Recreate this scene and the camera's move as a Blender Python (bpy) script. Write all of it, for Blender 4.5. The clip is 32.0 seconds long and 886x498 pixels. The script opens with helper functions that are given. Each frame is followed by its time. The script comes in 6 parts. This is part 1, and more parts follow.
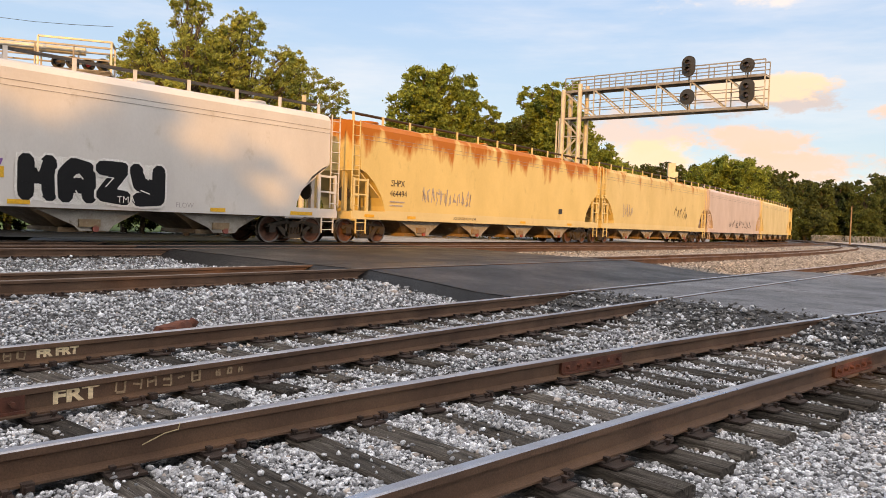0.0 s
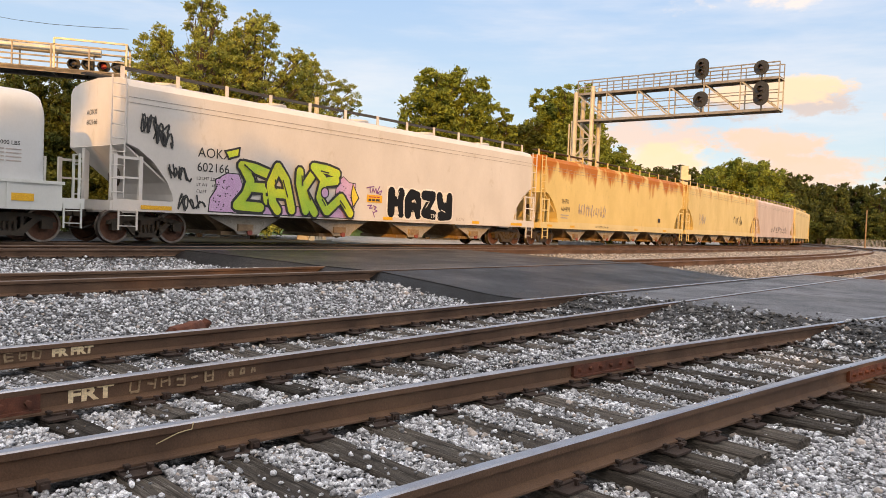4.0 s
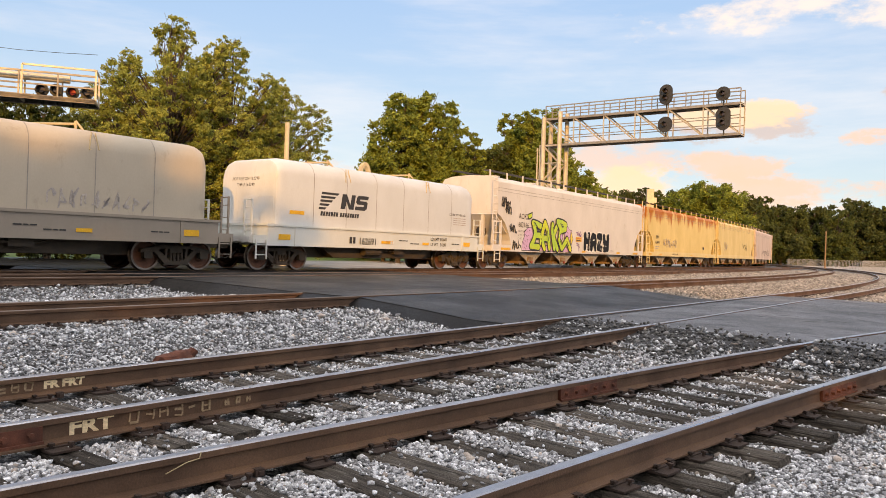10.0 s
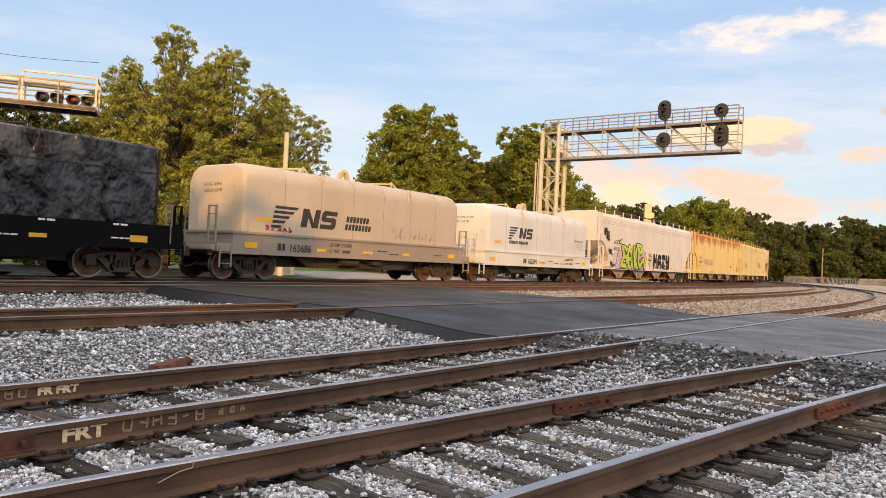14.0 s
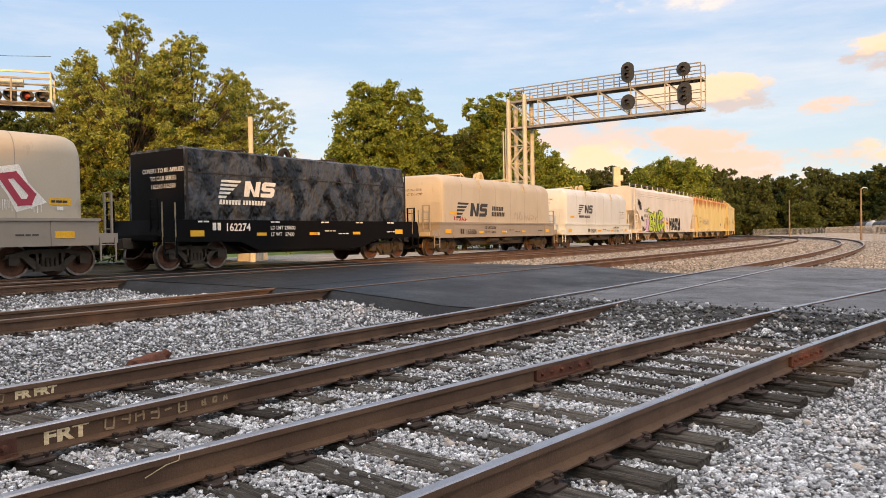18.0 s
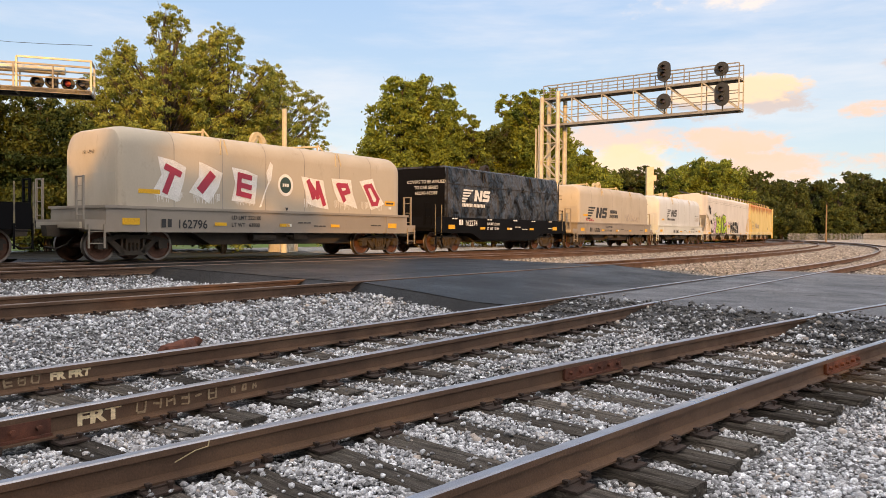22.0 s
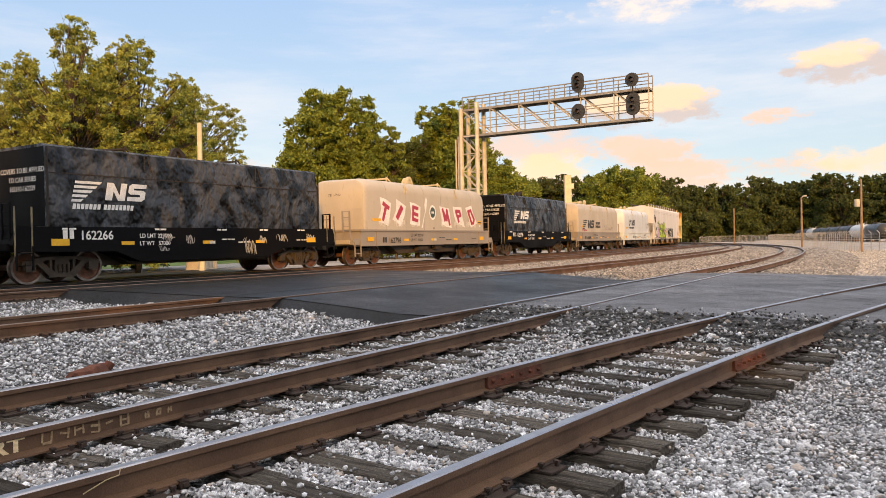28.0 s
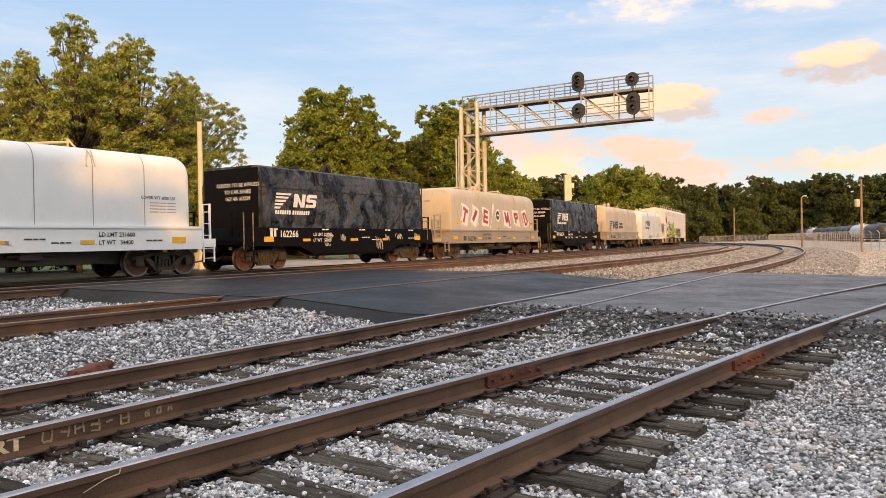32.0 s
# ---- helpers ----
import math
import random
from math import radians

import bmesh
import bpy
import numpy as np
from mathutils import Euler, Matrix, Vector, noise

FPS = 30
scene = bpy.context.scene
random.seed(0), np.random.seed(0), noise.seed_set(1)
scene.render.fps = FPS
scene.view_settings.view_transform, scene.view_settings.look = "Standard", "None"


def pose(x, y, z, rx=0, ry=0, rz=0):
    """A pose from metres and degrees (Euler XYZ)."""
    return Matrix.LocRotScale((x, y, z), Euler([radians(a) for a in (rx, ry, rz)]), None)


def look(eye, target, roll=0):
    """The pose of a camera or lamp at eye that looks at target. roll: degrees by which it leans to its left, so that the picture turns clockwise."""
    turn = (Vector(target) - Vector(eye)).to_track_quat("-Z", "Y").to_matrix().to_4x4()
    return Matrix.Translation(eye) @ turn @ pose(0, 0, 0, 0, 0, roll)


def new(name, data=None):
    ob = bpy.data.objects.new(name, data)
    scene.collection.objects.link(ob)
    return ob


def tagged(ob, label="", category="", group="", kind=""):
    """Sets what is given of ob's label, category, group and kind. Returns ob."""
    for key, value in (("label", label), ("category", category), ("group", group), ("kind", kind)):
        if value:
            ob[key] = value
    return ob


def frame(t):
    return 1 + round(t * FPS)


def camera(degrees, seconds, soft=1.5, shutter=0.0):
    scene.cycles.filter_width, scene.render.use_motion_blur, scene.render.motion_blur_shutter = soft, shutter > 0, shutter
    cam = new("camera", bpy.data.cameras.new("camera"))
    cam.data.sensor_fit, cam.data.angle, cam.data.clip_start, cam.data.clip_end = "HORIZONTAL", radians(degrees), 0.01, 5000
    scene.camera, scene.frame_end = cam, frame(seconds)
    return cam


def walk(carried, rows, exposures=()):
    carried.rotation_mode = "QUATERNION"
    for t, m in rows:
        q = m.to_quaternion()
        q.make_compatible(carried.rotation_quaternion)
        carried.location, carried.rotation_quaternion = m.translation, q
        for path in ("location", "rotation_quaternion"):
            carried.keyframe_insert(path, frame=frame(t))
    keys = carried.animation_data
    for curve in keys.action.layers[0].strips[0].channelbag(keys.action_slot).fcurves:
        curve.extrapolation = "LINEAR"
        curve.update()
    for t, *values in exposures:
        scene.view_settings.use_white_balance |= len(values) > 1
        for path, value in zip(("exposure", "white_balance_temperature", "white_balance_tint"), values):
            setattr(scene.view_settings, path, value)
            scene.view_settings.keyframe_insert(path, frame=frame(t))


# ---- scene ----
cam = camera(60.9, 32.0, 0.6)
PATH = [
    (0, (0.41, 0.631, 1.246), (0.332, 2.628, 1.176), 2.1),
    (0.5, (0.404, 0.639, 1.244), (0.32, 2.635, 1.169), 2.2),
    (1, (0.4, 0.637, 1.244), (0.307, 2.634, 1.166), 2.2),
    (1.5, (0.399, 0.636, 1.244), (0.297, 2.631, 1.166), 2.3),
    (2, (0.4, 0.622, 1.247), (0.291, 2.618, 1.17), 2.4),
    (2.5, (0.405, 0.618, 1.245), (0.294, 2.614, 1.172), 2.4),
    (4.5, (0.404, 0.626, 1.245), (0.299, 2.622, 1.18), 2.2),
    (5, (0.399, 0.628, 1.241), (0.311, 2.625, 1.175), 1.9),
    (5.5, (0.388, 0.622, 1.249), (0.347, 2.62, 1.18), 1.4),
    (6, (0.415, 0.631, 1.247), (0.453, 2.629, 1.173), 0.9),
    (6.5, (0.454, 0.598, 1.245), (0.583, 2.592, 1.169), 0.6),
    (7, (0.401, 0.552, 1.246), (0.598, 2.541, 1.171), 0.3),
    (7.5, (0.288, 0.483, 1.273), (0.506, 2.47, 1.208), 0.3),
    (8, (0.251, 0.449, 1.287), (0.433, 2.44, 1.239), 0.3),
    (8.5, (0.243, 0.446, 1.291), (0.364, 2.442, 1.266), 0.6),
    (9, (0.24, 0.441, 1.293), (0.299, 2.44, 1.284), 1.2),
    (9.5, (0.236, 0.439, 1.291), (0.246, 2.439, 1.292), 1.6),
    (10, (0.227, 0.45, 1.285), (0.2, 2.449, 1.284), 1.9),
    (10.5, (0.222, 0.464, 1.278), (0.166, 2.463, 1.27), 2.1),
    (11, (0.223, 0.459, 1.278), (0.141, 2.457, 1.259), 2.3),
    (11.5, (0.222, 0.445, 1.277), (0.127, 2.442, 1.257), 2.5),
    (12, (0.229, 0.436, 1.279), (0.136, 2.434, 1.265), 2.6),
    (12.5, (0.243, 0.429, 1.276), (0.165, 2.427, 1.277), 2.8),
    (13, (0.246, 0.427, 1.283), (0.188, 2.426, 1.3), 3.0),
    (13.5, (0.235, 0.434, 1.286), (0.201, 2.433, 1.317), 3.1),
    (15.5, (0.236, 0.421, 1.291), (0.233, 2.421, 1.31), 0.9),
    (16, (0.232, 0.407, 1.291), (0.223, 2.406, 1.294), 0.1),
    (16.5, (0.232, 0.413, 1.294), (0.221, 2.413, 1.28), -0.5),
    (17, (0.236, 0.418, 1.292), (0.236, 2.417, 1.267), -0.8),
    (17.5, (0.234, 0.422, 1.292), (0.257, 2.422, 1.26), -0.9),
    (18, (0.237, 0.436, 1.291), (0.286, 2.435, 1.256), -1.0),
    (18.5, (0.252, 0.441, 1.289), (0.315, 2.439, 1.252), -1.2),
    (19, (0.252, 0.42, 1.293), (0.314, 2.418, 1.256), -1.3),
    (19.5, (0.248, 0.416, 1.292), (0.295, 2.415, 1.252), -1.2),
    (20, (0.253, 0.428, 1.292), (0.279, 2.428, 1.251), -0.9),
    (20.5, (0.236, 0.433, 1.293), (0.24, 2.433, 1.252), -0.4),
    (21, (0.227, 0.446, 1.292), (0.208, 2.446, 1.25), 0.2),
    (21.5, (0.208, 0.45, 1.289), (0.174, 2.449, 1.245), 0.5),
    (22, (0.219, 0.454, 1.284), (0.191, 2.453, 1.238), 0.5),
    (22.5, (0.237, 0.453, 1.288), (0.236, 2.452, 1.24), 0.3),
    (23, (0.241, 0.454, 1.291), (0.276, 2.453, 1.242), 0.1),
    (23.5, (0.233, 0.453, 1.287), (0.297, 2.452, 1.241), -0.1),
    (24, (0.237, 0.452, 1.288), (0.316, 2.45, 1.245), -0.2),
    (24.5, (0.244, 0.446, 1.289), (0.333, 2.443, 1.251), -0.3),
    (25, (0.252, 0.441, 1.288), (0.35, 2.439, 1.258), -0.6),
    (25.5, (0.252, 0.434, 1.291), (0.363, 2.431, 1.269), -0.7),
    (27.5, (0.256, 0.439, 1.291), (0.419, 2.432, 1.279), -1.2),
    (28, (0.263, 0.447, 1.289), (0.436, 2.44, 1.272), -1.1),
    (28.5, (0.256, 0.452, 1.288), (0.44, 2.443, 1.268), -1.1),
    (29, (0.259, 0.444, 1.291), (0.449, 2.435, 1.27), -1.0),
    (29.5, (0.259, 0.444, 1.29), (0.452, 2.435, 1.272), -0.9),
    (30, (0.258, 0.446, 1.289), (0.452, 2.436, 1.271), -0.9),
    (30.5, (0.257, 0.445, 1.29), (0.447, 2.436, 1.271), -0.9),
    (31, (0.257, 0.445, 1.291), (0.442, 2.437, 1.271), -0.9),
    (31.5, (0.256, 0.441, 1.29), (0.436, 2.433, 1.27), -0.9),
    (32, (0.261, 0.444, 1.29), (0.434, 2.437, 1.271), -1.0),
]
walk(cam, [(t, look(e, g, r)) for t, e, g, r in PATH], [(0, 0.38, 8500, 18.5), (32, 0.38, 8500, 18.5)])

# ---- world and light ----
SUN_AZ = 178.0          # compass bearing of the sun from +y, clockwise
SUN_EL = 14.0
world = bpy.data.worlds.new("sky")
scene.world = world
world.use_nodes = True


def sky_world():
    nt = world.node_tree
    n, l = nt.nodes, nt.links
    n.clear()
    out = n.new("ShaderNodeOutputWorld")
    bg = n.new("ShaderNodeBackground")
    bg.inputs["Strength"].default_value = SKY_STRENGTH
    sky = n.new("ShaderNodeTexSky")
    sky.sky_type = "NISHITA"
    sky.sun_disc = False
    sky.sun_elevation = radians(SUN_EL)
    sky.sun_rotation = radians(SUN_AZ)
    sky.dust_density = 0.3
    sky.ozone_density = 2.0
    tc = n.new("ShaderNodeTexCoord")

    def maths(op, a, b=None):
        m = n.new("ShaderNodeMath")
        m.operation = op
        for i, v in enumerate((a, b)):
            if v is None:
                continue
            if isinstance(v, (int, float)):
                m.inputs[i].default_value = v
            else:
                l.new(v, m.inputs[i])
        return m.outputs[0]

    def noise_of(scale, detail, stretch, rough=0.6):
        mp = n.new("ShaderNodeMapping")
        mp.inputs["Scale"].default_value = stretch
        l.new(tc.outputs["Generated"], mp.inputs["Vector"])
        nz = n.new("ShaderNodeTexNoise")
        nz.inputs["Scale"].default_value = scale
        nz.inputs["Detail"].default_value = detail
        nz.inputs["Roughness"].default_value = rough
        l.new(mp.outputs["Vector"], nz.inputs["Vector"])
        return nz.outputs["Fac"]

    def ramp(fac, lo, hi, power=1.0):
        r = n.new("ShaderNodeMapRange")
        r.interpolation_type = "SMOOTHSTEP"
        r.inputs["From Min"].default_value = lo
        r.inputs["From Max"].default_value = hi
        l.new(fac, r.inputs["Value"])
        return r.outputs["Result"]

    def mix(fac, a, b):
        m = n.new("ShaderNodeMix")
        m.data_type = "RGBA"
        l.new(fac, m.inputs["Factor"])
        for sock, v in ((m.inputs["A"], a), (m.inputs["B"], b)):
            if isinstance(v, tuple):
                sock.default_value = v
            else:
                l.new(v, sock)
        return m.outputs["Result"]

    warp = noise_of(13.0, 8, (1, 1, 2.2), 0.62)
    # thin high streaks over the whole sky
    sep = n.new("ShaderNodeSeparateXYZ")
    l.new(tc.outputs["Generated"], sep.inputs[0])
    streak = ramp(noise_of(3.2, 6, (0.8, 0.9, 5.0)), 0.36, 0.74)
    streak = maths("MULTIPLY", streak, 0.42)
    base = n.new("ShaderNodeMix")
    base.data_type = "RGBA"
    base.inputs["Factor"].default_value = 0.8
    l.new(sky.outputs["Color"], base.inputs["A"])
    l.new(mix(ramp(sep.outputs["Z"], 0.02, 0.36), (2.75, 4.1, 5.5, 1), (1.75, 3.35, 6.0, 1)), base.inputs["B"])
    col = mix(streak, base.outputs["Result"], (5.2, 5.7, 6.4, 1))
    # cumulus banks: soft ellipses in azimuth and height, broken by noise
    az = maths("ARCTAN2", sep.outputs["X"], sep.outputs["Y"])
    el = sep.outputs["Z"]

    def bank(a0, e0, wa, we, colour, lo=0.25, hi=0.7, gain=1.0):
        da = maths("DIVIDE", maths("SUBTRACT", az, radians(a0)), radians(wa))
        de = maths("DIVIDE", maths("SUBTRACT", el, math.sin(radians(e0))), radians(we))
        r2 = maths("ADD", maths("MULTIPLY", da, da), maths("MULTIPLY", de, de))
        v = maths("SUBTRACT", maths("ADD", 0.9, maths("MULTIPLY", maths("SUBTRACT", warp, 0.5), 4.2)), r2)
        return maths("MULTIPLY", ramp(v, lo, hi), gain), colour

    for f, c in [bank(*b) for b in CLOUDS]:
        col = mix(f, col, c)
    # unseen bright layer, added above the view to raise the fill light
    overhead_fill = maths("MULTIPLY", ramp(el, 0.42, 0.85), maths("ADD", 0.55, maths("MULTIPLY", warp, 0.7)))
    col = mix(overhead_fill, col, (7.0, 7.7, 8.7, 1))
    # the bright evening sky round the sun
    dot = n.new("ShaderNodeVectorMath")
    dot.operation = "DOT_PRODUCT"
    dot.inputs[1].default_value = (math.sin(radians(SUN_AZ)) * math.cos(radians(SUN_EL)), math.cos(radians(SUN_AZ)) * math.cos(radians(SUN_EL)), math.sin(radians(SUN_EL)))
    l.new(tc.outputs["Generated"], dot.inputs[0])
    col = mix(maths("MULTIPLY", ramp(dot.outputs["Value"], 0.0, 0.95), 0.62), col, (11.6, 12.0, 12.5, 1))
    l.new(col, bg.inputs["Color"])
    l.new(bg.outputs[0], out.inputs["Surface"])


PINK, CREAM, WHITE, GREY = (5.0, 4.0, 3.55, 1), (5.8, 4.75, 3.6, 1), (5.3, 5.3, 5.4, 1), (3.6, 3.2, 3.2, 1)
CLOUDS = [
    (22.5, 4.4, 12, 2.2, PINK, 0.1, 0.9, 0.9),
    (12.0, 7.2, 6.5, 1.6, PINK, 0.1, 0.9, 0.7),
    (13.5, 4.4, 7.0, 2.4, CREAM, 0.0, 0.9, 0.9),
    (20.0, 6.4, 5.2, 1.5, PINK, 0.1, 0.8, 0.9),
    (20.5, 9.3, 6.2, 1.45, GREY, 0.0, 0.5, 0.7),
    (20.2, 9.9, 6.0, 1.35, CREAM, 0.1, 0.75, 0.85),
    (29.5, 8.3, 2.8, 0.8, PINK, 0.1, 0.6, 0.85),
    (33.0, 11.0, 4.2, 1.2, GREY, 0.1, 0.6, 0.7),
    (32.3, 12.0, 3.0, 1.1, CREAM, 0.1, 0.8, 0.85),
    (-8.0, 5.0, 6.0, 1.6, PINK, 0.1, 0.9, 0.7),
    (-1.0, 3.6, 5.0, 1.6, PINK, 0.1, 0.9, 0.7),
    (27.0, 16.5, 16.0, 1.5, WHITE, 0.1, 1.1, 0.85),
    (38.0, 5.0, 9.0, 1.6, CREAM, 0.1, 0.9, 0.7),
]
SKY_STRENGTH = 0.15
sky_world()
sun_data = bpy.data.lights.new("sun", "SUN")
sun_data.energy, sun_data.angle, sun_data.color = 2.8, radians(0.6), (1.0, 0.55, 0.13)
sun = new("sun", sun_data)
a_, e_ = radians(SUN_AZ), radians(SUN_EL)
sun.matrix_world = look((0, 0, 60), (-math.sin(a_) * 100 * math.cos(e_), -math.cos(a_) * 100 * math.cos(e_), 60 - 100 * math.sin(e_)))


# ---- materials ----
def material(name, base, second=None, rough=0.7, metal=0.0, scale=4.0, bump=0.2, fine=60.0, third=None, third_at=(0.58, 0.72), stretch=(1, 1, 1), rnd=0.0, spec=0.5, bdist=0.01, speck=0.2, soft=6):
    """Two-scale procedural surface: base to second by broad noise, third as stains, fine grain in colour and relief."""
    m = bpy.data.materials.new(name)
    m.use_nodes = True
    nt = m.node_tree
    n, l = nt.nodes, nt.links
    b = n["Principled BSDF"]
    b.inputs["Metallic"].default_value = metal
    b.inputs["Specular IOR Level"].default_value = spec
    tc = n.new("ShaderNodeTexCoord")
    mp = n.new("ShaderNodeMapping")
    mp.inputs["Scale"].default_value = stretch
    l.new(tc.outputs["Object"], mp.inputs["Vector"])

    def nz(sc, det=4, r=0.6):
        t = n.new("ShaderNodeTexNoise")
        t.inputs["Scale"].default_value, t.inputs["Detail"].default_value, t.inputs["Roughness"].default_value = sc, det, r
        l.new(mp.outputs["Vector"], t.inputs["Vector"])
        return t.outputs["Fac"]

    def rng(f, lo, hi, a=0.0, c=1.0):
        r = n.new("ShaderNodeMapRange")
        r.inputs[1].default_value, r.inputs[2].default_value, r.inputs[3].default_value, r.inputs[4].default_value = lo, hi, a, c
        l.new(f, r.inputs[0])
        return r.outputs[0]

    def mix(f, a, c, kind="MIX"):
        x = n.new("ShaderNodeMix")
        x.data_type, x.blend_type = "RGBA", kind
        if isinstance(f, float):
            x.inputs["Factor"].default_value = f
        else:
            l.new(f, x.inputs["Factor"])
        for sock, v in ((x.inputs["A"], a), (x.inputs["B"], c)):
            if isinstance(v, tuple):
                sock.default_value = (*v, 1) if len(v) == 3 else v
            else:
                l.new(v, sock)
        return x.outputs["Result"]

    second = second or tuple(v * 0.7 for v in base)
    broad = nz(scale)
    grain = nz(fine, 3)
    col = mix(rng(broad, 0.35, 0.65), base, second)
    if third:
        col = mix(rng(nz(scale * 2.3, soft, 0.7 if soft > 2 else 0.4), *third_at), col, third)
    g = rng(grain, 0.3, 0.7, 1 - speck, 1 + speck)
    gc = n.new("ShaderNodeCombineColor")
    for i in range(3):
        l.new(g, gc.inputs[i])
    col = mix(1.0, col, gc.outputs[0], "MULTIPLY")
    if rnd:
        oi = n.new("ShaderNodeObjectInfo")
        ge = n.new("ShaderNodeNewGeometry")
        ad = n.new("ShaderNodeMath")
        ad.operation = "ADD"
        l.new(oi.outputs["Random"], ad.inputs[0])
        l.new(ge.outputs["Random Per Island"], ad.inputs[1])
        fr = n.new("ShaderNodeMath")
        fr.operation = "FRACT"
        l.new(ad.outputs[0], fr.inputs[0])
        rv = rng(fr.outputs[0], 0, 1, 1 - rnd, 1 + rnd)
        rc = n.new("ShaderNodeCombineColor")
        for i in range(3):
            l.new(rv, rc.inputs[i])
        col = mix(1.0, col, rc.outputs[0], "MULTIPLY")
    l.new(col, b.inputs["Base Color"])
    l.new(rng(broad, 0.3, 0.7, max(rough - 0.12, 0.05), min(rough + 0.12, 1)), b.inputs["Roughness"])
    if bump:
        bp = n.new("ShaderNodeBump")
        bp.inputs["Strength"].default_value, bp.inputs["Distance"].default_value = bump, bdist
        l.new(grain, bp.inputs["Height"])
        l.new(bp.outputs[0], b.inputs["Normal"])
    return m


def glowing(name, colour, strength):
    m = bpy.data.materials.new(name)
    m.use_nodes = True
    b = m.node_tree.nodes["Principled BSDF"]
    b.inputs["Base Color"].default_value = (*colour, 1)
    b.inputs["Emission Color"].default_value = (*colour, 1)
    b.inputs["Emission Strength"].default_value = strength
    return m


RAIL = material("rail_rust", (0.135, 0.074, 0.043), (0.075, 0.041, 0.026), 0.75, 0.1, 1.5, 0.35, 90, (0.12, 0.06, 0.036), stretch=(1, 1, 1))
RAILTOP = material("rail_polished", (0.42, 0.43, 0.47), (0.3, 0.3, 0.33), 0.34, 0.85, 2.0, 0.1, 120, (0.16, 0.1, 0.07), (0.62, 0.8))
RAILDULL = material("rail_dull_top", (0.12, 0.075, 0.055), (0.2, 0.16, 0.14), 0.45, 0.5, 2.0, 0.1, 120)
RUST = material("joint_rust", (0.16, 0.05, 0.028), (0.08, 0.03, 0.02), 0.85, 0.1, 8, 0.5, 120)
PLATE = material("tie_plate_rust", (0.045, 0.026, 0.02), (0.028, 0.019, 0.016), 0.85, 0.1, 8, 0.4, 120)
TIE = material("tie_wood", (0.135, 0.118, 0.102), (0.03, 0.026, 0.023), 0.9, 0, 1.6, 1.0, 24, (0.27, 0.25, 0.225), (0.53, 0.68), (0.8, 14.0, 9.0), 0.45, 0.2, 0.03)
STONE = material("ballast_stone", (0.55, 0.575, 0.615), (0.31, 0.325, 0.35), 0.8, 0, 14, 1.0, 70, (0.7, 0.72, 0.74), (0.62, 0.7), rnd=0.68, spec=0.35, speck=0.5)
# dark base colour holds the shade of the gaps between the loose stones
BALLAST_SHADE = material("ballast_bed_gap_shade", (0.05, 0.05, 0.052), (0.022, 0.022, 0.024), 0.9, 0, 9, 1.0, 34, (0.24, 0.245, 0.255), (0.5, 0.62), bdist=0.05)
ASPHALT = material("new_asphalt", (0.011, 0.011, 0.0125), (0.007, 0.007, 0.0075), 0.42, 0, 0.5, 0.35, 130, (0.016, 0.016, 0.018), spec=0.14)
OLDASPH = material("old_asphalt", (0.19, 0.202, 0.225), (0.115, 0.123, 0.138), 0.85, 0, 0.7, 1.0, 60, (0.045, 0.047, 0.052), (0.54, 0.72), spec=0.2, speck=0.6, bdist=0.02)
FINES = material("dark_fines", (0.045, 0.046, 0.05), (0.025, 0.026, 0.028), 0.9, 0, 5, 1.0, 45, (0.18, 0.185, 0.195), (0.56, 0.66), bdist=0.04)
GROUND = material("gravel_ground", (0.4, 0.385, 0.37), (0.27, 0.262, 0.258), 0.95, 0, 0.25, 1.0, 14, (0.46, 0.42, 0.37), bdist=0.12)
GRASS = material("grass", (0.10, 0.15, 0.03), (0.06, 0.11, 0.02), 0.9, 0, 0.6, 0.8, 20, rnd=0.3)
GALV = material("galvanised_steel", (0.55, 0.5, 0.4), (0.46, 0.41, 0.33), 0.55, 0.25, 2, 0.1, 60, (0.3, 0.22, 0.14), (0.62, 0.75))
DARKSTEEL = material("dark_steel", (0.026, 0.024, 0.023), (0.038, 0.031, 0.027), 0.7, 0.2, 4, 0.3, 60, spec=0.25)
BLACK = material("signal_black", (0.02, 0.02, 0.02), (0.03, 0.03, 0.03), 0.6, 0, 4, 0.1, 60)


# ---- mesh helpers ----
def box(bm, x0, x1, y0, y1, z0, z1, m=None):
    v = [bm.verts.new(p if m is None else m @ Vector(p)) for p in
         [(x0, y0, z0), (x1, y0, z0), (x1, y1, z0), (x0, y1, z0), (x0, y0, z1), (x1, y0, z1), (x1, y1, z1), (x0, y1, z1)]]
    for q in ((0, 3, 2, 1), (4, 5, 6, 7), (0, 1, 5, 4), (1, 2, 6, 5), (2, 3, 7, 6), (3, 0, 4, 7)):
        bm.faces.new([v[i] for i in q])


def rod(bm, a, b, r, sides=6, r2=None):
    a, b = Vector(a), Vector(b)
    d = (b - a).normalized()
    u = d.orthogonal().normalized()
    w = d.cross(u)
    r2 = r if r2 is None else r2
    ring = [[bm.verts.new(p + (u * math.cos(k) + w * math.sin(k)) * rr) for k in [2 * math.pi * i / sides for i in range(sides)]] for p, rr in ((a, r), (b, r2))]
    for i in range(sides):
        j = (i + 1) % sides
        bm.faces.new((ring[0][i], ring[0][j], ring[1][j], ring[1][i]))
    bm.faces.new(ring[0][::-1])
    bm.faces.new(ring[1])


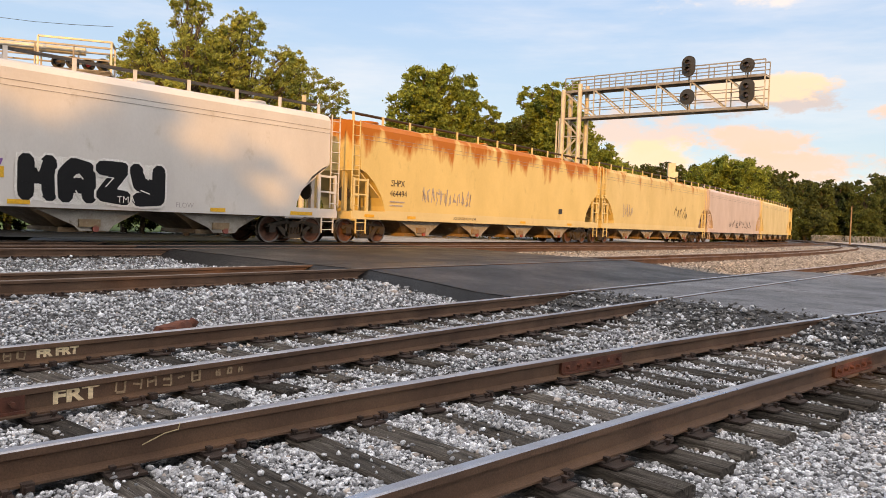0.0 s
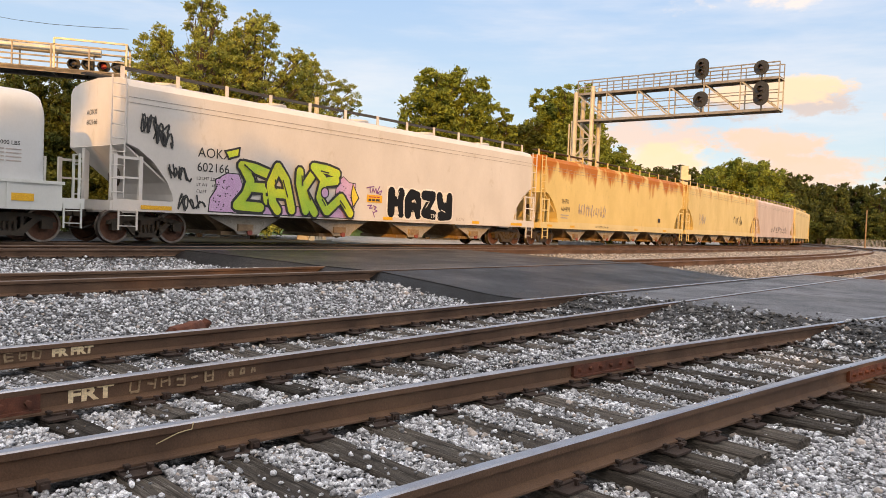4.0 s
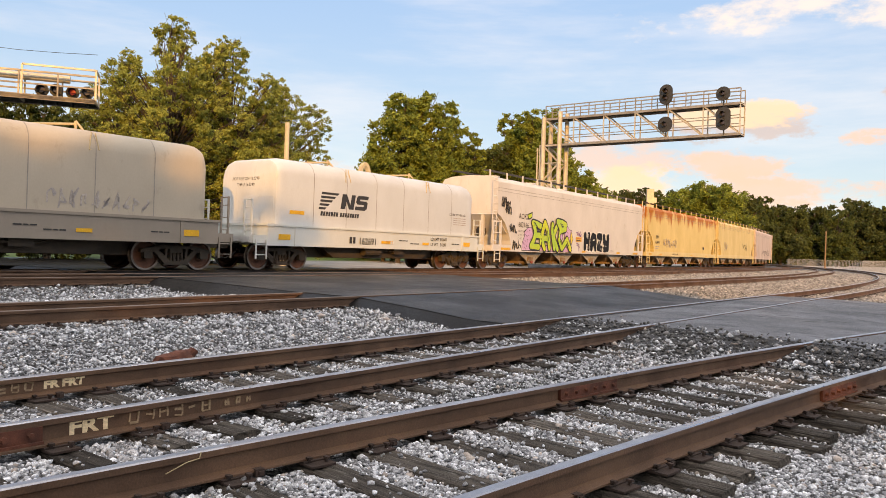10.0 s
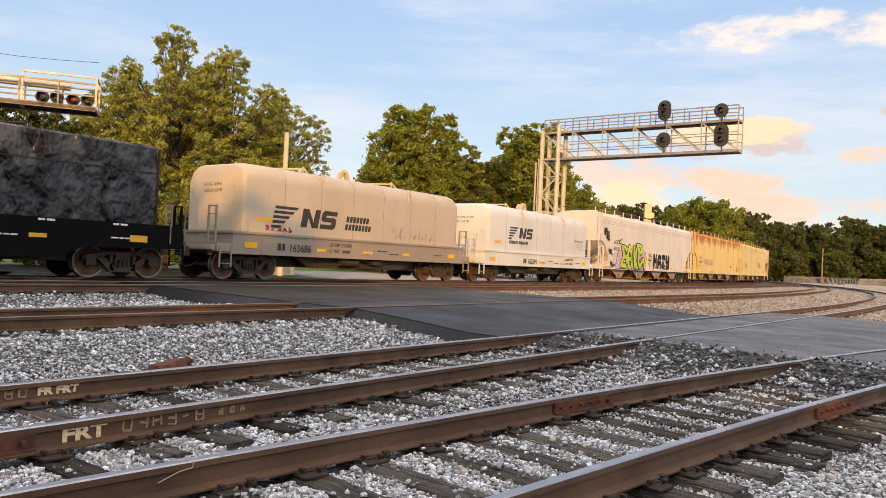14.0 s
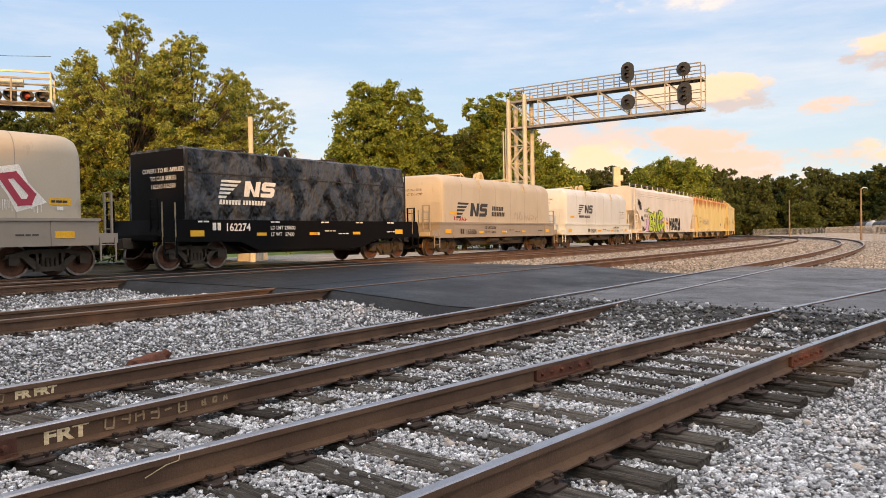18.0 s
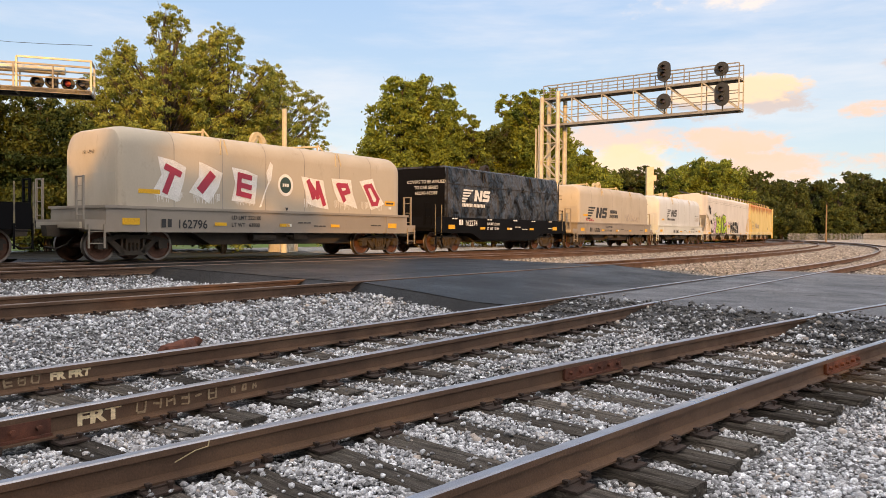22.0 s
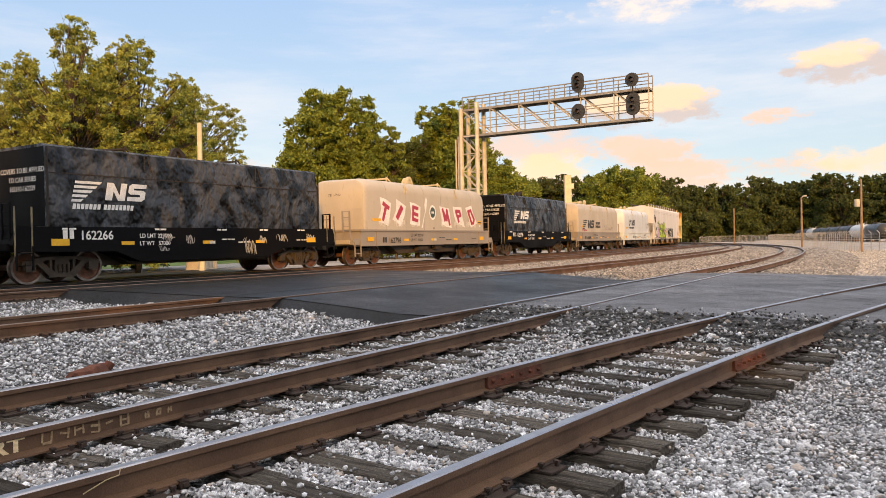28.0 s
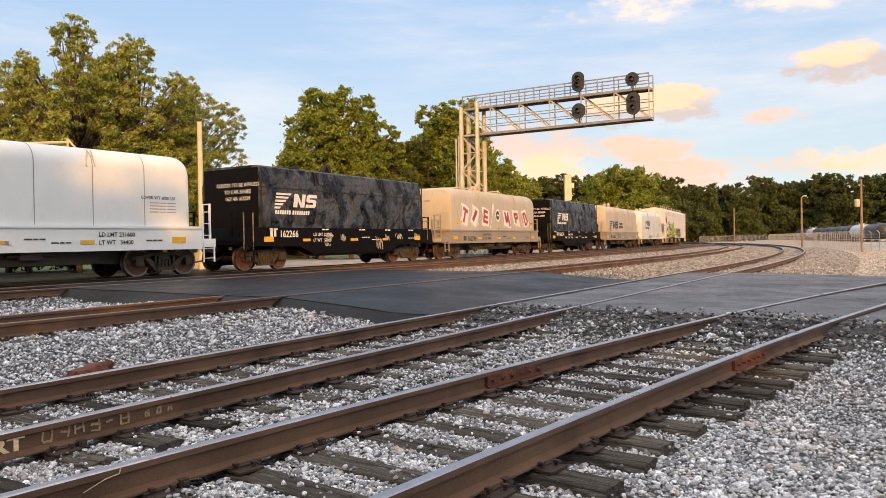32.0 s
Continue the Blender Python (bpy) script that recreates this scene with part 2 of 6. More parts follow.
def loft(bm, rings, caps=True):
    """Skin a row of equal closed rings."""
    vs = [[bm.verts.new(p) for p in r] for r in rings]
    k = len(vs[0])
    for a, b in zip(vs, vs[1:]):
        for i in range(k):
            j = (i + 1) % k
            bm.faces.new((a[i], a[j], b[j], b[i]))
    if caps:
        bm.faces.new(vs[0][::-1])
        bm.faces.new(vs[-1])


def slab(bm, pts, y0, y1):
    """A flat outline in x and z, thick from y0 to y1."""
    a = [bm.verts.new((x, y0, z)) for x, z in pts]
    b = [bm.verts.new((x, y1, z)) for x, z in pts]
    bm.faces.new(a)
    bm.faces.new(b[::-1])
    for i in range(len(a)):
        j = (i + 1) % len(a)
        bm.faces.new((a[j], a[i], b[i], b[j]))


def mesh(name, bm, mat, smooth=False):
    bmesh.ops.recalc_face_normals(bm, faces=bm.faces)
    me = bpy.data.meshes.new(name)
    bm.to_mesh(me)
    bm.free()
    for m in (mat if isinstance(mat, (list, tuple)) else [mat]):
        me.materials.append(m)
    if smooth:
        me.shade_smooth()
        me.set_sharp_from_angle(angle=radians(35))
    return me


def part(name, bm, mat, parent=None, label="", at=None, smooth=False):
    me = bm if isinstance(bm, bpy.types.Mesh) else mesh(name, bm, mat, smooth)
    ob = new(name, me)
    ob.parent = parent
    if at is not None:
        ob.matrix_basis = at
    if label:
        ob["label"] = label
    return ob


def thing(name, label, category, group="", kind="", at=None):
    ob = tagged(new(name), label, category, group, kind)
    if at is not None:
        ob.matrix_basis = at
    return ob


def fast_mesh(name, verts, faces, mat):
    me = bpy.data.meshes.new(name)
    me.from_pydata(verts, [], faces)
    me.materials.append(mat)
    return me


# ---- plan of the tracks: s runs along the near rail of the siding, m across it, away from the camera ----
AXIS = radians(40)
GAUGE = 1.505
SKEW = 0.060             # how far the siding swings from the axis


def curved_line(skew, start, ramp, bend):
    """Points and headings of a line that runs straight, then eases into a left-hand curve."""
    th = AXIS - math.atan(skew)
    p = Vector((-math.cos(AXIS), math.sin(AXIS))) * 4.85 + Vector((math.sin(th), math.cos(th))) * -80
    out, s = [], -80.0
    while s < 420:
        out.append((p.x, p.y, th))
        k = 0 if s < start else min((s - start) / ramp, 1) * bend
        th -= k * 0.5
        p = p + Vector((math.sin(th), math.cos(th))) * 0.5
        s += 0.5
    return np.array(out)


LINE = curved_line(SKEW, 22.7, 14.0, 0.0032)
MAINS = curved_line(0.035, 18.0, 14.0, 0.0037)
LINE_S = np.arange(len(LINE)) * 0.5 - 80


def on(s, m, z=0.0, line=LINE):
    x, y, h = (np.interp(s, LINE_S, line[:, i]) for i in range(3))
    return Vector((x - math.cos(h) * m, y + math.sin(h) * m, z))


def heading(s, line=LINE):
    return float(np.interp(s, LINE_S, line[:, 2]))


def stub(s, m, z=0.0):
    """The near track, which bends away to the right; m is counted from its middle."""
    n = 3.20 - 0.0202 * s - 0.0037 * s * s
    h = stub_heading(s)
    u, v = (math.sin(AXIS), math.cos(AXIS)), (-math.cos(AXIS), math.sin(AXIS))
    return Vector((u[0] * s + v[0] * n - math.cos(h) * m, u[1] * s + v[1] * n + math.sin(h) * m, z))


def stub_heading(s):
    return AXIS + math.atan(0.0202 + 0.0074 * s)


def along(fn, steps, rows):
    """A strip of ground: rows are (m, z) across, steps are s."""
    vs, fs, k = [], [], len(rows)
    for s in steps:
        for m, z in rows:
            vs.append(fn(s, m, z))
    for i in range(len(steps) - 1):
        for j in range(k - 1):
            a = i * k + j
            fs.append((a, a + k, a + k + 1, a + 1))
    return vs, fs


def strip(name, fn, steps, rows, mat, label, category):
    vs, fs = along(fn, steps, rows)
    ob = new(name, fast_mesh(name, [tuple(v) for v in vs], fs, mat))
    return tagged(ob, label, category, kind="structure")


def span(a, b, d):
    n = max(1, round((b - a) / d))
    return [a + (b - a) * i / n for i in range(n + 1)]


# ground sheet to the horizon
bm = bmesh.new()
bmesh.ops.create_grid(bm, x_segments=40, y_segments=40, size=2600)
ground = tagged(part("ground", bm, GROUND, None, at=pose(0, 0, -0.21)), "pale gravel and dirt ground of a rail yard", "ground", kind="structure")

ROAD_A, ROAD_B = 10.4, 21.2      # the road's two edges, along s
FAR = span(-40, 130, 2) + span(130, 400, 10)[1:]
BED = [(-40, -0.2), (-14, -0.18), (-4, -0.155), (-1.2, -0.13), (-0.7, -0.07), (2.2, -0.062), (2.6, -0.03), (2.9, 0.0), (4.0, 0.12), (4.6, 0.145), (7.2, 0.145), (8.0, 0.16), (8.9, 0.1), (10.2, 0.1), (11.0, 0.18), (19.6, 0.18), (20.6, 0.0), (21.6, -0.1)]
strip("trackbed_near", on, span(-40, ROAD_A + 4, 2), BED[:5], BALLAST_SHADE, "near ballast bed, coloured dark as the shade between its stones", "ballast")
strip("trackbed", on, FAR, [(-3.2, -0.23), (-2.4, -0.16)] + BED[3:], BALLAST_SHADE, "ballast beds under the tracks, coloured dark as the shade between stones", "ballast")


def road(name, s0, s1, m0, m1, rows, mat, label, skew=0.0):
    vs, fs = along(lambda s, m, z: on(s + skew * (m - m0), m, z), span(s0, s1, 0.5), rows)
    ob = new(name, fast_mesh(name, [tuple(v) for v in vs], fs, mat))
    return tagged(ob, label, "road", kind="structure")


# crossing: fresh asphalt over the mains, old asphalt near the siding and the stub
road("road_new", ROAD_A, ROAD_B, 2.4, 24, [(1.75, 0.125), (2.4, 0.13), (3.4, 0.22), (4.6, 0.305), (4.9, 0.33), (6.6, 0.33), (9, 0.36), (11.7, 0.385), (17, 0.39), (19, 0.36), (24, 0.2), (40, 0.0)], ASPHALT, "fresh black asphalt crossing laid flush with the rails")
road("road_old", ROAD_A + 1.7, ROAD_B + 4.5, -30, 2, [(-30, -0.09), (-12, -0.06), (-6, 0.0), (-3.4, 0.08), (-0.25, 0.135), (1.72, 0.13)], OLDASPH, "worn grey asphalt road between the sidings")


def shoulder(name, sa, sb, ms, top, mat, label):
    """Ramp between the ballast at sa and the road's edge at sb; top gives the road's height for m."""
    vs, fs = [], []
    for m in ms:
        low = float(np.interp(m, [r[0] for r in BED], [r[1] for r in BED]))
        for k in range(5):
            u = k / 4
            vs.append(tuple(on(sa + (sb - sa) * u, m, (low - 0.01) * (1 - u) + (top(m) - 0.004) * u)))
    for i in range(len(ms) - 1):
        for k in range(4):
            a = i * 5 + k
            fs.append((a, a + 5, a + 6, a + 1))
    tagged(new(name, fast_mesh(name, vs, fs, mat)), label, "road", kind="structure")


NEW_TOP = ((1.75, 0.125), (2.4, 0.13), (3.4, 0.22), (4.6, 0.305), (4.9, 0.33), (6.6, 0.33), (9, 0.36), (11.7, 0.385), (17, 0.39), (19, 0.36), (24, 0.2))
OLD_TOP = ((-12, -0.06), (-6, 0.0), (-3.4, 0.08), (-0.25, 0.135), (1.72, 0.13))
new_top = lambda m: float(np.interp(m, [q[0] for q in NEW_TOP], [q[1] for q in NEW_TOP]))
old_top = lambda m: float(np.interp(m, [q[0] for q in OLD_TOP], [q[1] for q in OLD_TOP]))
shoulder("shoulder_new_a", ROAD_A - 0.4, ROAD_A + 0.01, span(1.75, 19, 0.4), new_top, ASPHALT, "black asphalt shoulder of the crossing")
shoulder("shoulder_new_b", ROAD_B + 0.5, ROAD_B - 0.01, span(1.75, 19, 0.4), new_top, ASPHALT, "black asphalt shoulder of the crossing")
shoulder("shoulder_old_a", ROAD_A - 0.4, ROAD_A + 1.72, span(-12, 1.72, 0.4), old_top, FINES, "dark asphalt crumbs and grit beside the crossing")
shoulder("shoulder_old_b", ROAD_B + 6.0, ROAD_B + 4.48, span(-12, 1.72, 0.4), old_top, FINES, "dark asphalt crumbs and grit beside the crossing")
for nm, m0, z, a, b in (("flangeway_siding", 0.06, 0.142, ROAD_A + 2, ROAD_B + 4), ("flangeway_siding_far", GAUGE - 0.12, 0.14, ROAD_A + 1.4, ROAD_B + 4), ("flangeway_main", 5.04, 0.338, ROAD_A, ROAD_B), ("flangeway_main_far", 4.98 + GAUGE - 0.12, 0.338, ROAD_A, ROAD_B)):
    strip(nm, on, span(a, b, 1), [(m0, z), (m0 + 0.065, z)], DARKSTEEL, "dark groove beside the rail in the crossing", "groove")
# paved lane beyond the main line
strip("far_lane", on, span(-40, ROAD_A, 2), [(20.9, 0.02), (28, 0.03), (36, 0.03)], OLDASPH, "pale grey paved lane beyond the tracks", "road")
strip("far_grass", on, span(-40, 120, 2), [(46, -0.22), (52, 0.35), (60, 0.95), (74, 1.1)], GRASS, "green grass verge beyond the tracks", "grass")


# ---- rails ----
def rail_section(h):
    w, f, hd = 0.035, 0.075, 0.042
    return [(-f, 0), (f, 0), (f, 0.012), (0.012, 0.03), (0.009, h - hd - 0.012), (w, h - hd), (w, h - 0.008), (w - 0.008, h), (-w + 0.008, h), (-w, h - 0.008), (-w, h - hd), (-0.009, h - hd - 0.012), (-0.012, 0.03), (-f, 0.012)]


def rail(fn, steps, m, top, h, parent, topmat, label=""):
    sec = rail_section(h)
    k = len(sec)
    vs, fs, mi = [], [], []
    for s in steps:
        for dm, dz in sec:
            vs.append(tuple(fn(s, m + dm, top - h + dz)))
    for i in range(len(steps) - 1):
        for j in range(k):
            a, b = i * k + j, i * k + (j + 1) % k
            fs.append((a, a + k, b + k, b))
            mi.append(1 if j in (6, 7, 8) else 0)
    me = fast_mesh("rail", vs, fs, RAIL)
    me.materials.append(topmat)
    me.polygons.foreach_set("material_index", mi)
    return part("rail", me, None, parent, label)


rng = random.Random(5)
TIE_SPOTS = []


def tie_mesh(seed):
    r = random.Random(seed)
    bm = bmesh.new()
    L, W, H = 2.55, 0.22, 0.17
    n = 9
    rings = []
    for i in range(n):
        x = -L / 2 + L * i / (n - 1)
        e = 0.012
        if i in (0, n - 1):
            x += r.uniform(-0.03, 0.03)
        q = lambda: r.uniform(-0.006, 0.006)
        rings.append([(x + q(), -W / 2 + q(), -H), (x + q(), W / 2 + q(), -H), (x, W / 2 + q(), -e), (x, W / 2 - e * 1.5, q() * 0.7), (x, 0.03 + q(), q() * 0.9 - 0.004), (x, -0.03 + q(), q() * 0.9), (x, -W / 2 + e * 1.5, q() * 0.7), (x, -W / 2 + q(), -e)])
    loft(bm, rings)
    return mesh("tie", bm, TIE)


TIES = [tie_mesh(i) for i in range(6)]
bm = bmesh.new()
box(bm, -0.19, 0.19, -0.09, 0.09, 0, 0.014)
box(bm, -0.1, 0.1, -0.09, 0.09, 0.014, 0.024)
PLATE_ME = mesh("tie_plate", bm, PLATE)
bm = bmesh.new()
for sx, sy in ((-0.095, 0.05), (0.095, -0.05), (-0.14, -0.05)):
    box(bm, sx - 0.009, sx + 0.009, sy - 0.009, sy + 0.009, 0.0, 0.026)
    box(bm, sx - 0.02, sx + 0.016, sy - 0.014, sy + 0.014, 0.026, 0.04)
SPIKE_ME = mesh("spike", bm, PLATE)
bm = bmesh.new()
box(bm, -0.025, 0.025, -0.028, 0.028, 0.0, 0.045)
box(bm, -0.04, 0.025, -0.016, 0.016, 0.012, 0.034)
ANCHOR_ME = mesh("rail_anchor", bm, PLATE)


def track(name, fn, hfn, s0, s1, m_mid, top, h, topmat, label, ties=None, cross=0.0, step=0.53, far=True):
    t = thing(name, label, "railway track", kind="structure")
    steps = span(s0, s1, 1.0) if s1 < 60 else span(s0, 60, 1.0) + span(60, s1, 4)[1:]
    rail(fn, steps, m_mid - GAUGE / 2, top, h, t, topmat)
    rail(fn, steps, m_mid + GAUGE / 2, top - cross, h, t, topmat)
    zt = top - h - 0.026
    i = 0
    for a, b in ties or ():
        s = a
        while s < b:
            o = rng.uniform(-0.05, 0.05)
            p = fn(s + o, m_mid + rng.uniform(-0.06, 0.06), zt - rng.uniform(0, 0.012))
            TIE_SPOTS.append((p.x, p.y, hfn(s)))
            rz = -math.degrees(hfn(s)) + 180 + rng.uniform(-1.6, 1.6)
            part("tie", TIES[i % 6], None, t, at=pose(p.x, p.y, p.z, 0, rng.uniform(-0.4, 0.4), rz))
            for side in (-1, 1):
                q = fn(s + o, m_mid + side * GAUGE / 2, zt + 0.002)
                part("tie_plate", PLATE_ME, None, t, at=pose(q.x, q.y, q.z, 0, 0, rz))
                part("spike", SPIKE_ME, None, t, at=pose(q.x, q.y, q.z + 0.01, 0, 0, rz))
                if i % 2:
                    q = fn(s + o + 0.16, m_mid + side * GAUGE / 2 - 0.07, zt + 0.0)
                    part("rail_anchor", ANCHOR_ME, None, t, at=pose(q.x, q.y, q.z, 0, 0, rz))
            s += step
            i += 1
    return t


MAIN = 15.1 + GAUGE / 2
NEARMAIN = 4.98


def ease(s):
    """The two far tracks take the bend more gently than the siding."""
    u = min(max(s - 48, 0), 64)
    return -2.9 * u * u / 2500


def swing(s):
    """The train's track draws away from the others as it enters the curve."""
    u = min(max((s - 8) / 38, 0), 1)
    return 1.4 * u * u * (3 - 2 * u) + ease(s)


def third_on(s, m, z=0.0):
    return on(s, m + ease(s), z, MAINS)


def main_on(s, m, z=0.0):
    return on(s, m + swing(s), z, MAINS)


def main_heading(s):
    return heading(s, MAINS) - math.atan((swing(s + 1) - swing(s - 1)) / 2)


track("track_main_far", main_on, main_heading, -40, 400, MAIN, 0.40, 0.17, RAILDULL, "rusty curved main track carrying the train", [(-6, 9)], 0.03, 0.55)
track("track_main_third", third_on, lambda s: heading(s, MAINS), -40, 400, 11.8 + GAUGE / 2, 0.40, 0.17, RAILDULL, "empty rusty track on raised ballast", [(-6, 10)], 0.0, 0.55)
track("track_main_near", on, heading, -40, 400, NEARMAIN + GAUGE / 2, 0.355, 0.18, RAILDULL, "empty rusty curved track on raised ballast", [(-4, 10), (21.5, 40)], 0.03, 0.55)
siding = track("track_siding", on, heading, -20, 400, GAUGE / 2, 0.158, 0.165, RAILTOP, "siding of brown rails with polished tops", [(-3, 11.5), (25, 45)], 0.0, 0.55)
stubtrack = track("track_stub", stub, stub_heading, -14, 26, 0, 0.117, 0.17, RAILTOP, "near track of brown rails on weathered wooden ties", [(-5, 12.2)])


def joint_bar(t, fn, hfn, s, m, zmid, n=6, L=0.92):
    bm = bmesh.new()
    for sy in (-1, 1):
        box(bm, -L / 2, L / 2, sy * 0.012, sy * 0.042, -0.05, 0.045)
        box(bm, -L / 2, L / 2, sy * 0.012, sy * 0.06, -0.062, -0.045)
        for i in range(n):
            x = -L / 2 + L * (i + 0.5) / n
            rod(bm, (x, sy * 0.04, 0), (x, sy * 0.075, 0), 0.019, 6)
    p = fn(s, m, zmid)
    part("joint_bar", bm, RUST, t, "rust-red joint bar with bolts", at=pose(p.x, p.y, p.z, 0, 0, 90 - math.degrees(hfn(s))))


joint_bar(stubtrack, stub, stub_heading, 6.65, GAUGE / 2, 0.032)
joint_bar(stubtrack, stub, stub_heading, 8.7, -GAUGE / 2, 0.032)
joint_bar(siding, on, heading, 1.95, 0, 0.073)
joint_bar(siding, on, heading, 1.9, GAUGE, 0.073)


# ---- the train ----
def paint(name, c, dirt=None, rough=0.5, amount=(0.6, 0.8), scale=1.2, spec=0.4):
    return material(name, c, tuple(v * 0.9 for v in c), rough, 0.0, scale, 0.03, 40, dirt or tuple(v * 0.7 for v in c), amount, (0.6, 1, 0.35), spec=spec, speck=0.025)


def rusty(name, c, rust, z0, z1):
    """Paint with rust bleeding down from the roof line in streaks."""
    m = paint(name, c, spec=0.12)
    n, l = m.node_tree.nodes, m.node_tree.links
    b = n["Principled BSDF"]
    old = b.inputs["Base Color"].links[0].from_socket
    tc = n.new("ShaderNodeTexCoord")
    sp = n.new("ShaderNodeSeparateXYZ")
    l.new(tc.outputs["Object"], sp.inputs[0])
    mp = n.new("ShaderNodeMapping")
    mp.inputs["Scale"].default_value = (1.15, 1, 0.36)
    l.new(tc.outputs["Object"], mp.inputs[0])
    nz = n.new("ShaderNodeTexNoise")
    nz.inputs["Scale"].default_value, nz.inputs["Detail"].default_value = 1.6, 7
    l.new(mp.outputs[0], nz.inputs["Vector"])
    r = n.new("ShaderNodeMapRange")
    r.inputs[1].default_value, r.inputs[2].default_value, r.inputs[3].default_value, r.inputs[4].default_value = z0, z1, -0.34, 0.17
    l.new(sp.outputs["Z"], r.inputs[0])
    ad = n.new("ShaderNodeMath")
    l.new(r.outputs[0], ad.inputs[0])
    l.new(nz.outputs["Fac"], ad.inputs[1])
    r2 = n.new("ShaderNodeMapRange")
    r2.inputs[1].default_value, r2.inputs[2].default_value, r2.inputs[4].default_value = 0.47, 0.64, 0.9
    l.new(ad.outputs[0], r2.inputs[0])
    x = n.new("ShaderNodeMix")
    x.data_type = "RGBA"
    x.inputs["B"].default_value = (*rust, 1)
    l.new(r2.outputs[0], x.inputs["Factor"])
    l.new(old, x.inputs["A"])
    l.new(x.outputs["Result"], b.inputs["Base Color"])
    return m


WHEEL = material("wheel_rust", (0.15, 0.062, 0.035), (0.08, 0.036, 0.024), 0.75, 0.15, 6, 0.2, 60)
TREAD = material("wheel_tread", (0.2, 0.17, 0.15), (0.12, 0.09, 0.075), 0.42, 0.7, 6, 0.05, 60)
TRUCK = material("truck_steel", (0.045, 0.036, 0.029), (0.075, 0.057, 0.042), 0.8, 0.1, 5, 0.3, 60)
YELLOW = material("reflector_yellow", (0.75, 0.42, 0.02), (0.7, 0.36, 0.015), 0.4, 0, 6, 0, 40)
INK = material("black_lettering", (0.02, 0.02, 0.022), (0.035, 0.035, 0.035), 0.6, 0, 6, 0, 40)
WHITEINK = material("white_lettering", (0.75, 0.75, 0.74), (0.62, 0.62, 0.6), 0.6, 0, 6, 0, 40)
CHALKINK = material("chalk_scribble", (0.52, 0.52, 0.51), (0.3, 0.3, 0.3), 0.8, 0, 9, 0, 40)
GREYINK = material("faded_grey_ink", (0.3, 0.28, 0.28), (0.45, 0.4, 0.36), 0.7, 0, 6, 0, 40)

TRAIN_Z = 0.40
# how far the train has run by each second
RUN = ((0, 0.0), (1, 2.97), (2, 5.97), (4.5, 13.61), (6, 18.25), (8, 24.72), (10, 31.25), (12, 37.81), (13.5, 42.6), (15.5, 49.02), (17, 53.77), (18.5, 58.39), (20, 62.79), (22, 68.33), (24, 73.55), (25.5, 77.14), (27.5, 81.62), (29, 84.77), (30, 86.69), (32, 90.31))


def run_at(t):
    ts, ds = [r[0] for r in RUN], [r[1] for r in RUN]
    # smooth through the rows
    g = np.gradient(ds, ts)
    i = min(max(int(np.searchsorted(ts, t, side="right")) - 1, 0), len(ts) - 2)
    h = ts[i + 1] - ts[i]
    u = (t - ts[i]) / h
    return (2 * u ** 3 - 3 * u * u + 1) * ds[i] + (u ** 3 - 2 * u * u + u) * h * g[i] + (-2 * u ** 3 + 3 * u * u) * ds[i + 1] + (u ** 3 - u * u) * h * g[i + 1]


def flat_text(body, size, mat, parent, x, z, y, name="lettering", align="LEFT", turn=None, bold=0.0, width=1.0, label=""):
    cu = bpy.data.curves.new(name, "FONT")
    cu.body, cu.size, cu.align_x, cu.offset, cu.resolution_u = body, size, align, bold, 3
    tmp = bpy.data.objects.new(name, cu)
    me = bpy.data.meshes.new_from_object(tmp)
    bpy.data.objects.remove(tmp)
    me.materials.clear()
    me.materials.append(mat)
    m = pose(x, y, z, 90, 0, 0) if turn is None else pose(x, y, z) @ turn
    return part(name, me, None, parent, label, at=m @ Matrix.Diagonal((width, 1, 1, 1)))


def sign(parent, x0, x1, z0, z1, y, mat, name="reflector", label="", d=0.004):
    bm = bmesh.new()
    box(bm, x0, x1, y - d, y, z0, z1)
    return part(name, bm, mat, parent, label)


def poly(parent, pts, y, mat, name="painted_shape", d=0.004, label=""):
    bm = bmesh.new()
    slab(bm, pts, y - d, y)
    return part(name, bm, mat, parent, label)


def wheelset_mesh():
    bm = bmesh.new()
    R = 0.44
    for sy in (-1, 1):
        prof = [(0.0, 0.0), (0.1, 0.02), (0.12, 0.05), (0.26, 0.0), (0.36, 0.02), (0.385, 0.055), (R, 0.06), (R + 0.004, -0.04), (R + 0.025, -0.06), (R + 0.02, -0.085), (R - 0.06, -0.08)]
        vs = []
        for r, o in prof:
            vs.append([bm.verts.new((r * math.cos(k), sy * (GAUGE / 2 + o), r * math.sin(k))) for k in [2 * math.pi * i / 28 for i in range(28)]])
        for pi, (a, b) in enumerate(zip(vs, vs[1:])):
            for i in range(28):
                j = (i + 1) % 28
                f = bm.faces.new((a[i], a[j], b[j], b[i]))
                f.material_index = 1 if pi in (5, 6, 7, 8) else 0
        rod(bm, (0, sy * 0.74, 0), (0, sy * 0.98, 0), 0.075, 12)
        box(bm, -0.13, -0.05, sy * 0.98, sy * 1.0, -0.02, 0.02)
        for k in range(3):
            a = k * 2.094
            rod(bm, (0.05 * math.cos(a), sy * 0.98, 0.05 * math.sin(a)), (0.05 * math.cos(a), sy * 1.0, 0.05 * math.sin(a)), 0.014, 6)
    rod(bm, (0, -0.75, 0), (0, 0.75, 0), 0.085, 10)
    bmesh.ops.remove_doubles(bm, verts=bm.verts, dist=0.0005)
    return mesh("wheelset", bm, [WHEEL, TREAD], True)


WHEELSET = wheelset_mesh()


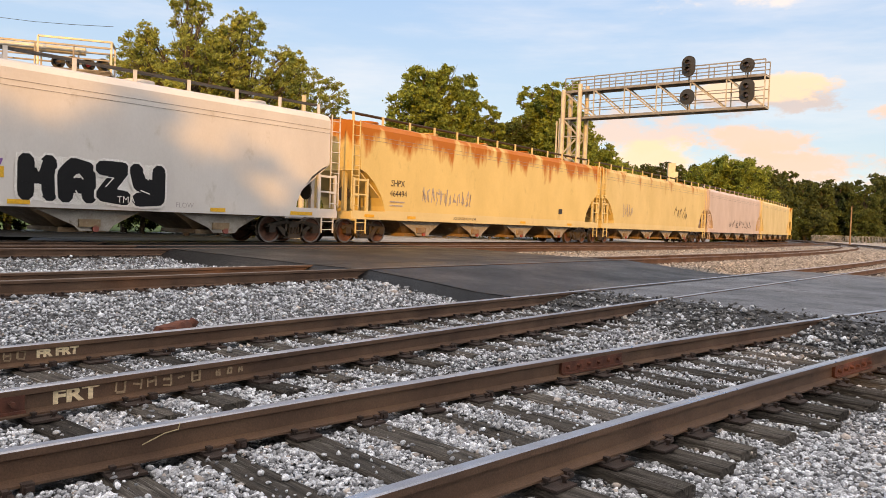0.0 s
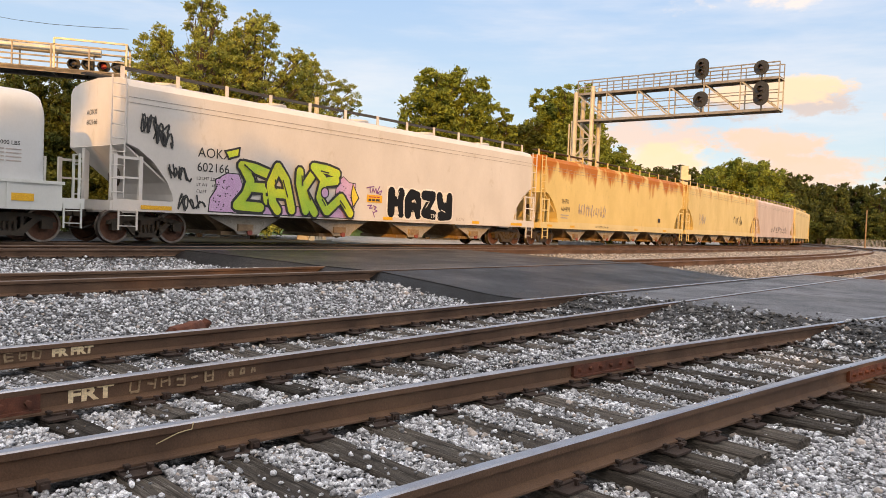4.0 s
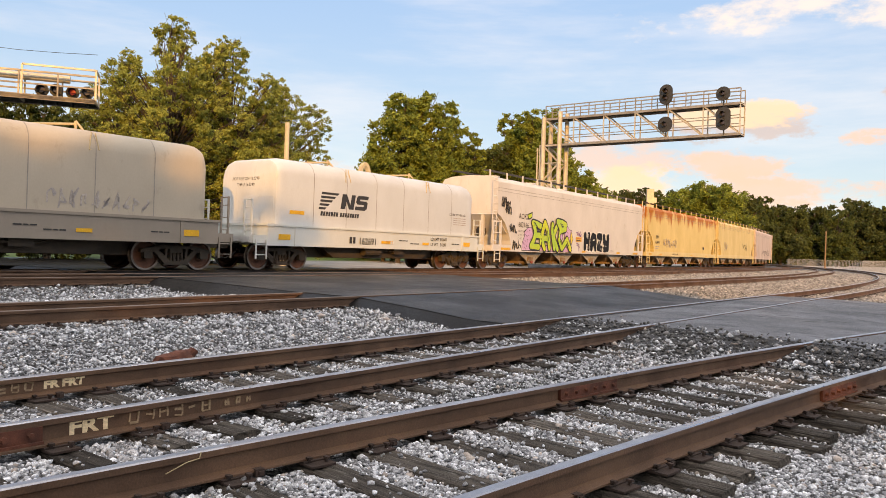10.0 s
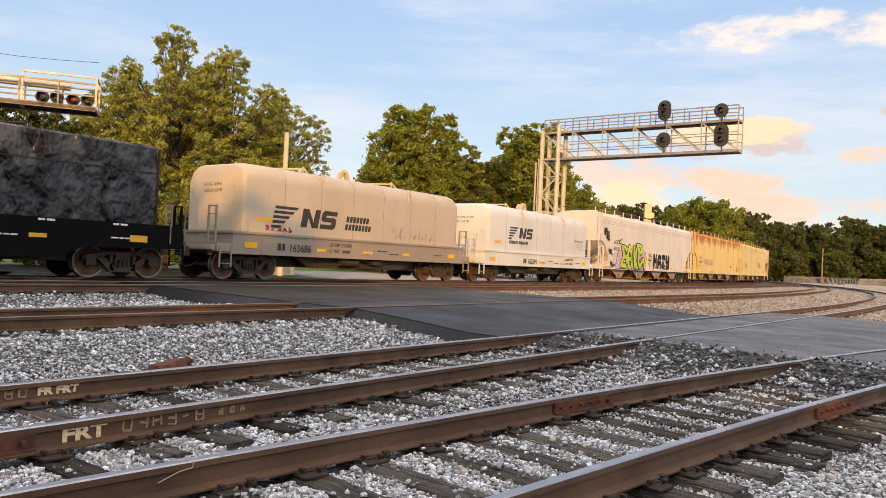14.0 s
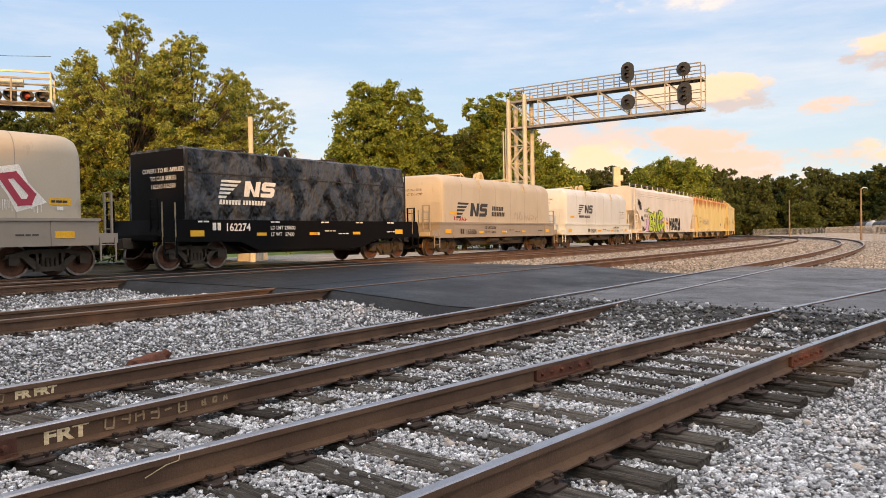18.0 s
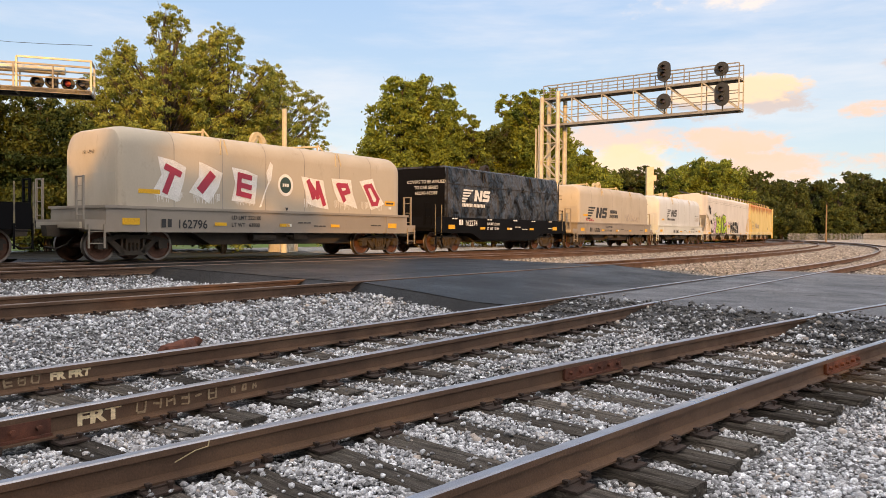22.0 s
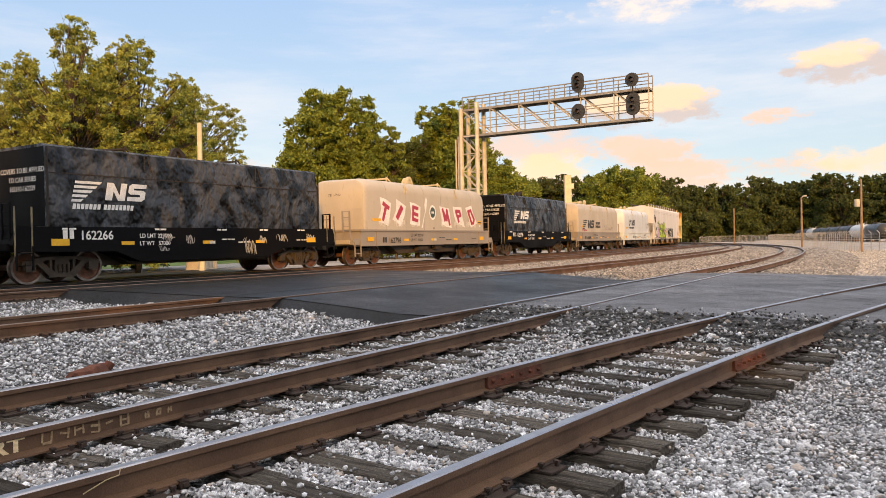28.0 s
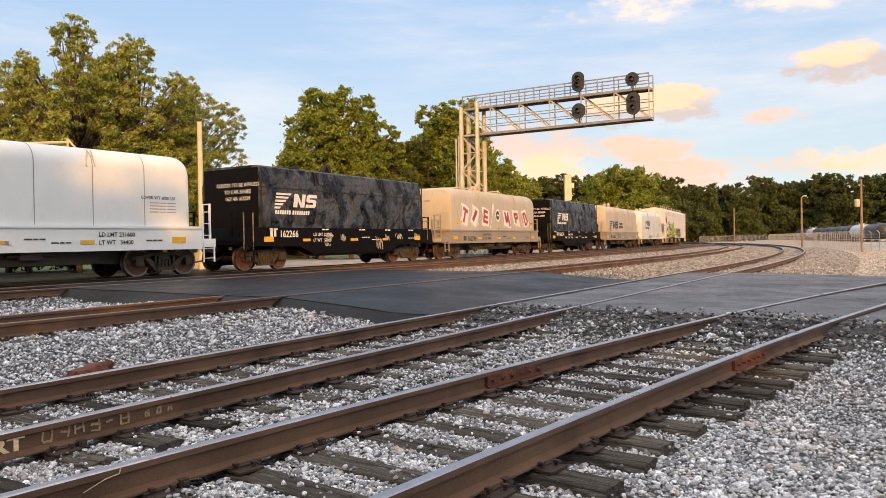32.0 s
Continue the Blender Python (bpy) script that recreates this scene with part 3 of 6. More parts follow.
def frame_mesh():
    bm = bmesh.new()
    for sy in (-1, 1):
        y0, y1 = sy * 0.86, sy * 0.99
        top = [(-1.12, 0.5), (-1.08, 0.6), (-0.5, 0.72), (0.5, 0.72), (1.08, 0.6), (1.12, 0.5), (0.7, 0.52), (0.44, 0.62), (-0.44, 0.62), (-0.7, 0.52)]
        slab(bm, top, y0, y1)
        for sx in (-1, 1):
            slab(bm, [(sx * 0.72, 0.55), (sx * 0.58, 0.6), (sx * 0.22, 0.3), (sx * 0.26, 0.2), (sx * 0.4, 0.22)], y0, y1)
            box(bm, sx * 0.89 - 0.13, sx * 0.89 + 0.13, sy * 0.84, sy * 1.02, 0.34, 0.56)
            box(bm, sx * 0.36, sx * 0.29, y0, y1, 0.25, 0.66)
        slab(bm, [(-0.4, 0.16), (0.4, 0.16), (0.32, 0.28), (-0.32, 0.28)], y0, y1)
    return mesh("side_frame", bm, TRUCK)


def spring_mesh():
    bm = bmesh.new()
    for x in (-0.18, -0.06, 0.06, 0.18):
        for k in range(7):
            z = 0.28 + 0.036 * k
            rod(bm, (x, 0, z), (x, 0, z + 0.02), 0.055, 8)
            rod(bm, (x, 0, z + 0.02), (x, 0, z + 0.036), 0.04, 8)
    return mesh("spring_nest", bm, TRUCK)


def bolster_mesh():
    bm = bmesh.new()
    box(bm, -0.2, 0.2, -0.98, 0.98, 0.5, 0.66)
    box(bm, -0.3, 0.3, -0.35, 0.35, 0.6, 0.84)
    for sx in (-1, 1):
        box(bm, sx * 0.42 - 0.05, sx * 0.42 + 0.05, -0.8, 0.8, 0.32, 0.42)
    return mesh("bolster", bm, TRUCK)


FRAME_ME, SPRING_ME, BOLSTER_ME = frame_mesh(), spring_mesh(), bolster_mesh()
WHEELS = []


def trucks(car, half):
    for sx in (-1, 1):
        at = pose(sx * half, 0, 0)
        tk = part("truck", FRAME_ME, None, car, "dark cast steel truck", at=at)
        for sy in (-0.95, 0.95):
            part("spring_nest", SPRING_ME, None, tk, at=pose(0, sy, 0))
        part("bolster", BOLSTER_ME, None, tk)
        for wx in (-0.86, 0.86):
            w = part("wheelset", WHEELSET, None, tk, "rust-brown wheels with bright treads", at=pose(wx, 0, 0.44))
            WHEELS.append(w)


def coupler(car, half, z=0.82):
    for sx in (-1, 1):
        bm = bmesh.new()
        box(bm, sx * (half - 0.7), sx * (half + 0.02), -0.09, 0.09, z - 0.1, z + 0.1)
        slab(bm, [(sx * half, z - 0.16), (sx * (half + 0.32), z - 0.14), (sx * (half + 0.36), z + 0.14), (sx * half, z + 0.16)], -0.16, 0.13)
        part("coupler", bm, TRUCK, car)
        bm = bmesh.new()
        q = [(sx * (half - 0.3), -0.3, z - 0.15), (sx * (half - 0.1), -0.32, z - 0.36), (sx * (half + 0.15), -0.3, z - 0.46), (sx * (half + 0.45), -0.25, z - 0.42)]
        for a, b in zip(q, q[1:]):
            rod(bm, a, b, 0.025, 6)
        part("air_hose", bm, DARKSTEEL, car)


def ladder(car, x, y, z0, z1, mat, w=0.4, n=4, name="ladder", fwd=True, r=0.02):
    bm = bmesh.new()
    for sx in (-w / 2, w / 2):
        box(bm, x + sx - r, x + sx + r, y - 0.03, y + 0.01, z0, z1)
    for i in range(n):
        z = z0 + (z1 - z0) * (i + 0.4) / n
        rod(bm, (x - w / 2, y - 0.03, z), (x + w / 2, y - 0.03, z), 0.013, 5)
    return part(name, bm, mat, car)


def end_rail(car, x, z0, z1, mat, w=1.25, label=""):
    """The upright grab frames at a car's end platform."""
    for y in (-w, w):
        bm = bmesh.new()
        box(bm, x - 0.025, x + 0.025, y - 0.03, y + 0.03, z0, z1)
        box(bm, x - 0.025, x + 0.025, y * 0.72 - 0.03, y * 0.72 + 0.03, z0, z1)
        rod(bm, (x, y, z1 - 0.02), (x, y * 0.72, z1 - 0.02), 0.02, 5)
        for k in range(3):
            z = z0 + (z1 - z0) * (k + 0.5) / 3.2
            rod(bm, (x, y, z), (x, y * 0.72, z), 0.014, 5)
        part("grab_frame", bm, mat, car, label)


def arch(w, h, flat, n=5, z0=0.0):
    """Half-outline of a hood: from the near sill over the top to the far sill."""
    r = w - flat
    pts = [(-w, z0)]
    for i in range(n + 1):
        a = math.pi / 2 * i / n
        pts.append((-flat - r * math.cos(a), h - r + r * math.sin(a)))
    pts += [(-p[0], p[1]) for p in pts[::-1]]
    return pts


def coil_car(label, mats, length, kind, group="freight train"):
    """mats: hood, sill, end. kind: round or square hood."""
    hood_m, sill_m, end_m = mats
    car = thing("coil_car", label, "freight car", group)
    Hd = length                    # half the hood
    L = Hd + 0.95                  # end platform
    TOP, LEDGE, LOW = 3.68, 1.5, 0.8
    bm = bmesh.new()
    if kind == "square":
        slab(bm, [(-L, 1.02), (-L + 0.15, LEDGE), (L - 0.15, LEDGE), (L, 1.02), (L - 0.1, 0.86), (3.4, 0.82), (2.6, 0.52), (-2.6, 0.52), (-3.4, 0.82), (-L + 0.1, 0.86)], -1.46, 1.46)
    else:
        slab(bm, [(-L + 0.55, LOW), (-L + 0.55, LEDGE), (L - 0.55, LEDGE), (L - 0.55, LOW)], -1.46, 1.46)
    sill = part("sill", bm, sill_m, car)
    if kind == "round":
        bm = bmesh.new()
        box(bm, -L, L, -1.44, 1.44, LOW + 0.06, 1.12)
        part("platform", bm, sill_m, sill)
        bm = bmesh.new()
        box(bm, -L + 0.5, L - 0.5, -1.5, 1.5, LEDGE - 0.07, LEDGE + 0.006)
        part("ledge", bm, sill_m, sill)
        for x in (-L + 1.75, L - 1.75):
            bm = bmesh.new()
            box(bm, x - 0.05, x + 0.05, -1.485, -1.45, LOW, LEDGE - 0.07)
            part("side_post", bm, sill_m, sill)
    bm = bmesh.new()
    box(bm, -Hd + 1.5, Hd - 1.5, -0.6, 0.6, 0.42, 0.9)
    slab(bm, [(-3.4, 0.88), (3.4, 0.88), (2.6, 0.44), (-2.6, 0.44)], -1.0, 1.0)
    part("centre_sill", bm, TRUCK, car)
    bm = bmesh.new()
    rod(bm, (-1.2, -1.15, 0.66), (-0.3, -1.15, 0.66), 0.14, 10)
    box(bm, 0.5, 1.1, -1.25, -0.95, 0.6, 0.8)
    rod(bm, (0.2, -1.2, 0.7), (1.5, -1.2, 0.72), 0.03, 6)
    part("brake_gear", bm, TRUCK, car)
    # hood
    sec = arch(1.4, TOP, 0.85, 6, LEDGE) if kind == "round" else [(-1.42, LEDGE), (-1.42, 2.95), (-1.3, TOP - 0.06), (-1.22, TOP), (1.22, TOP), (1.3, TOP - 0.06), (1.42, 2.95), (1.42, LEDGE)]
    bm = bmesh.new()
    if kind == "round":
        xs = [(-Hd, 0.90), (-Hd + 0.05, 0.955), (-Hd + 0.18, 0.985), (-Hd + 0.4, 1.0), (0, 1.0), (Hd - 0.4, 1.0), (Hd - 0.18, 0.985), (Hd - 0.05, 0.955), (Hd, 0.90)]
    else:
        xs = [(-Hd, 1.0), (-Hd / 2, 1.0), (0, 1.0), (Hd / 2, 1.0), (Hd, 1.0)]
    loft(bm, [[(x, y * (0.5 + k / 2) if k < 1 else y, LEDGE + (z - LEDGE) * k) for y, z in sec] for x, k in xs])
    hood = part("hood", bm, [hood_m], car, smooth=True)
    # seams and ribs
    for i in range(1, 7):
        x = -Hd + 2 * Hd * i / 7
        bm = bmesh.new()
        if kind == "round":
            vs = [[(x + dx, y * 1.004, LEDGE + (z - LEDGE) * 1.002) for y, z in sec] for dx in (-0.012, 0.012)]
            loft(bm, vs, False)
            part("seam", bm, SEAM, hood)
    if kind == "square":
        bm = bmesh.new()
        box(bm, -Hd, Hd, -1.432, -1.42, 2.9, 2.93)
        part("seam", bm, DARKSTEEL, hood)
        for x in (-Hd, Hd):
            bm = bmesh.new()
            slab(bm, [(x - 0.03, LEDGE), (x + 0.03, LEDGE), (x + 0.03, TOP - 0.1), (x - 0.03, TOP - 0.1)], -1.445, -1.42)
            part("corner_post", bm, DARKSTEEL, hood)
    for sx in (-1, 1):
        bm = bmesh.new()
        y, high = (1.25, 0.9) if kind == "round" else (1.3, 2.1)
        slab(bm, [(sx * (Hd + 0.004) - 0.004, LEDGE + 0.02), (sx * (Hd + 0.004) + 0.004, LEDGE + 0.02), (sx * (Hd + 0.004) + 0.004, LEDGE + high), (sx * (Hd + 0.004) - 0.004, LEDGE + high)], -y, y)
        part("end_panel", bm, end_m, hood)
        # end platform fittings
        end_rail(car, sx * (L - 0.06), 1.05, 2.25 if kind == "round" else 2.1, sill_m)
        ladder(car, sx * (L - 0.3), -1.46, 0.38, 1.0, sill_m, 0.42, 2, "step")
        if kind == "square":
            for dx in (0.06, 0.5):
                bm = bmesh.new()
                box(bm, sx * (L - dx) - 0.02, sx * (L - dx) + 0.02, -1.472, -1.45, 0.75, 2.0)
                part("reflector_strip", bm, GRAB, car, "worn yellow reflective strip")
        bm = bmesh.new()
        box(bm, sx * L - 0.06, sx * L + 0.06, -1.3, 1.3, 0.9, 1.06)
        part("end_beam", bm, end_m, car)
    # lifting gear on the hood
    for x in (-Hd * 0.42, Hd * 0.42):
        bm = bmesh.new()
        rod(bm, (x, -0.35, TOP - 0.02), (x, -0.35, TOP + 0.28), 0.035, 6)
        rod(bm, (x, -0.35, TOP + 0.2), (x - 0.9, 0.2, TOP + 0.12), 0.035, 6)
        rod(bm, (x, -0.35, TOP + 0.28), (x + 0.15, -0.5, TOP + 0.02), 0.03, 6)
        bracket = part("lifting_bracket", bm, LIFT if kind == "round" else DARKSTEEL, hood)
        bm = bmesh.new()
        q = TOP - 0.55
        for a, b in (((x - 0.13, q), (x - 0.05, TOP - 0.1)), ((x + 0.13, q), (x + 0.05, TOP - 0.1)), ((x - 0.13, q), (x + 0.13, q))):
            rod(bm, (a[0], -1.405, a[1]), (b[0], -1.32, b[1]), 0.018, 5)
        part("hook_eye", bm, LIFT if kind == "round" else DARKSTEEL, bracket)
    for x0 in (-0.42, 0.1):
        bm = bmesh.new()
        y0 = -0.2 + 0.5 * (x0 > 0)
        rings = []
        for i in range(11):
            a = math.pi * i / 10
            rings.append([(x0 + 0.22 - (0.24 + dr) * math.cos(a), y0 + dy, TOP - 0.02 + (0.42 + dr) * math.sin(a)) for dr, dy in ((-0.06, -0.07), (0.06, -0.07), (0.06, 0.07), (-0.06, 0.07))])
        loft(bm, rings)
        part("lifting_bail", bm, LIFT if kind == "round" else DARKSTEEL, hood)
    trucks(car, L - 1.6)
    coupler(car, L)
    return car, L, Hd


def emblem(car, x, z, w, mat, y):
    """The road's mark, kept as plain stripes and blocks."""
    for i in range(5):
        zz = z + 0.36 * w - i * 0.085 * w
        sk = 0.02 * i * w
        poly(car, [(x - sk, zz), (x + 0.55 * w - 0.1 * i * w, zz), (x + 0.5 * w - 0.1 * i * w, zz - 0.05 * w), (x - sk - 0.02, zz - 0.05 * w)], y, mat, "emblem_stripe")
    poly(car, [(x + 0.66 * w, z + 0.36 * w), (x + 0.8 * w, z + 0.36 * w), (x + 0.92 * w, z + 0.12 * w), (x + 0.97 * w, z + 0.36 * w), (x + 1.1 * w, z + 0.36 * w), (x + 1.03 * w, z + 0.02 * w), (x + 0.88 * w, z + 0.02 * w), (x + 0.79 * w, z + 0.2 * w), (x + 0.75 * w, z + 0.02 * w), (x + 0.6 * w, z + 0.02 * w)], y, mat, "emblem_block")
    block = ((0, 0), (0.34, 0), (0.4, 0.05), (0.4, 0.19), (0.34, 0.23), (0.12, 0.23), (0.12, 0.27), (0.4, 0.27), (0.4, 0.36), (0.06, 0.36), (0, 0.31), (0, 0.18), (0.06, 0.14), (0.28, 0.14), (0.28, 0.09), (0, 0.09))
    poly(car, [(x + (1.08 + a + 0.2 * b) * w, z + (0.02 + b * 0.95) * w) for a, b in block], y, mat, "emblem_block")


def word_bars(car, x, z, h, widths, mat, y, gap=0.5):
    for w in widths:
        sign(car, x, x + w, z, z + h, y, mat, "lettering_bar")
        x += w + h * gap


def letter_bars(car, x, z, h, counts, mat, y):
    """Words of the road's name, kept as rows of plain blocks."""
    for n in counts:
        for k in range(n):
            poly(car, [(x, z), (x + 0.62 * h, z), (x + 0.78 * h, z + h), (x + 0.16 * h, z + h)], y, mat, "lettering_bar")
            x += 0.84 * h
        x += 0.5 * h


def hopper_car(label, mats, length, bays=4, group="freight train", detail=True):
    body_m, sill_m, end_m = mats
    car = thing("hopper_car", label, "freight car", group)
    B = length
    L = B + 0.35
    W, EAVE, TOP = 1.56, 4.08, 4.42
    bm = bmesh.new()
    out = [(-B, 2.6), (-B, EAVE), (B, EAVE), (B, 2.62), (B - 0.3, 2.5), (B - 0.75, 2.18), (B - 1.15, 1.7), (B - 1.32, 1.35), (B - 1.36, 1.12), (-B + 1.36, 1.12), (-B + 1.32, 1.35), (-B + 1.15, 1.7), (-B + 0.75, 2.18), (-B + 0.3, 2.5)]
    slab(bm, out, -W, W)
    part("body", bm, body_m, car)
    bm = bmesh.new()
    sec = [(-W, EAVE), (-W + 0.12, EAVE + 0.16), (-1.0, TOP - 0.06), (0, TOP), (1.0, TOP - 0.06), (W - 0.12, EAVE + 0.16), (W, EAVE)]
    loft(bm, [[(x, y, z) for y, z in sec] for x in (-B, 0, B)])
    part("roof", bm, body_m, car, smooth=True)
    # seam lines under the roof
    for z in (3.66, 3.8):
        bm = bmesh.new()
        box(bm, -B, B, -W - 0.008, -W, z, z + 0.012)
        part("seam", bm, SEAM, car)
    bm = bmesh.new()
    slab(bm, [(-L, 0.86), (-L, 1.16), (-B + 1.3, 1.16), (-B + 1.5, 1.2), (B - 1.5, 1.2), (B - 1.3, 1.16), (L, 1.16), (L, 0.86)], -W - 0.012, -W + 0.1)
    slab(bm, [(-L, 0.86), (-L, 1.16), (L, 1.16), (L, 0.86)], W - 0.1, W)
    part("side_sill", bm, sill_m, car)
    # end structure
    for sx in (-1, 1):
        bm = bmesh.new()
        slab(bm, [(sx * B, 2.6), (sx * (B - 2.1), 1.0), (sx * (B - 2.02), 1.0), (sx * (B + 0.04), 2.58)], -W + 0.1, W - 0.1)
        part("slope_sheet", bm, end_m, car)
        bm = bmesh.new()
        box(bm, sx * L - 0.08, sx * L + 0.04, -W, W, 0.86, 1.12)
        box(bm, sx * L - 1.3 * sx, sx * L, -0.5, 0.5, 0.8, 1.0)
        for y in (-0.75, 0.75):
            box(bm, sx * (B - 0.06) - 0.07, sx * (B - 0.06) + 0.07, y - 0.07, y + 0.07, 1.0, 2.65)
        part("end_sill", bm, end_m, car)
        for y in (-W, W - 0.1):
            bm = bmesh.new()
            for x in (L - 0.05, L - 0.75):
                box(bm, sx * x - 0.05, sx * x + 0.05, y, y + 0.08, 1.1, 2.3)
            box(bm, sx * L - 0.78 * sx, sx * L, y + 0.01, y + 0.05, 1.7, 1.75)
            box(bm, sx * L - 0.78 * sx, sx * L, y + 0.01, y + 0.05, 2.2, 2.27)
            part("corner_frame", bm, sill_m, car)
        ladder(car, sx * (L - 0.4), -W - 0.01, 0.36, 0.9, sill_m, 0.5, 2, "step")
        ladder(car, sx * (L - 0.1), -W + 0.02, 1.2, 4.3, sill_m, 0.36, 9, r=0.013)
        bm = bmesh.new()
        rod(bm, (sx * (L - 0.5), -0.6, 1.75), (sx * (L - 0.56), -0.6, 1.75), 0.28, 14)
        part("brake_wheel", bm, TRUCK, car)
    # discharge bays
    for i in range(bays):
        c = -B + 2.0 + (2 * B - 4.0) * (i + 0.5) / bays
        hw = (2 * B - 4.0) / bays / 2 - 0.12
        bm = bmesh.new()
        rings = []
        for z, kx, ky in ((1.0, 1.0, 1.4), (0.62, 0.55, 1.05), (0.36, 0.3, 0.75)):
            rings.append([(c - hw * kx, -ky, z), (c + hw * kx, -ky, z), (c + hw * kx, ky, z), (c - hw * kx, ky, z)])
        loft(bm, rings)
        bay = part("discharge_bay", bm, BAY, car, "tan rusty discharge chute")
        bm = bmesh.new()
        box(bm, c - hw * 0.34, c + hw * 0.34, -0.95, 0.95, 0.26, 0.38)
        rod(bm, (c + hw * 0.1, -1.02, 0.3), (c + hw * 0.1, -0.9, 0.3), 0.075, 8)
        box(bm, c - 0.25, c + 0.3, -1.3, -1.22, 0.4, 0.6)
        part("outlet_gate", bm, BAY, bay)
        bm = bmesh.new()
        slab(bm, [(c - hw * 0.9, 0.98), (c + hw * 0.9, 0.98), (c + hw * 0.36, 0.44), (c + hw * 0.3, 0.3), (c - hw * 0.12, 0.3), (c - hw * 0.2, 0.44)], -1.24, -1.2)
        part("side_plate", bm, DUSTY, bay, "dusty pale side plate")
        bm = bmesh.new()
        rod(bm, (c + hw * 0.1, -1.3, 0.36), (c + hw * 0.1, -1.24, 0.36), 0.09, 12)
        part("outlet_cap", bm, REDCAP, bay, "faded red outlet cap")
    # running board
    n = max(6, int(2 * B / 1.6))
    bm = bmesh.new()
    for y in (-1.02, 0.72):
        box(bm, -B, B, y, y + 0.3, TOP + 0.2, TOP + 0.24)
    part("running_board", bm, WALK, car, "dark grated running board")
    bm = bmesh.new()
    box(bm, -0.05, 0.05, -1.06, -1.02, TOP - 0.28, TOP + 0.24)
    bracket = mesh("board_bracket", bm, sill_m)
    for i in range(n + 1):
        part("board_bracket", bracket, None, car, at=pose(-B + 0.1 + (2 * B - 0.2) * i / n, 0, 0))
    for i in range(5):
        x = -B + 2 + (2 * B - 4) * i / 4
        bm = bmesh.new()
        rod(bm, (x, 0, TOP - 0.02), (x, 0, TOP + 0.14), 0.42, 14)
        part("roof_hatch", bm, body_m, car)
    trucks(car, L - 1.3)
    coupler(car, L)
    return car, L, B


DUSTY = material("dusty_plate", (0.4, 0.37, 0.33), (0.28, 0.25, 0.21), 0.8, 0, 2, 0.1, 40, (0.18, 0.14, 0.1))
REDCAP = material("cap_red", (0.35, 0.08, 0.06), (0.25, 0.07, 0.05), 0.7, 0, 5, 0.1, 40)
SEAM = material("panel_seam", (0.3, 0.28, 0.26), (0.24, 0.22, 0.2), 0.7, 0, 4, 0, 40)
WALK = material("grating", (0.05, 0.05, 0.05), (0.08, 0.07, 0.06), 0.7, 0.3, 6, 0.2, 60)
BAY = material("chute_tan", (0.32, 0.22, 0.12), (0.2, 0.13, 0.08), 0.7, 0, 2, 0.1, 40, (0.5, 0.44, 0.36))
LIFT = material("lifting_beige", (0.55, 0.44, 0.26), (0.45, 0.36, 0.22), 0.6, 0, 3, 0.1, 40)
GRAB = material("grab_yellow_worn", (0.25, 0.2, 0.1), (0.1, 0.09, 0.07), 0.6, 0, 5, 0.1, 40)
P_WHITE = paint("paint_white", (0.64, 0.61, 0.58), (0.46, 0.42, 0.36))
P_PALE = paint("paint_pale_grey", (0.57, 0.59, 0.6), (0.45, 0.47, 0.46), 0.4)
P_PALESILL = paint("paint_pale_sill", (0.6, 0.63, 0.62), (0.42, 0.42, 0.4), 0.45)
P_COOL = paint("paint_cool_white", (0.7, 0.73, 0.74), (0.58, 0.6, 0.6), 0.4)
P_COOLSILL = paint("paint_cool_white_sill", (0.76, 0.79, 0.8), (0.58, 0.58, 0.56), 0.45)
P_TAN = paint("paint_tan_grey", (0.46, 0.4, 0.32), (0.3, 0.25, 0.19))
P_TANSILL = paint("paint_tan_sill", (0.29, 0.25, 0.21), (0.22, 0.16, 0.12))
P_BLACK = paint("paint_black", (0.007, 0.007, 0.008), (0.012, 0.011, 0.011), 0.45, spec=0.03)
P_CREAM = rusty("paint_cream_rusty", (0.7, 0.54, 0.235), (0.4, 0.1, 0.003), 2.5, 4.05)
P_CREAM2 = rusty("paint_cream_light_rust", (0.68, 0.54, 0.26), (0.4, 0.15, 0.02), 2.4, 5.1)
P_PINK = paint("paint_faded_pink", (0.58, 0.47, 0.42), (0.45, 0.36, 0.3))
P_CREAM3 = paint("paint_cream", (0.68, 0.55, 0.28), (0.52, 0.38, 0.2))
P_BROWN = paint("paint_brown", (0.16, 0.06, 0.03), (0.1, 0.04, 0.025))
# dents are bump; the grey and black patches are reflections put into colour
P_BLACK_SHEEN = material("hood_black_dents_and_sheen", (0.055, 0.058, 0.066), (0.024, 0.026, 0.03), 0.34, 0.0, 0.62, 1.0, 1.3, (0.004, 0.004, 0.005), (0.48, 0.57), stretch=(1.15, 1, 0.8), bdist=0.42, spec=0.3, speck=0.0, soft=1)

TRAIN = []      # car, its middle at rest, half its truck distance


def place(made, mid):
    car, L, _ = made
    TRAIN.append((car, mid, L - 1.8))


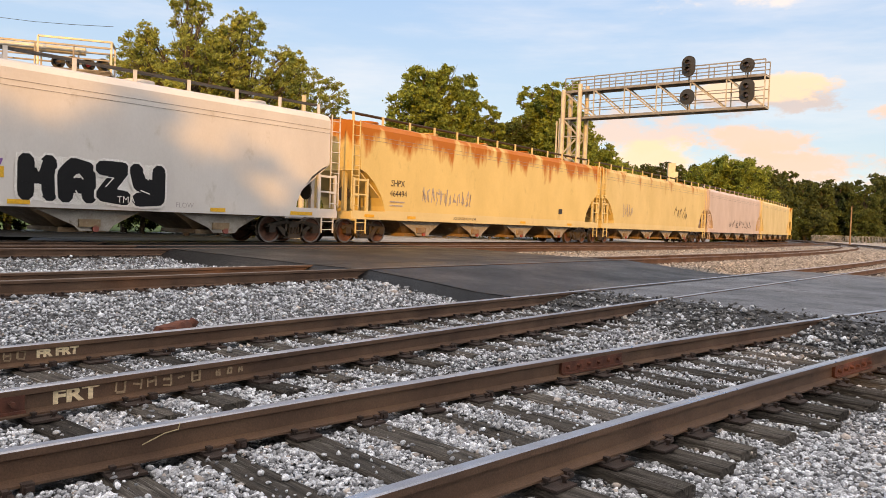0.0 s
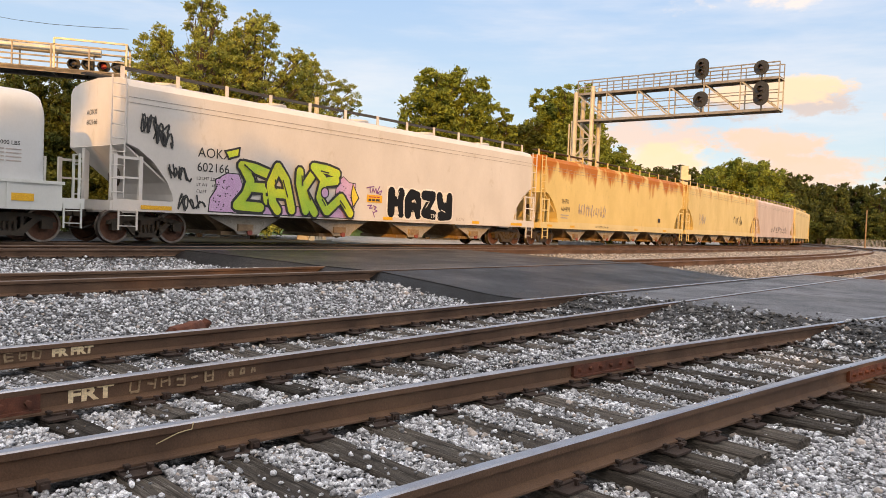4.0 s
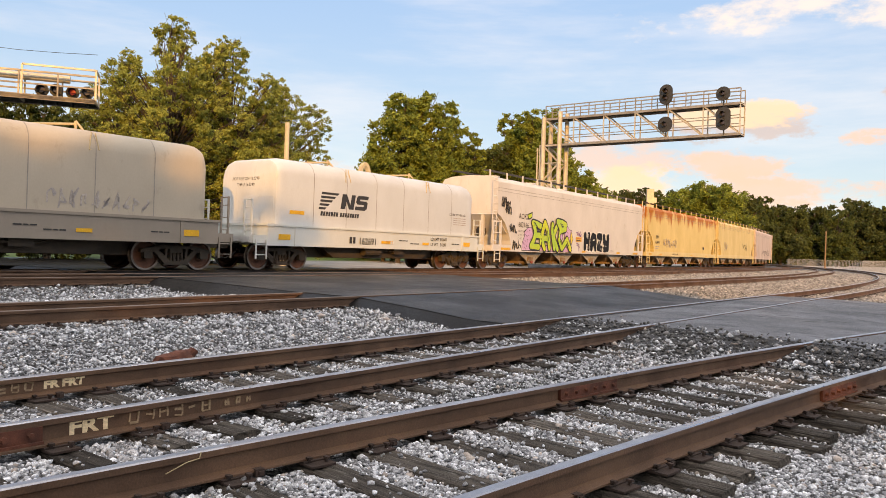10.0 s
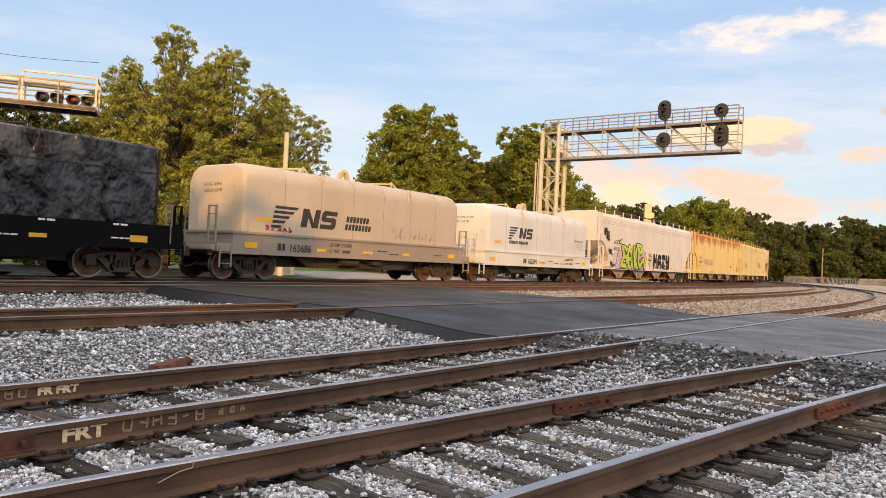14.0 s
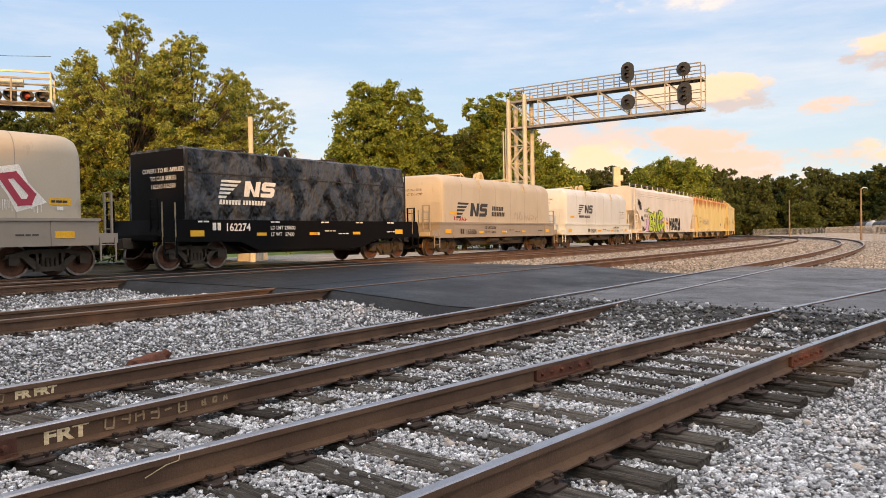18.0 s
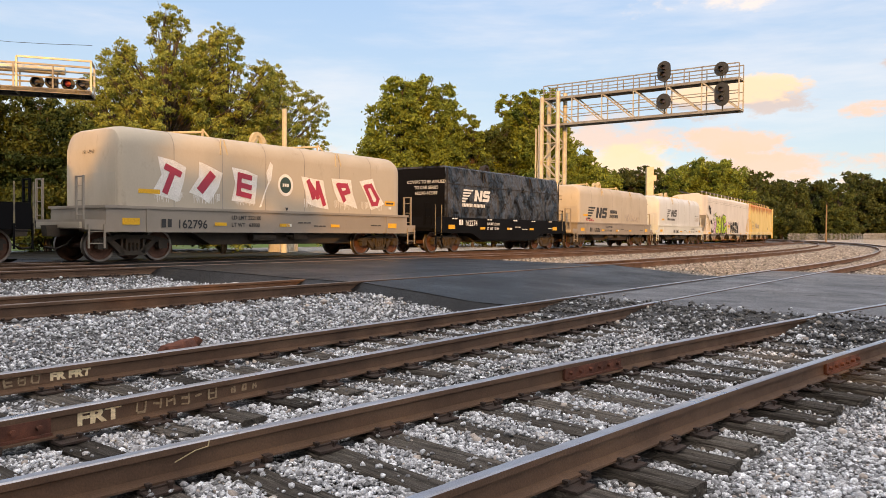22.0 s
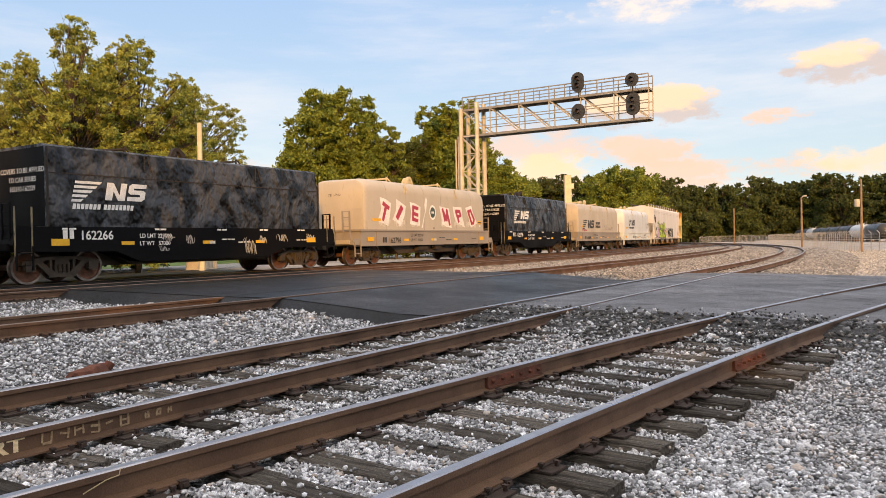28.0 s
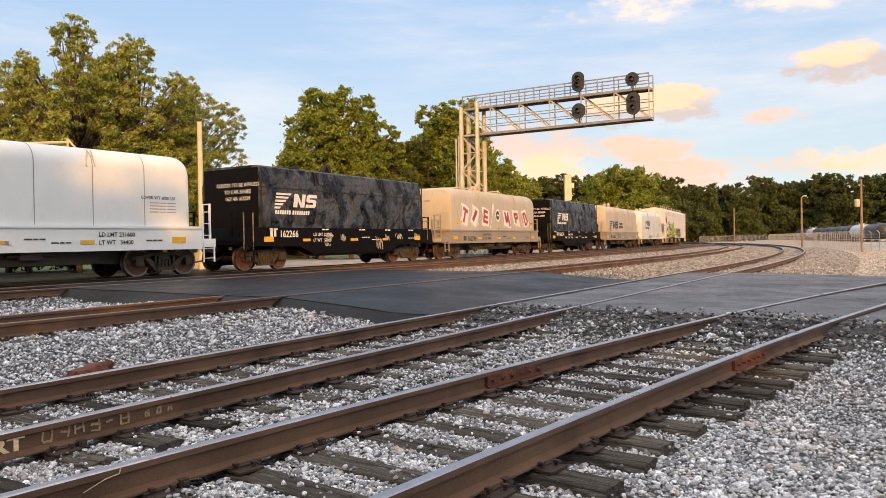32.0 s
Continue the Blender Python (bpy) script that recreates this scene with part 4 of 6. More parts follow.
def coil_marks(car, L, Hd, ink, number, x, z, pale):
    y = -1.475
    word_bars(car, x, z + 0.02, 0.23, (0.13, 0.12), ink, y, 0.25)
    flat_text(number, 0.34, ink, car, x + 0.48, z, y, "car_number", bold=0.006)
    for xx in (-Hd + 0.05, x + 1.75, -0.3, 2.0, Hd - 0.75):
        big = abs(xx) > Hd - 1
        sign(car, xx, xx + (0.5 if big else 0.42), 1.0, 1.18 if big else 1.1, y, YELLOW)
    load = {"162691": ("231800", "54200"), "163686": ("221600", "64400"), "162274": ("228600", "57400"), "162796": ("222100", "63900"), "162266": ("229000", "57000")}.get(number, ("231600", "54400"))
    lx = 2.55 if pale else x + 2.35
    flat_text("LD LMT " + load[0], 0.17, ink, car, lx, 1.2, y, bold=0.003)
    flat_text("LT WT   " + load[1], 0.17, ink, car, lx, 0.98, y, bold=0.003)
    if pale:
        flat_text("COVER WT 6000 LBS", 0.13, ink, car, Hd - 1.75, 2.3, -1.404, bold=0.002)
        for k in range(4):
            word_bars(car, Hd - 1.45, 2.18 - 0.09 * k, 0.03, (0.3, 0.22, 0.34), GREYINK, -1.404, 1.2)
    sign(car, -0.02, 0.2, 1.0, 1.09, y, WHITEINK, "placard")
    for k, xx in enumerate((1.2, 4.05, 0.5)):
        word_bars(car, xx, 1.02 + 0.05 * k, 0.035, (0.2, 0.12, 0.16), ink, y, 1.0)


def build_train():
    made = hopper_car("brown covered hopper car at the far end", (P_BROWN, P_BROWN, P_BROWN), 9.6)
    place(made, 48.9 + 4 * 20.6)
    for i, (lab, m) in enumerate((("dusty pale tan covered hopper car", P_CREAM2), ("cream covered hopper car", P_CREAM3), ("faded pink covered hopper car with scrawls", P_PINK))):
        made = hopper_car(lab, (m, m, m), 9.6)
        place(made, 48.9 + (3 - i) * 20.6)
        if i == 2:
            scrawl(made[0], -3.0, 1.35, 9, 0.7, INK, -1.58, 7)
    made = hopper_car("cream covered hopper car with rust stains and a black scrawl", (P_CREAM2, P_CREAM3, P_CREAM3), 9.6)
    place(made, 48.9)
    scrawl(made[0], 2.4, 1.7, 3.2, 0.9, INK, -1.58, 5)
    scrawl(made[0], -7.0, 1.6, 1.6, 0.8, GREYINK, -1.58, 5)
    made = hopper_car("cream covered hopper car with orange rust along the roof", (P_CREAM, P_CREAM3, P_CREAM3), 9.65)
    place(made, 28.35)
    c = made[0]
    flat_text("SHPX", 0.33, INK, c, -8.0, 2.12, -1.575)
    flat_text("464494", 0.33, INK, c, -8.05, 1.74, -1.575)
    flat_text("ACF CENTER FLOW CAR", 0.15, INK, c, -4.0, 0.98, -1.585)
    scrawl(c, -6.1, 1.5, 3.5, 0.7, GREYINK, -1.575, 12)
    word_bars(c, -8.05, 1.52, 0.05, (0.3, 0.2, 0.3), GREYINK, -1.575)
    word_bars(c, -8.05, 1.38, 0.05, (0.2, 0.3, 0.2), GREYINK, -1.575)
    sign(c, 5.2, 5.6, 1.5, 1.75, -1.576, INK, "placard")
    for x in (-9.4, -7.0, 1.4, 6.2):
        sign(c, x, x + 0.5, 0.94, 1.04, -1.585, YELLOW)
    made = hopper_car("white covered hopper car with green and black graffiti", (P_WHITE, P_WHITE, P_WHITE), 9.8)
    place(made, 7.5)
    aokx(made[0])
    cars = [("pale grey coil car with a smooth rounded hood", (P_PALE, P_PALESILL, P_PALE), "round", "162691", -9.83, 5.67, -1.93, 0.94, 1.08, -0.21),
            ("weathered tan coil car with a rounded hood", (P_TAN, P_TANSILL, P_TAN), "round", "163686", -23.9, 5.8, -3.45, 0.95, 1.086, -0.66),
            ("black coil car with a dented square hood, reflections put into its colour", (P_BLACK_SHEEN, P_BLACK, P_BLACK), "square", "162274", -37.93, 5.33, -4.9, 1.16, 1.036, 0.61),
            ("weathered tan coil car with red and white graffiti letters", (P_TAN, P_TANSILL, P_TAN), "round", "162796", -52.13, 5.75, -5.1, 0.92, 1.021, 0.67),
            ("black coil car with chalk scrawls and a dented square hood, reflections put into its colour", (P_BLACK_SHEEN, P_BLACK, P_BLACK), "square", "162266", -66.25, 5.35, -4.9, 1.16, 1.052, 0.175),
            ("pale grey coil car with a ribbed rounded hood", (P_COOL, P_COOLSILL, P_COOL), "round", "", -80.3, 5.7, -1.9, 0.94, 1.08, -0.21)]
    for lab, m, kind, num, mid, hd, nx, nz_, k, o in cars:
        X = lambda v: k * v + o
        made = coil_car(lab, m, hd, kind)
        place(made, mid)
        c, L, Hd = made
        black = kind == "square"
        ink = WHITEINK if black else INK
        y = -1.424 if black else -1.404
        coil_marks(c, L, Hd, ink, num, X(nx), nz_, m[0] in (P_PALE, P_COOL))
        if num == "162691":
            emblem(c, X(-3.2), 2.14, 1.55, ink, y)
            letter_bars(c, X(-3.25), 1.88, 0.15, (7, 8), ink, y)
        if num == "163686":
            emblem(c, X(-3.55), 1.75, 1.85, ink, y)
            letter_bars(c, X(-0.5), 2.1, 0.21, (7,), ink, y)
            letter_bars(c, X(-0.55), 1.82, 0.21, (8,), ink, y)
            scrawl(c, X(1.8), 1.58, 2.8, 0.55, GREYINK, y, 10)
            scrawl(c, X(-3.9), 1.56, 1.2, 0.2, CRIMSON, y, 5)
        if black:
            emblem(c, X(-4.5), 2.22, 1.45, ink, y)
            letter_bars(c, X(-4.6), 1.98, 0.145, (7, 8), ink, y)
            e = -Hd - 0.012
            for i, s in enumerate(("COVERS TO BE APPLIED", "TO CAR SERIES", "162140-162239" if num == "162266" else "162240-162389")):
                flat_text(s, 0.19, WHITEINK, c, e - 0.02, 2.95 - 0.24 * i, -0.35, "lettering", "CENTER", Matrix.Rotation(radians(-90), 4, "Z") @ Matrix.Rotation(radians(90), 4, "X"))
            for xx in (-5.0, -2.1, 0.3, 2.2, 4.1):
                word_bars(c, xx, 1.42, 0.05, (0.16, 0.2), ink, -1.475, 0.8)
        else:
            e = -Hd - 0.006
            turn = Matrix.Rotation(radians(-90), 4, "Z") @ Matrix.Rotation(radians(90), 4, "X")
            body = {"162691": ("FOR USE ON 162390", "THRU 162749"), "163686": ("163102-163831", "162730-162949"), "162796": ("7811-7960",)}.get(num, ())
            for i, s in enumerate(body):
                flat_text(s, 0.15, INK, c, e, 2.95 - 0.2 * i, 0.15, "lettering", "CENTER", turn)
        if num == "162266":
            for k, (x, z, w, h) in enumerate(((-1.85, 1.12, 0.5, 0.25), (-0.95, 1.05, 0.35, 0.3), (1.45, 0.72, 0.65, 0.55), (2.2, 1.05, 0.35, 0.25), (3.05, 1.1, 0.6, 0.25), (4.6, 1.15, 0.5, 0.2), (-1.95, 0.8, 0.4, 0.22))):
                tag(c, x, z, w * 0.8, h * 0.8, 20 + k, CHALKINK, -1.475, 0.009)
        if num == "162796":
            tiempo(c, y)
        if kind == "round":
            sign(c, -Hd + 0.55, -Hd + 1.2, 1.86, 1.98, y, YELLOW, "placard")


def scrawl(car, x, z, w, h, mat, y, n):
    """Loose spray strokes."""
    r = random.Random(int(abs(x * 100) + n))
    k = w / n
    for i in range(n):
        px = x + i * k
        bm = bmesh.new()
        p = [(px + r.uniform(0, k * 0.8), z + r.uniform(0, h)) for _ in range(5)]
        p.insert(0, (px, z + r.uniform(0, h * 0.3)))
        for a, b in zip(p, p[1:]):
            d = Vector((b[0] - a[0], b[1] - a[1]))
            if d.length < 0.02:
                continue
            q = Vector((-d.y, d.x)).normalized() * 0.022
            slab(bm, [(a[0] - q.x, a[1] - q.y), (b[0] - q.x, b[1] - q.y), (b[0] + q.x, b[1] + q.y), (a[0] + q.x, a[1] + q.y)], y - 0.004 - 0.0004 * i, y)
        part("spray_stroke", bm, mat, car)


LIME = material("spray_lime", (0.32, 0.55, 0.05), (0.6, 0.62, 0.04), 0.5, 0, 0.9, 0, 40)
SPRAYBLACK = material("spray_black", (0.006, 0.006, 0.007), (0.009, 0.009, 0.01), 0.55, 0, 4, 0, 40, spec=0.2)
YELLOWSPRAY = material("spray_yellow", (0.75, 0.55, 0.05), (0.7, 0.6, 0.06), 0.5, 0, 2, 0, 40)
LILAC = material("spray_lilac", (0.55, 0.33, 0.55), (0.6, 0.4, 0.6), 0.5, 0, 2, 0, 40)
CRIMSON = material("spray_crimson", (0.42, 0.03, 0.06), (0.36, 0.03, 0.06), 0.5, 0, 2, 0, 40)
SPRAYWHITE = material("spray_white", (0.78, 0.77, 0.75), (0.66, 0.64, 0.6), 0.6, 0, 3, 0, 40)


def grown(pts, d):
    """The outline pts pushed outwards by d."""
    area = sum(a[0] * b[1] - b[0] * a[1] for a, b in zip(pts, pts[1:] + pts[:1]))
    g = d if area > 0 else -d
    out = []
    for a, p, b in zip(pts[-1:] + pts[:-1], pts, pts[1:] + pts[:1]):
        u, v = Vector((p[0] - a[0], p[1] - a[1])).normalized(), Vector((b[0] - p[0], b[1] - p[1])).normalized()
        n = Vector((u.y + v.y, -u.x - v.x))
        k = g / max(n.length_squared / 2, 0.45) if n.length > 0.01 else 0
        out.append((p[0] + n.x * k, p[1] + n.y * k))
    return out


def sprayed(c, pts, fill, line, y, edge):
    """A sprayed shape on a wider outline of itself."""
    o = poly(c, grown(pts, edge), y, line, "graffiti_outline", 0.003)
    poly(c, pts, y - 0.003, fill, "graffiti_fill", 0.003)
    return o


def stroke(c, pts, w, mat, y, name="spray_stroke"):
    """One sprayed line along pts."""
    bm = bmesh.new()
    for k, (a, b) in enumerate(zip(pts, pts[1:])):
        d = Vector((b[0] - a[0], b[1] - a[1])).normalized()
        q = Vector((-d.y, d.x)) * w / 2
        e = d * w * 0.3
        slab(bm, [(a[0] - q.x - e.x, a[1] - q.y - e.y), (b[0] - q.x + e.x, b[1] - q.y + e.y), (b[0] + q.x + e.x, b[1] + q.y + e.y), (a[0] + q.x - e.x, a[1] + q.y - e.y)], y - 0.003 - 0.0004 * k, y)
    part(name, bm, mat, c)


def sprayed_letter(c, lines, w, fill, edge, y, grow=0.07, name="graffiti_letter", round_=True):
    """One letter of thick round-jointed strokes on a wider outline of itself."""
    for mat, ww, yy, nm in ((edge, w + 2 * grow, y, "graffiti_outline"), (fill, w, y - 0.008, name)):
        bm = bmesh.new()
        k = 0
        for pts in lines:
            for a, b in zip(pts, pts[1:]):
                d = Vector((b[0] - a[0], b[1] - a[1])).normalized()
                q = Vector((-d.y, d.x)) * ww / 2
                if not round_:
                    e = d * ww * 0.42
                    a, b = (a[0] - e.x, a[1] - e.y), (b[0] + e.x, b[1] + e.y)
                slab(bm, [(a[0] - q.x, a[1] - q.y), (b[0] - q.x, b[1] - q.y), (b[0] + q.x, b[1] + q.y), (a[0] + q.x, a[1] + q.y)], yy - 0.003 - 0.0004 * k, yy)
                k += 1
            for p in pts if round_ else ():
                slab(bm, [(p[0] + ww / 2 * math.cos(u * 0.785 + 0.4), p[1] + ww / 2 * math.sin(u * 0.785 + 0.4)) for u in range(8)], yy - 0.003 - 0.0004 * k, yy)
                k += 1
        part(nm, bm, mat, c)


WILD = (
    ([(-6.25, 2.33), (-5.75, 2.28), (-5.22, 2.14)], [(-6.2, 2.3), (-5.93, 1.9), (-6.08, 1.5), (-6.4, 1.16), (-5.55, 1.13)], [(-5.85, 1.72), (-5.35, 1.72), (-5.3, 1.35)]),
    ([(-4.93, 2.4), (-5.2, 1.85), (-5.1, 1.3), (-4.9, 1.06)], [(-4.93, 2.4), (-4.6, 2.0), (-4.34, 1.1)], [(-5.1, 1.6), (-4.5, 1.58)]),
    ([(-4.06, 2.33), (-4.06, 1.9), (-3.78, 1.1)], [(-3.53, 2.28), (-3.93, 1.76), (-3.4, 1.05)]),
    ([(-3.5, 2.52), (-2.9, 2.48), (-2.46, 2.38)], [(-3.45, 2.5), (-3.05, 2.12), (-3.22, 1.55), (-2.9, 1.12)], [(-2.95, 2.08), (-2.5, 2.15)], [(-2.86, 1.12), (-2.25, 1.6), (-1.8, 1.08)]),
)
BLOCK = (
    ([(0.3, 1.95), (0.3, 1.2)], [(0.82, 1.95), (0.85, 1.2)], [(0.3, 1.62), (0.84, 1.6)]),
    ([(1.22, 1.18), (1.2, 1.7), (1.4, 1.93), (1.75, 1.85), (1.8, 1.18)], [(1.25, 1.45), (1.75, 1.42)]),
    ([(2.12, 1.92), (2.65, 1.92), (2.15, 1.25), (2.72, 1.18)],),
    ([(3.02, 1.92), (3.12, 1.55), (3.62, 1.5)], [(3.66, 1.92), (3.66, 1.2), (3.1, 1.16)]),
)


def tag(c, x, z, w, h, seed, mat, y, thick=0.042):
    """A quick marker scribble of looping strokes."""
    r = random.Random(seed)
    a, b, f = r.uniform(0, 6), r.uniform(0, 6), r.uniform(3.6, 4.6)
    pts = []
    for i in range(46):
        t = i / 45
        pts.append((x + w * (t + 0.13 * math.sin(6.283 * f * t + a)), z - 0.25 * h * t + h * (0.5 + 0.42 * math.sin(6.283 * (f + 1.4) * t + b) + 0.18 * math.sin(31 * t))))
    stroke(c, pts, thick, mat, y)
    for k in range(3):
        px = x + w * r.uniform(0, 0.8)
        stroke(c, [(px, z + h * r.uniform(0.6, 1.1)), (px + 0.1 * w, z + h * r.uniform(-0.3, 0.2))], thick, mat, y - 0.026)


def aokx(c):
    y = -1.575
    move = lambda pts, d: [(p[0] + d, p[1]) for p in pts]
    flat_text("AOKX", 0.39, INK, c, -7.73, 2.46, y)
    flat_text("602166", 0.36, INK, c, -7.75, 2.06, y)
    for i, s in enumerate(("LD LMT 220300", "LT WT    65700", "CU FT     5250")):
        flat_text(s, 0.12, INK, c, -7.75, 1.82 - 0.18 * i, y)
    turn = Matrix.Rotation(radians(-90), 4, "Z") @ Matrix.Rotation(radians(90), 4, "X")
    flat_text("AOKX", 0.2, INK, c, -9.82, 3.45, 0.3, "lettering", "CENTER", turn)
    flat_text("602166", 0.2, INK, c, -9.82, 3.18, 0.3, "lettering", "CENTER", turn)
    for blob in ([(-7.33, 0.95), (-7.3, 1.3), (-7.09, 1.6), (-7.12, 1.85), (-6.75, 2.06), (-6.35, 2.06), (-6.1, 1.5), (-6.2, 0.95)], [(-2.5, 1.3), (-2.4, 2.1), (-2.12, 2.3), (-1.85, 2.12), (-1.55, 2.1), (-1.5, 1.5), (-1.7, 0.95)], [(-6.5, 0.94), (-1.6, 0.92), (-1.9, 1.3), (-4.0, 1.2), (-6.3, 1.25)]):
        sprayed(c, blob, LILAC, INK, y, 0.03)
    r = random.Random(8)
    bm = bmesh.new()
    for k in range(60):
        px, pz = (r.uniform(-7.2, -6.3), r.uniform(1.0, 1.95)) if k < 44 else (r.uniform(-2.35, -1.65), r.uniform(1.5, 2.1))
        slab(bm, [(px + 0.022 * math.cos(a), pz + 0.022 * math.sin(a)) for a in (0, 1.26, 2.51, 3.77, 5.03)], y - 0.01, y - 0.006)
    part("paint_dots", bm, INK, c)
    for i, strokes in enumerate(WILD):
        sprayed_letter(c, strokes, 0.28, LIME, INK, y - 0.008 - 0.014 * i, 0.08)
    sprayed(c, [(-6.8, 2.68), (-6.38, 2.8), (-6.4, 2.62), (-6.7, 2.52)], LIME, INK, y - 0.008, 0.06)
    sprayed(c, [(-1.66, 2.05), (-1.4, 1.63), (-1.62, 1.36), (-1.72, 1.7)], YELLOWSPRAY, INK, y - 0.01, 0.05)
    yy = y - 0.072
    sprayed(c, [(-3.0 + 0.14 * math.cos(0.63 * k), 1.72 + 0.15 * math.sin(0.63 * k)) for k in range(10)], LILAC, INK, yy, 0.05)
    for p in ([(-6.2, 2.36), (-5.8, 2.1), (-5.72, 1.9)], [(-5.9, 1.55), (-6.1, 1.3)], [(-5.05, 2.0), (-5.0, 1.72)], [(-4.75, 2.0), (-4.55, 1.5)], [(-4.0, 2.2), (-3.95, 1.9)], [(-3.75, 1.75), (-3.6, 1.45)], [(-3.2, 2.42), (-2.85, 2.38)], [(-3.1, 1.5), (-2.95, 1.3)], [(-2.3, 1.5), (-2.05, 1.25)]):
        stroke(c, p, 0.045, INK, yy)
    poly(c, [(0.08, 2.14), (0.6, 2.06), (1.1, 2.12), (2.1, 2.1), (3.0, 2.08), (3.86, 2.12), (3.9, 1.6), (3.9, 1.02), (3.2, 0.96), (1.0, 0.96), (0.1, 1.1), (0.05, 1.6)], y, SPRAYWHITE, "graffiti_outline", 0.003)
    for i, strokes in enumerate(BLOCK):
        sprayed_letter(c, strokes, 0.38, SPRAYBLACK, SPRAYWHITE, y - 0.003 - 0.014 * i, 0.06)
    for p in ([(0.48, 1.98), (0.56, 1.72), (0.64, 1.98)], [(0.5, 1.15), (0.56, 1.42), (0.66, 1.15)], [(1.4, 1.62), (1.52, 1.72), (1.62, 1.6)], [(1.45, 1.3), (1.55, 1.12)], [(2.1, 1.7), (2.4, 1.68), (2.2, 1.45)], [(3.2, 1.9), (3.35, 1.7), (3.44, 1.95)], [(3.15, 1.4), (3.4, 1.32)]):
        stroke(c, p, 0.03, SPRAYWHITE, y - 0.064)
    flat_text("TMA", 0.24, SPRAYWHITE, c, 2.5, 1.06, y - 0.068)
    flat_text("FLOW", 0.2, GREYINK, c, 4.2, 1.0, -1.58)
    sign(c, -0.95, -0.18, 1.52, 1.78, y - 0.003, YELLOW, "placard")
    word_bars(c, -0.88, 1.56, 0.08, (0.14, 0.14, 0.2), INK, y - 0.007, 0.5)
    word_bars(c, -0.88, 1.69, 0.03, (0.2, 0.16, 0.14), CRIMSON, y - 0.007, 1)
    for x, z, w, h, k in ((-9.45, 3.0, 0.75, 0.4, 1), (-9.05, 2.72, 0.5, 0.3, 2), (-8.62, 1.85, 0.62, 0.3, 3), (-8.3, 1.0, 0.75, 0.38, 4)):
        tag(c, x, z, w, h, k, INK, y - 0.002)
    for pts in ([(-1.35, 2.02), (-1.0, 2.08)], [(-1.2, 2.06), (-1.18, 1.85)], [(-1.1, 1.85), (-1.05, 2.02), (-0.98, 1.88), (-0.9, 2.02), (-0.86, 1.86), (-0.7, 2.1)], [(-0.85, 1.85), (-0.6, 1.95), (-0.65, 1.82), (-0.85, 1.85)], [(-1.3, 1.4), (-1.1, 1.42), (-1.2, 1.3), (-1.05, 1.32)], [(-1.0, 1.4), (-0.85, 1.35), (-0.95, 1.28), (-0.8, 1.22), (-1.0, 1.15)], [(-1.02, 1.2), (-0.92, 1.0)]):
        stroke(c, move(pts, 0.38), 0.035, PURPLE, y - 0.002)
    for x in (-9.4, -0.1, 5.3, 8.2):
        sign(c, x, x + 0.9 if abs(x) > 7 else x + 0.5, 0.92, 1.03, -1.585, YELLOW)


PURPLE = material("spray_purple", (0.2, 0.06, 0.28), (0.16, 0.05, 0.24), 0.5, 0, 2, 0, 40)


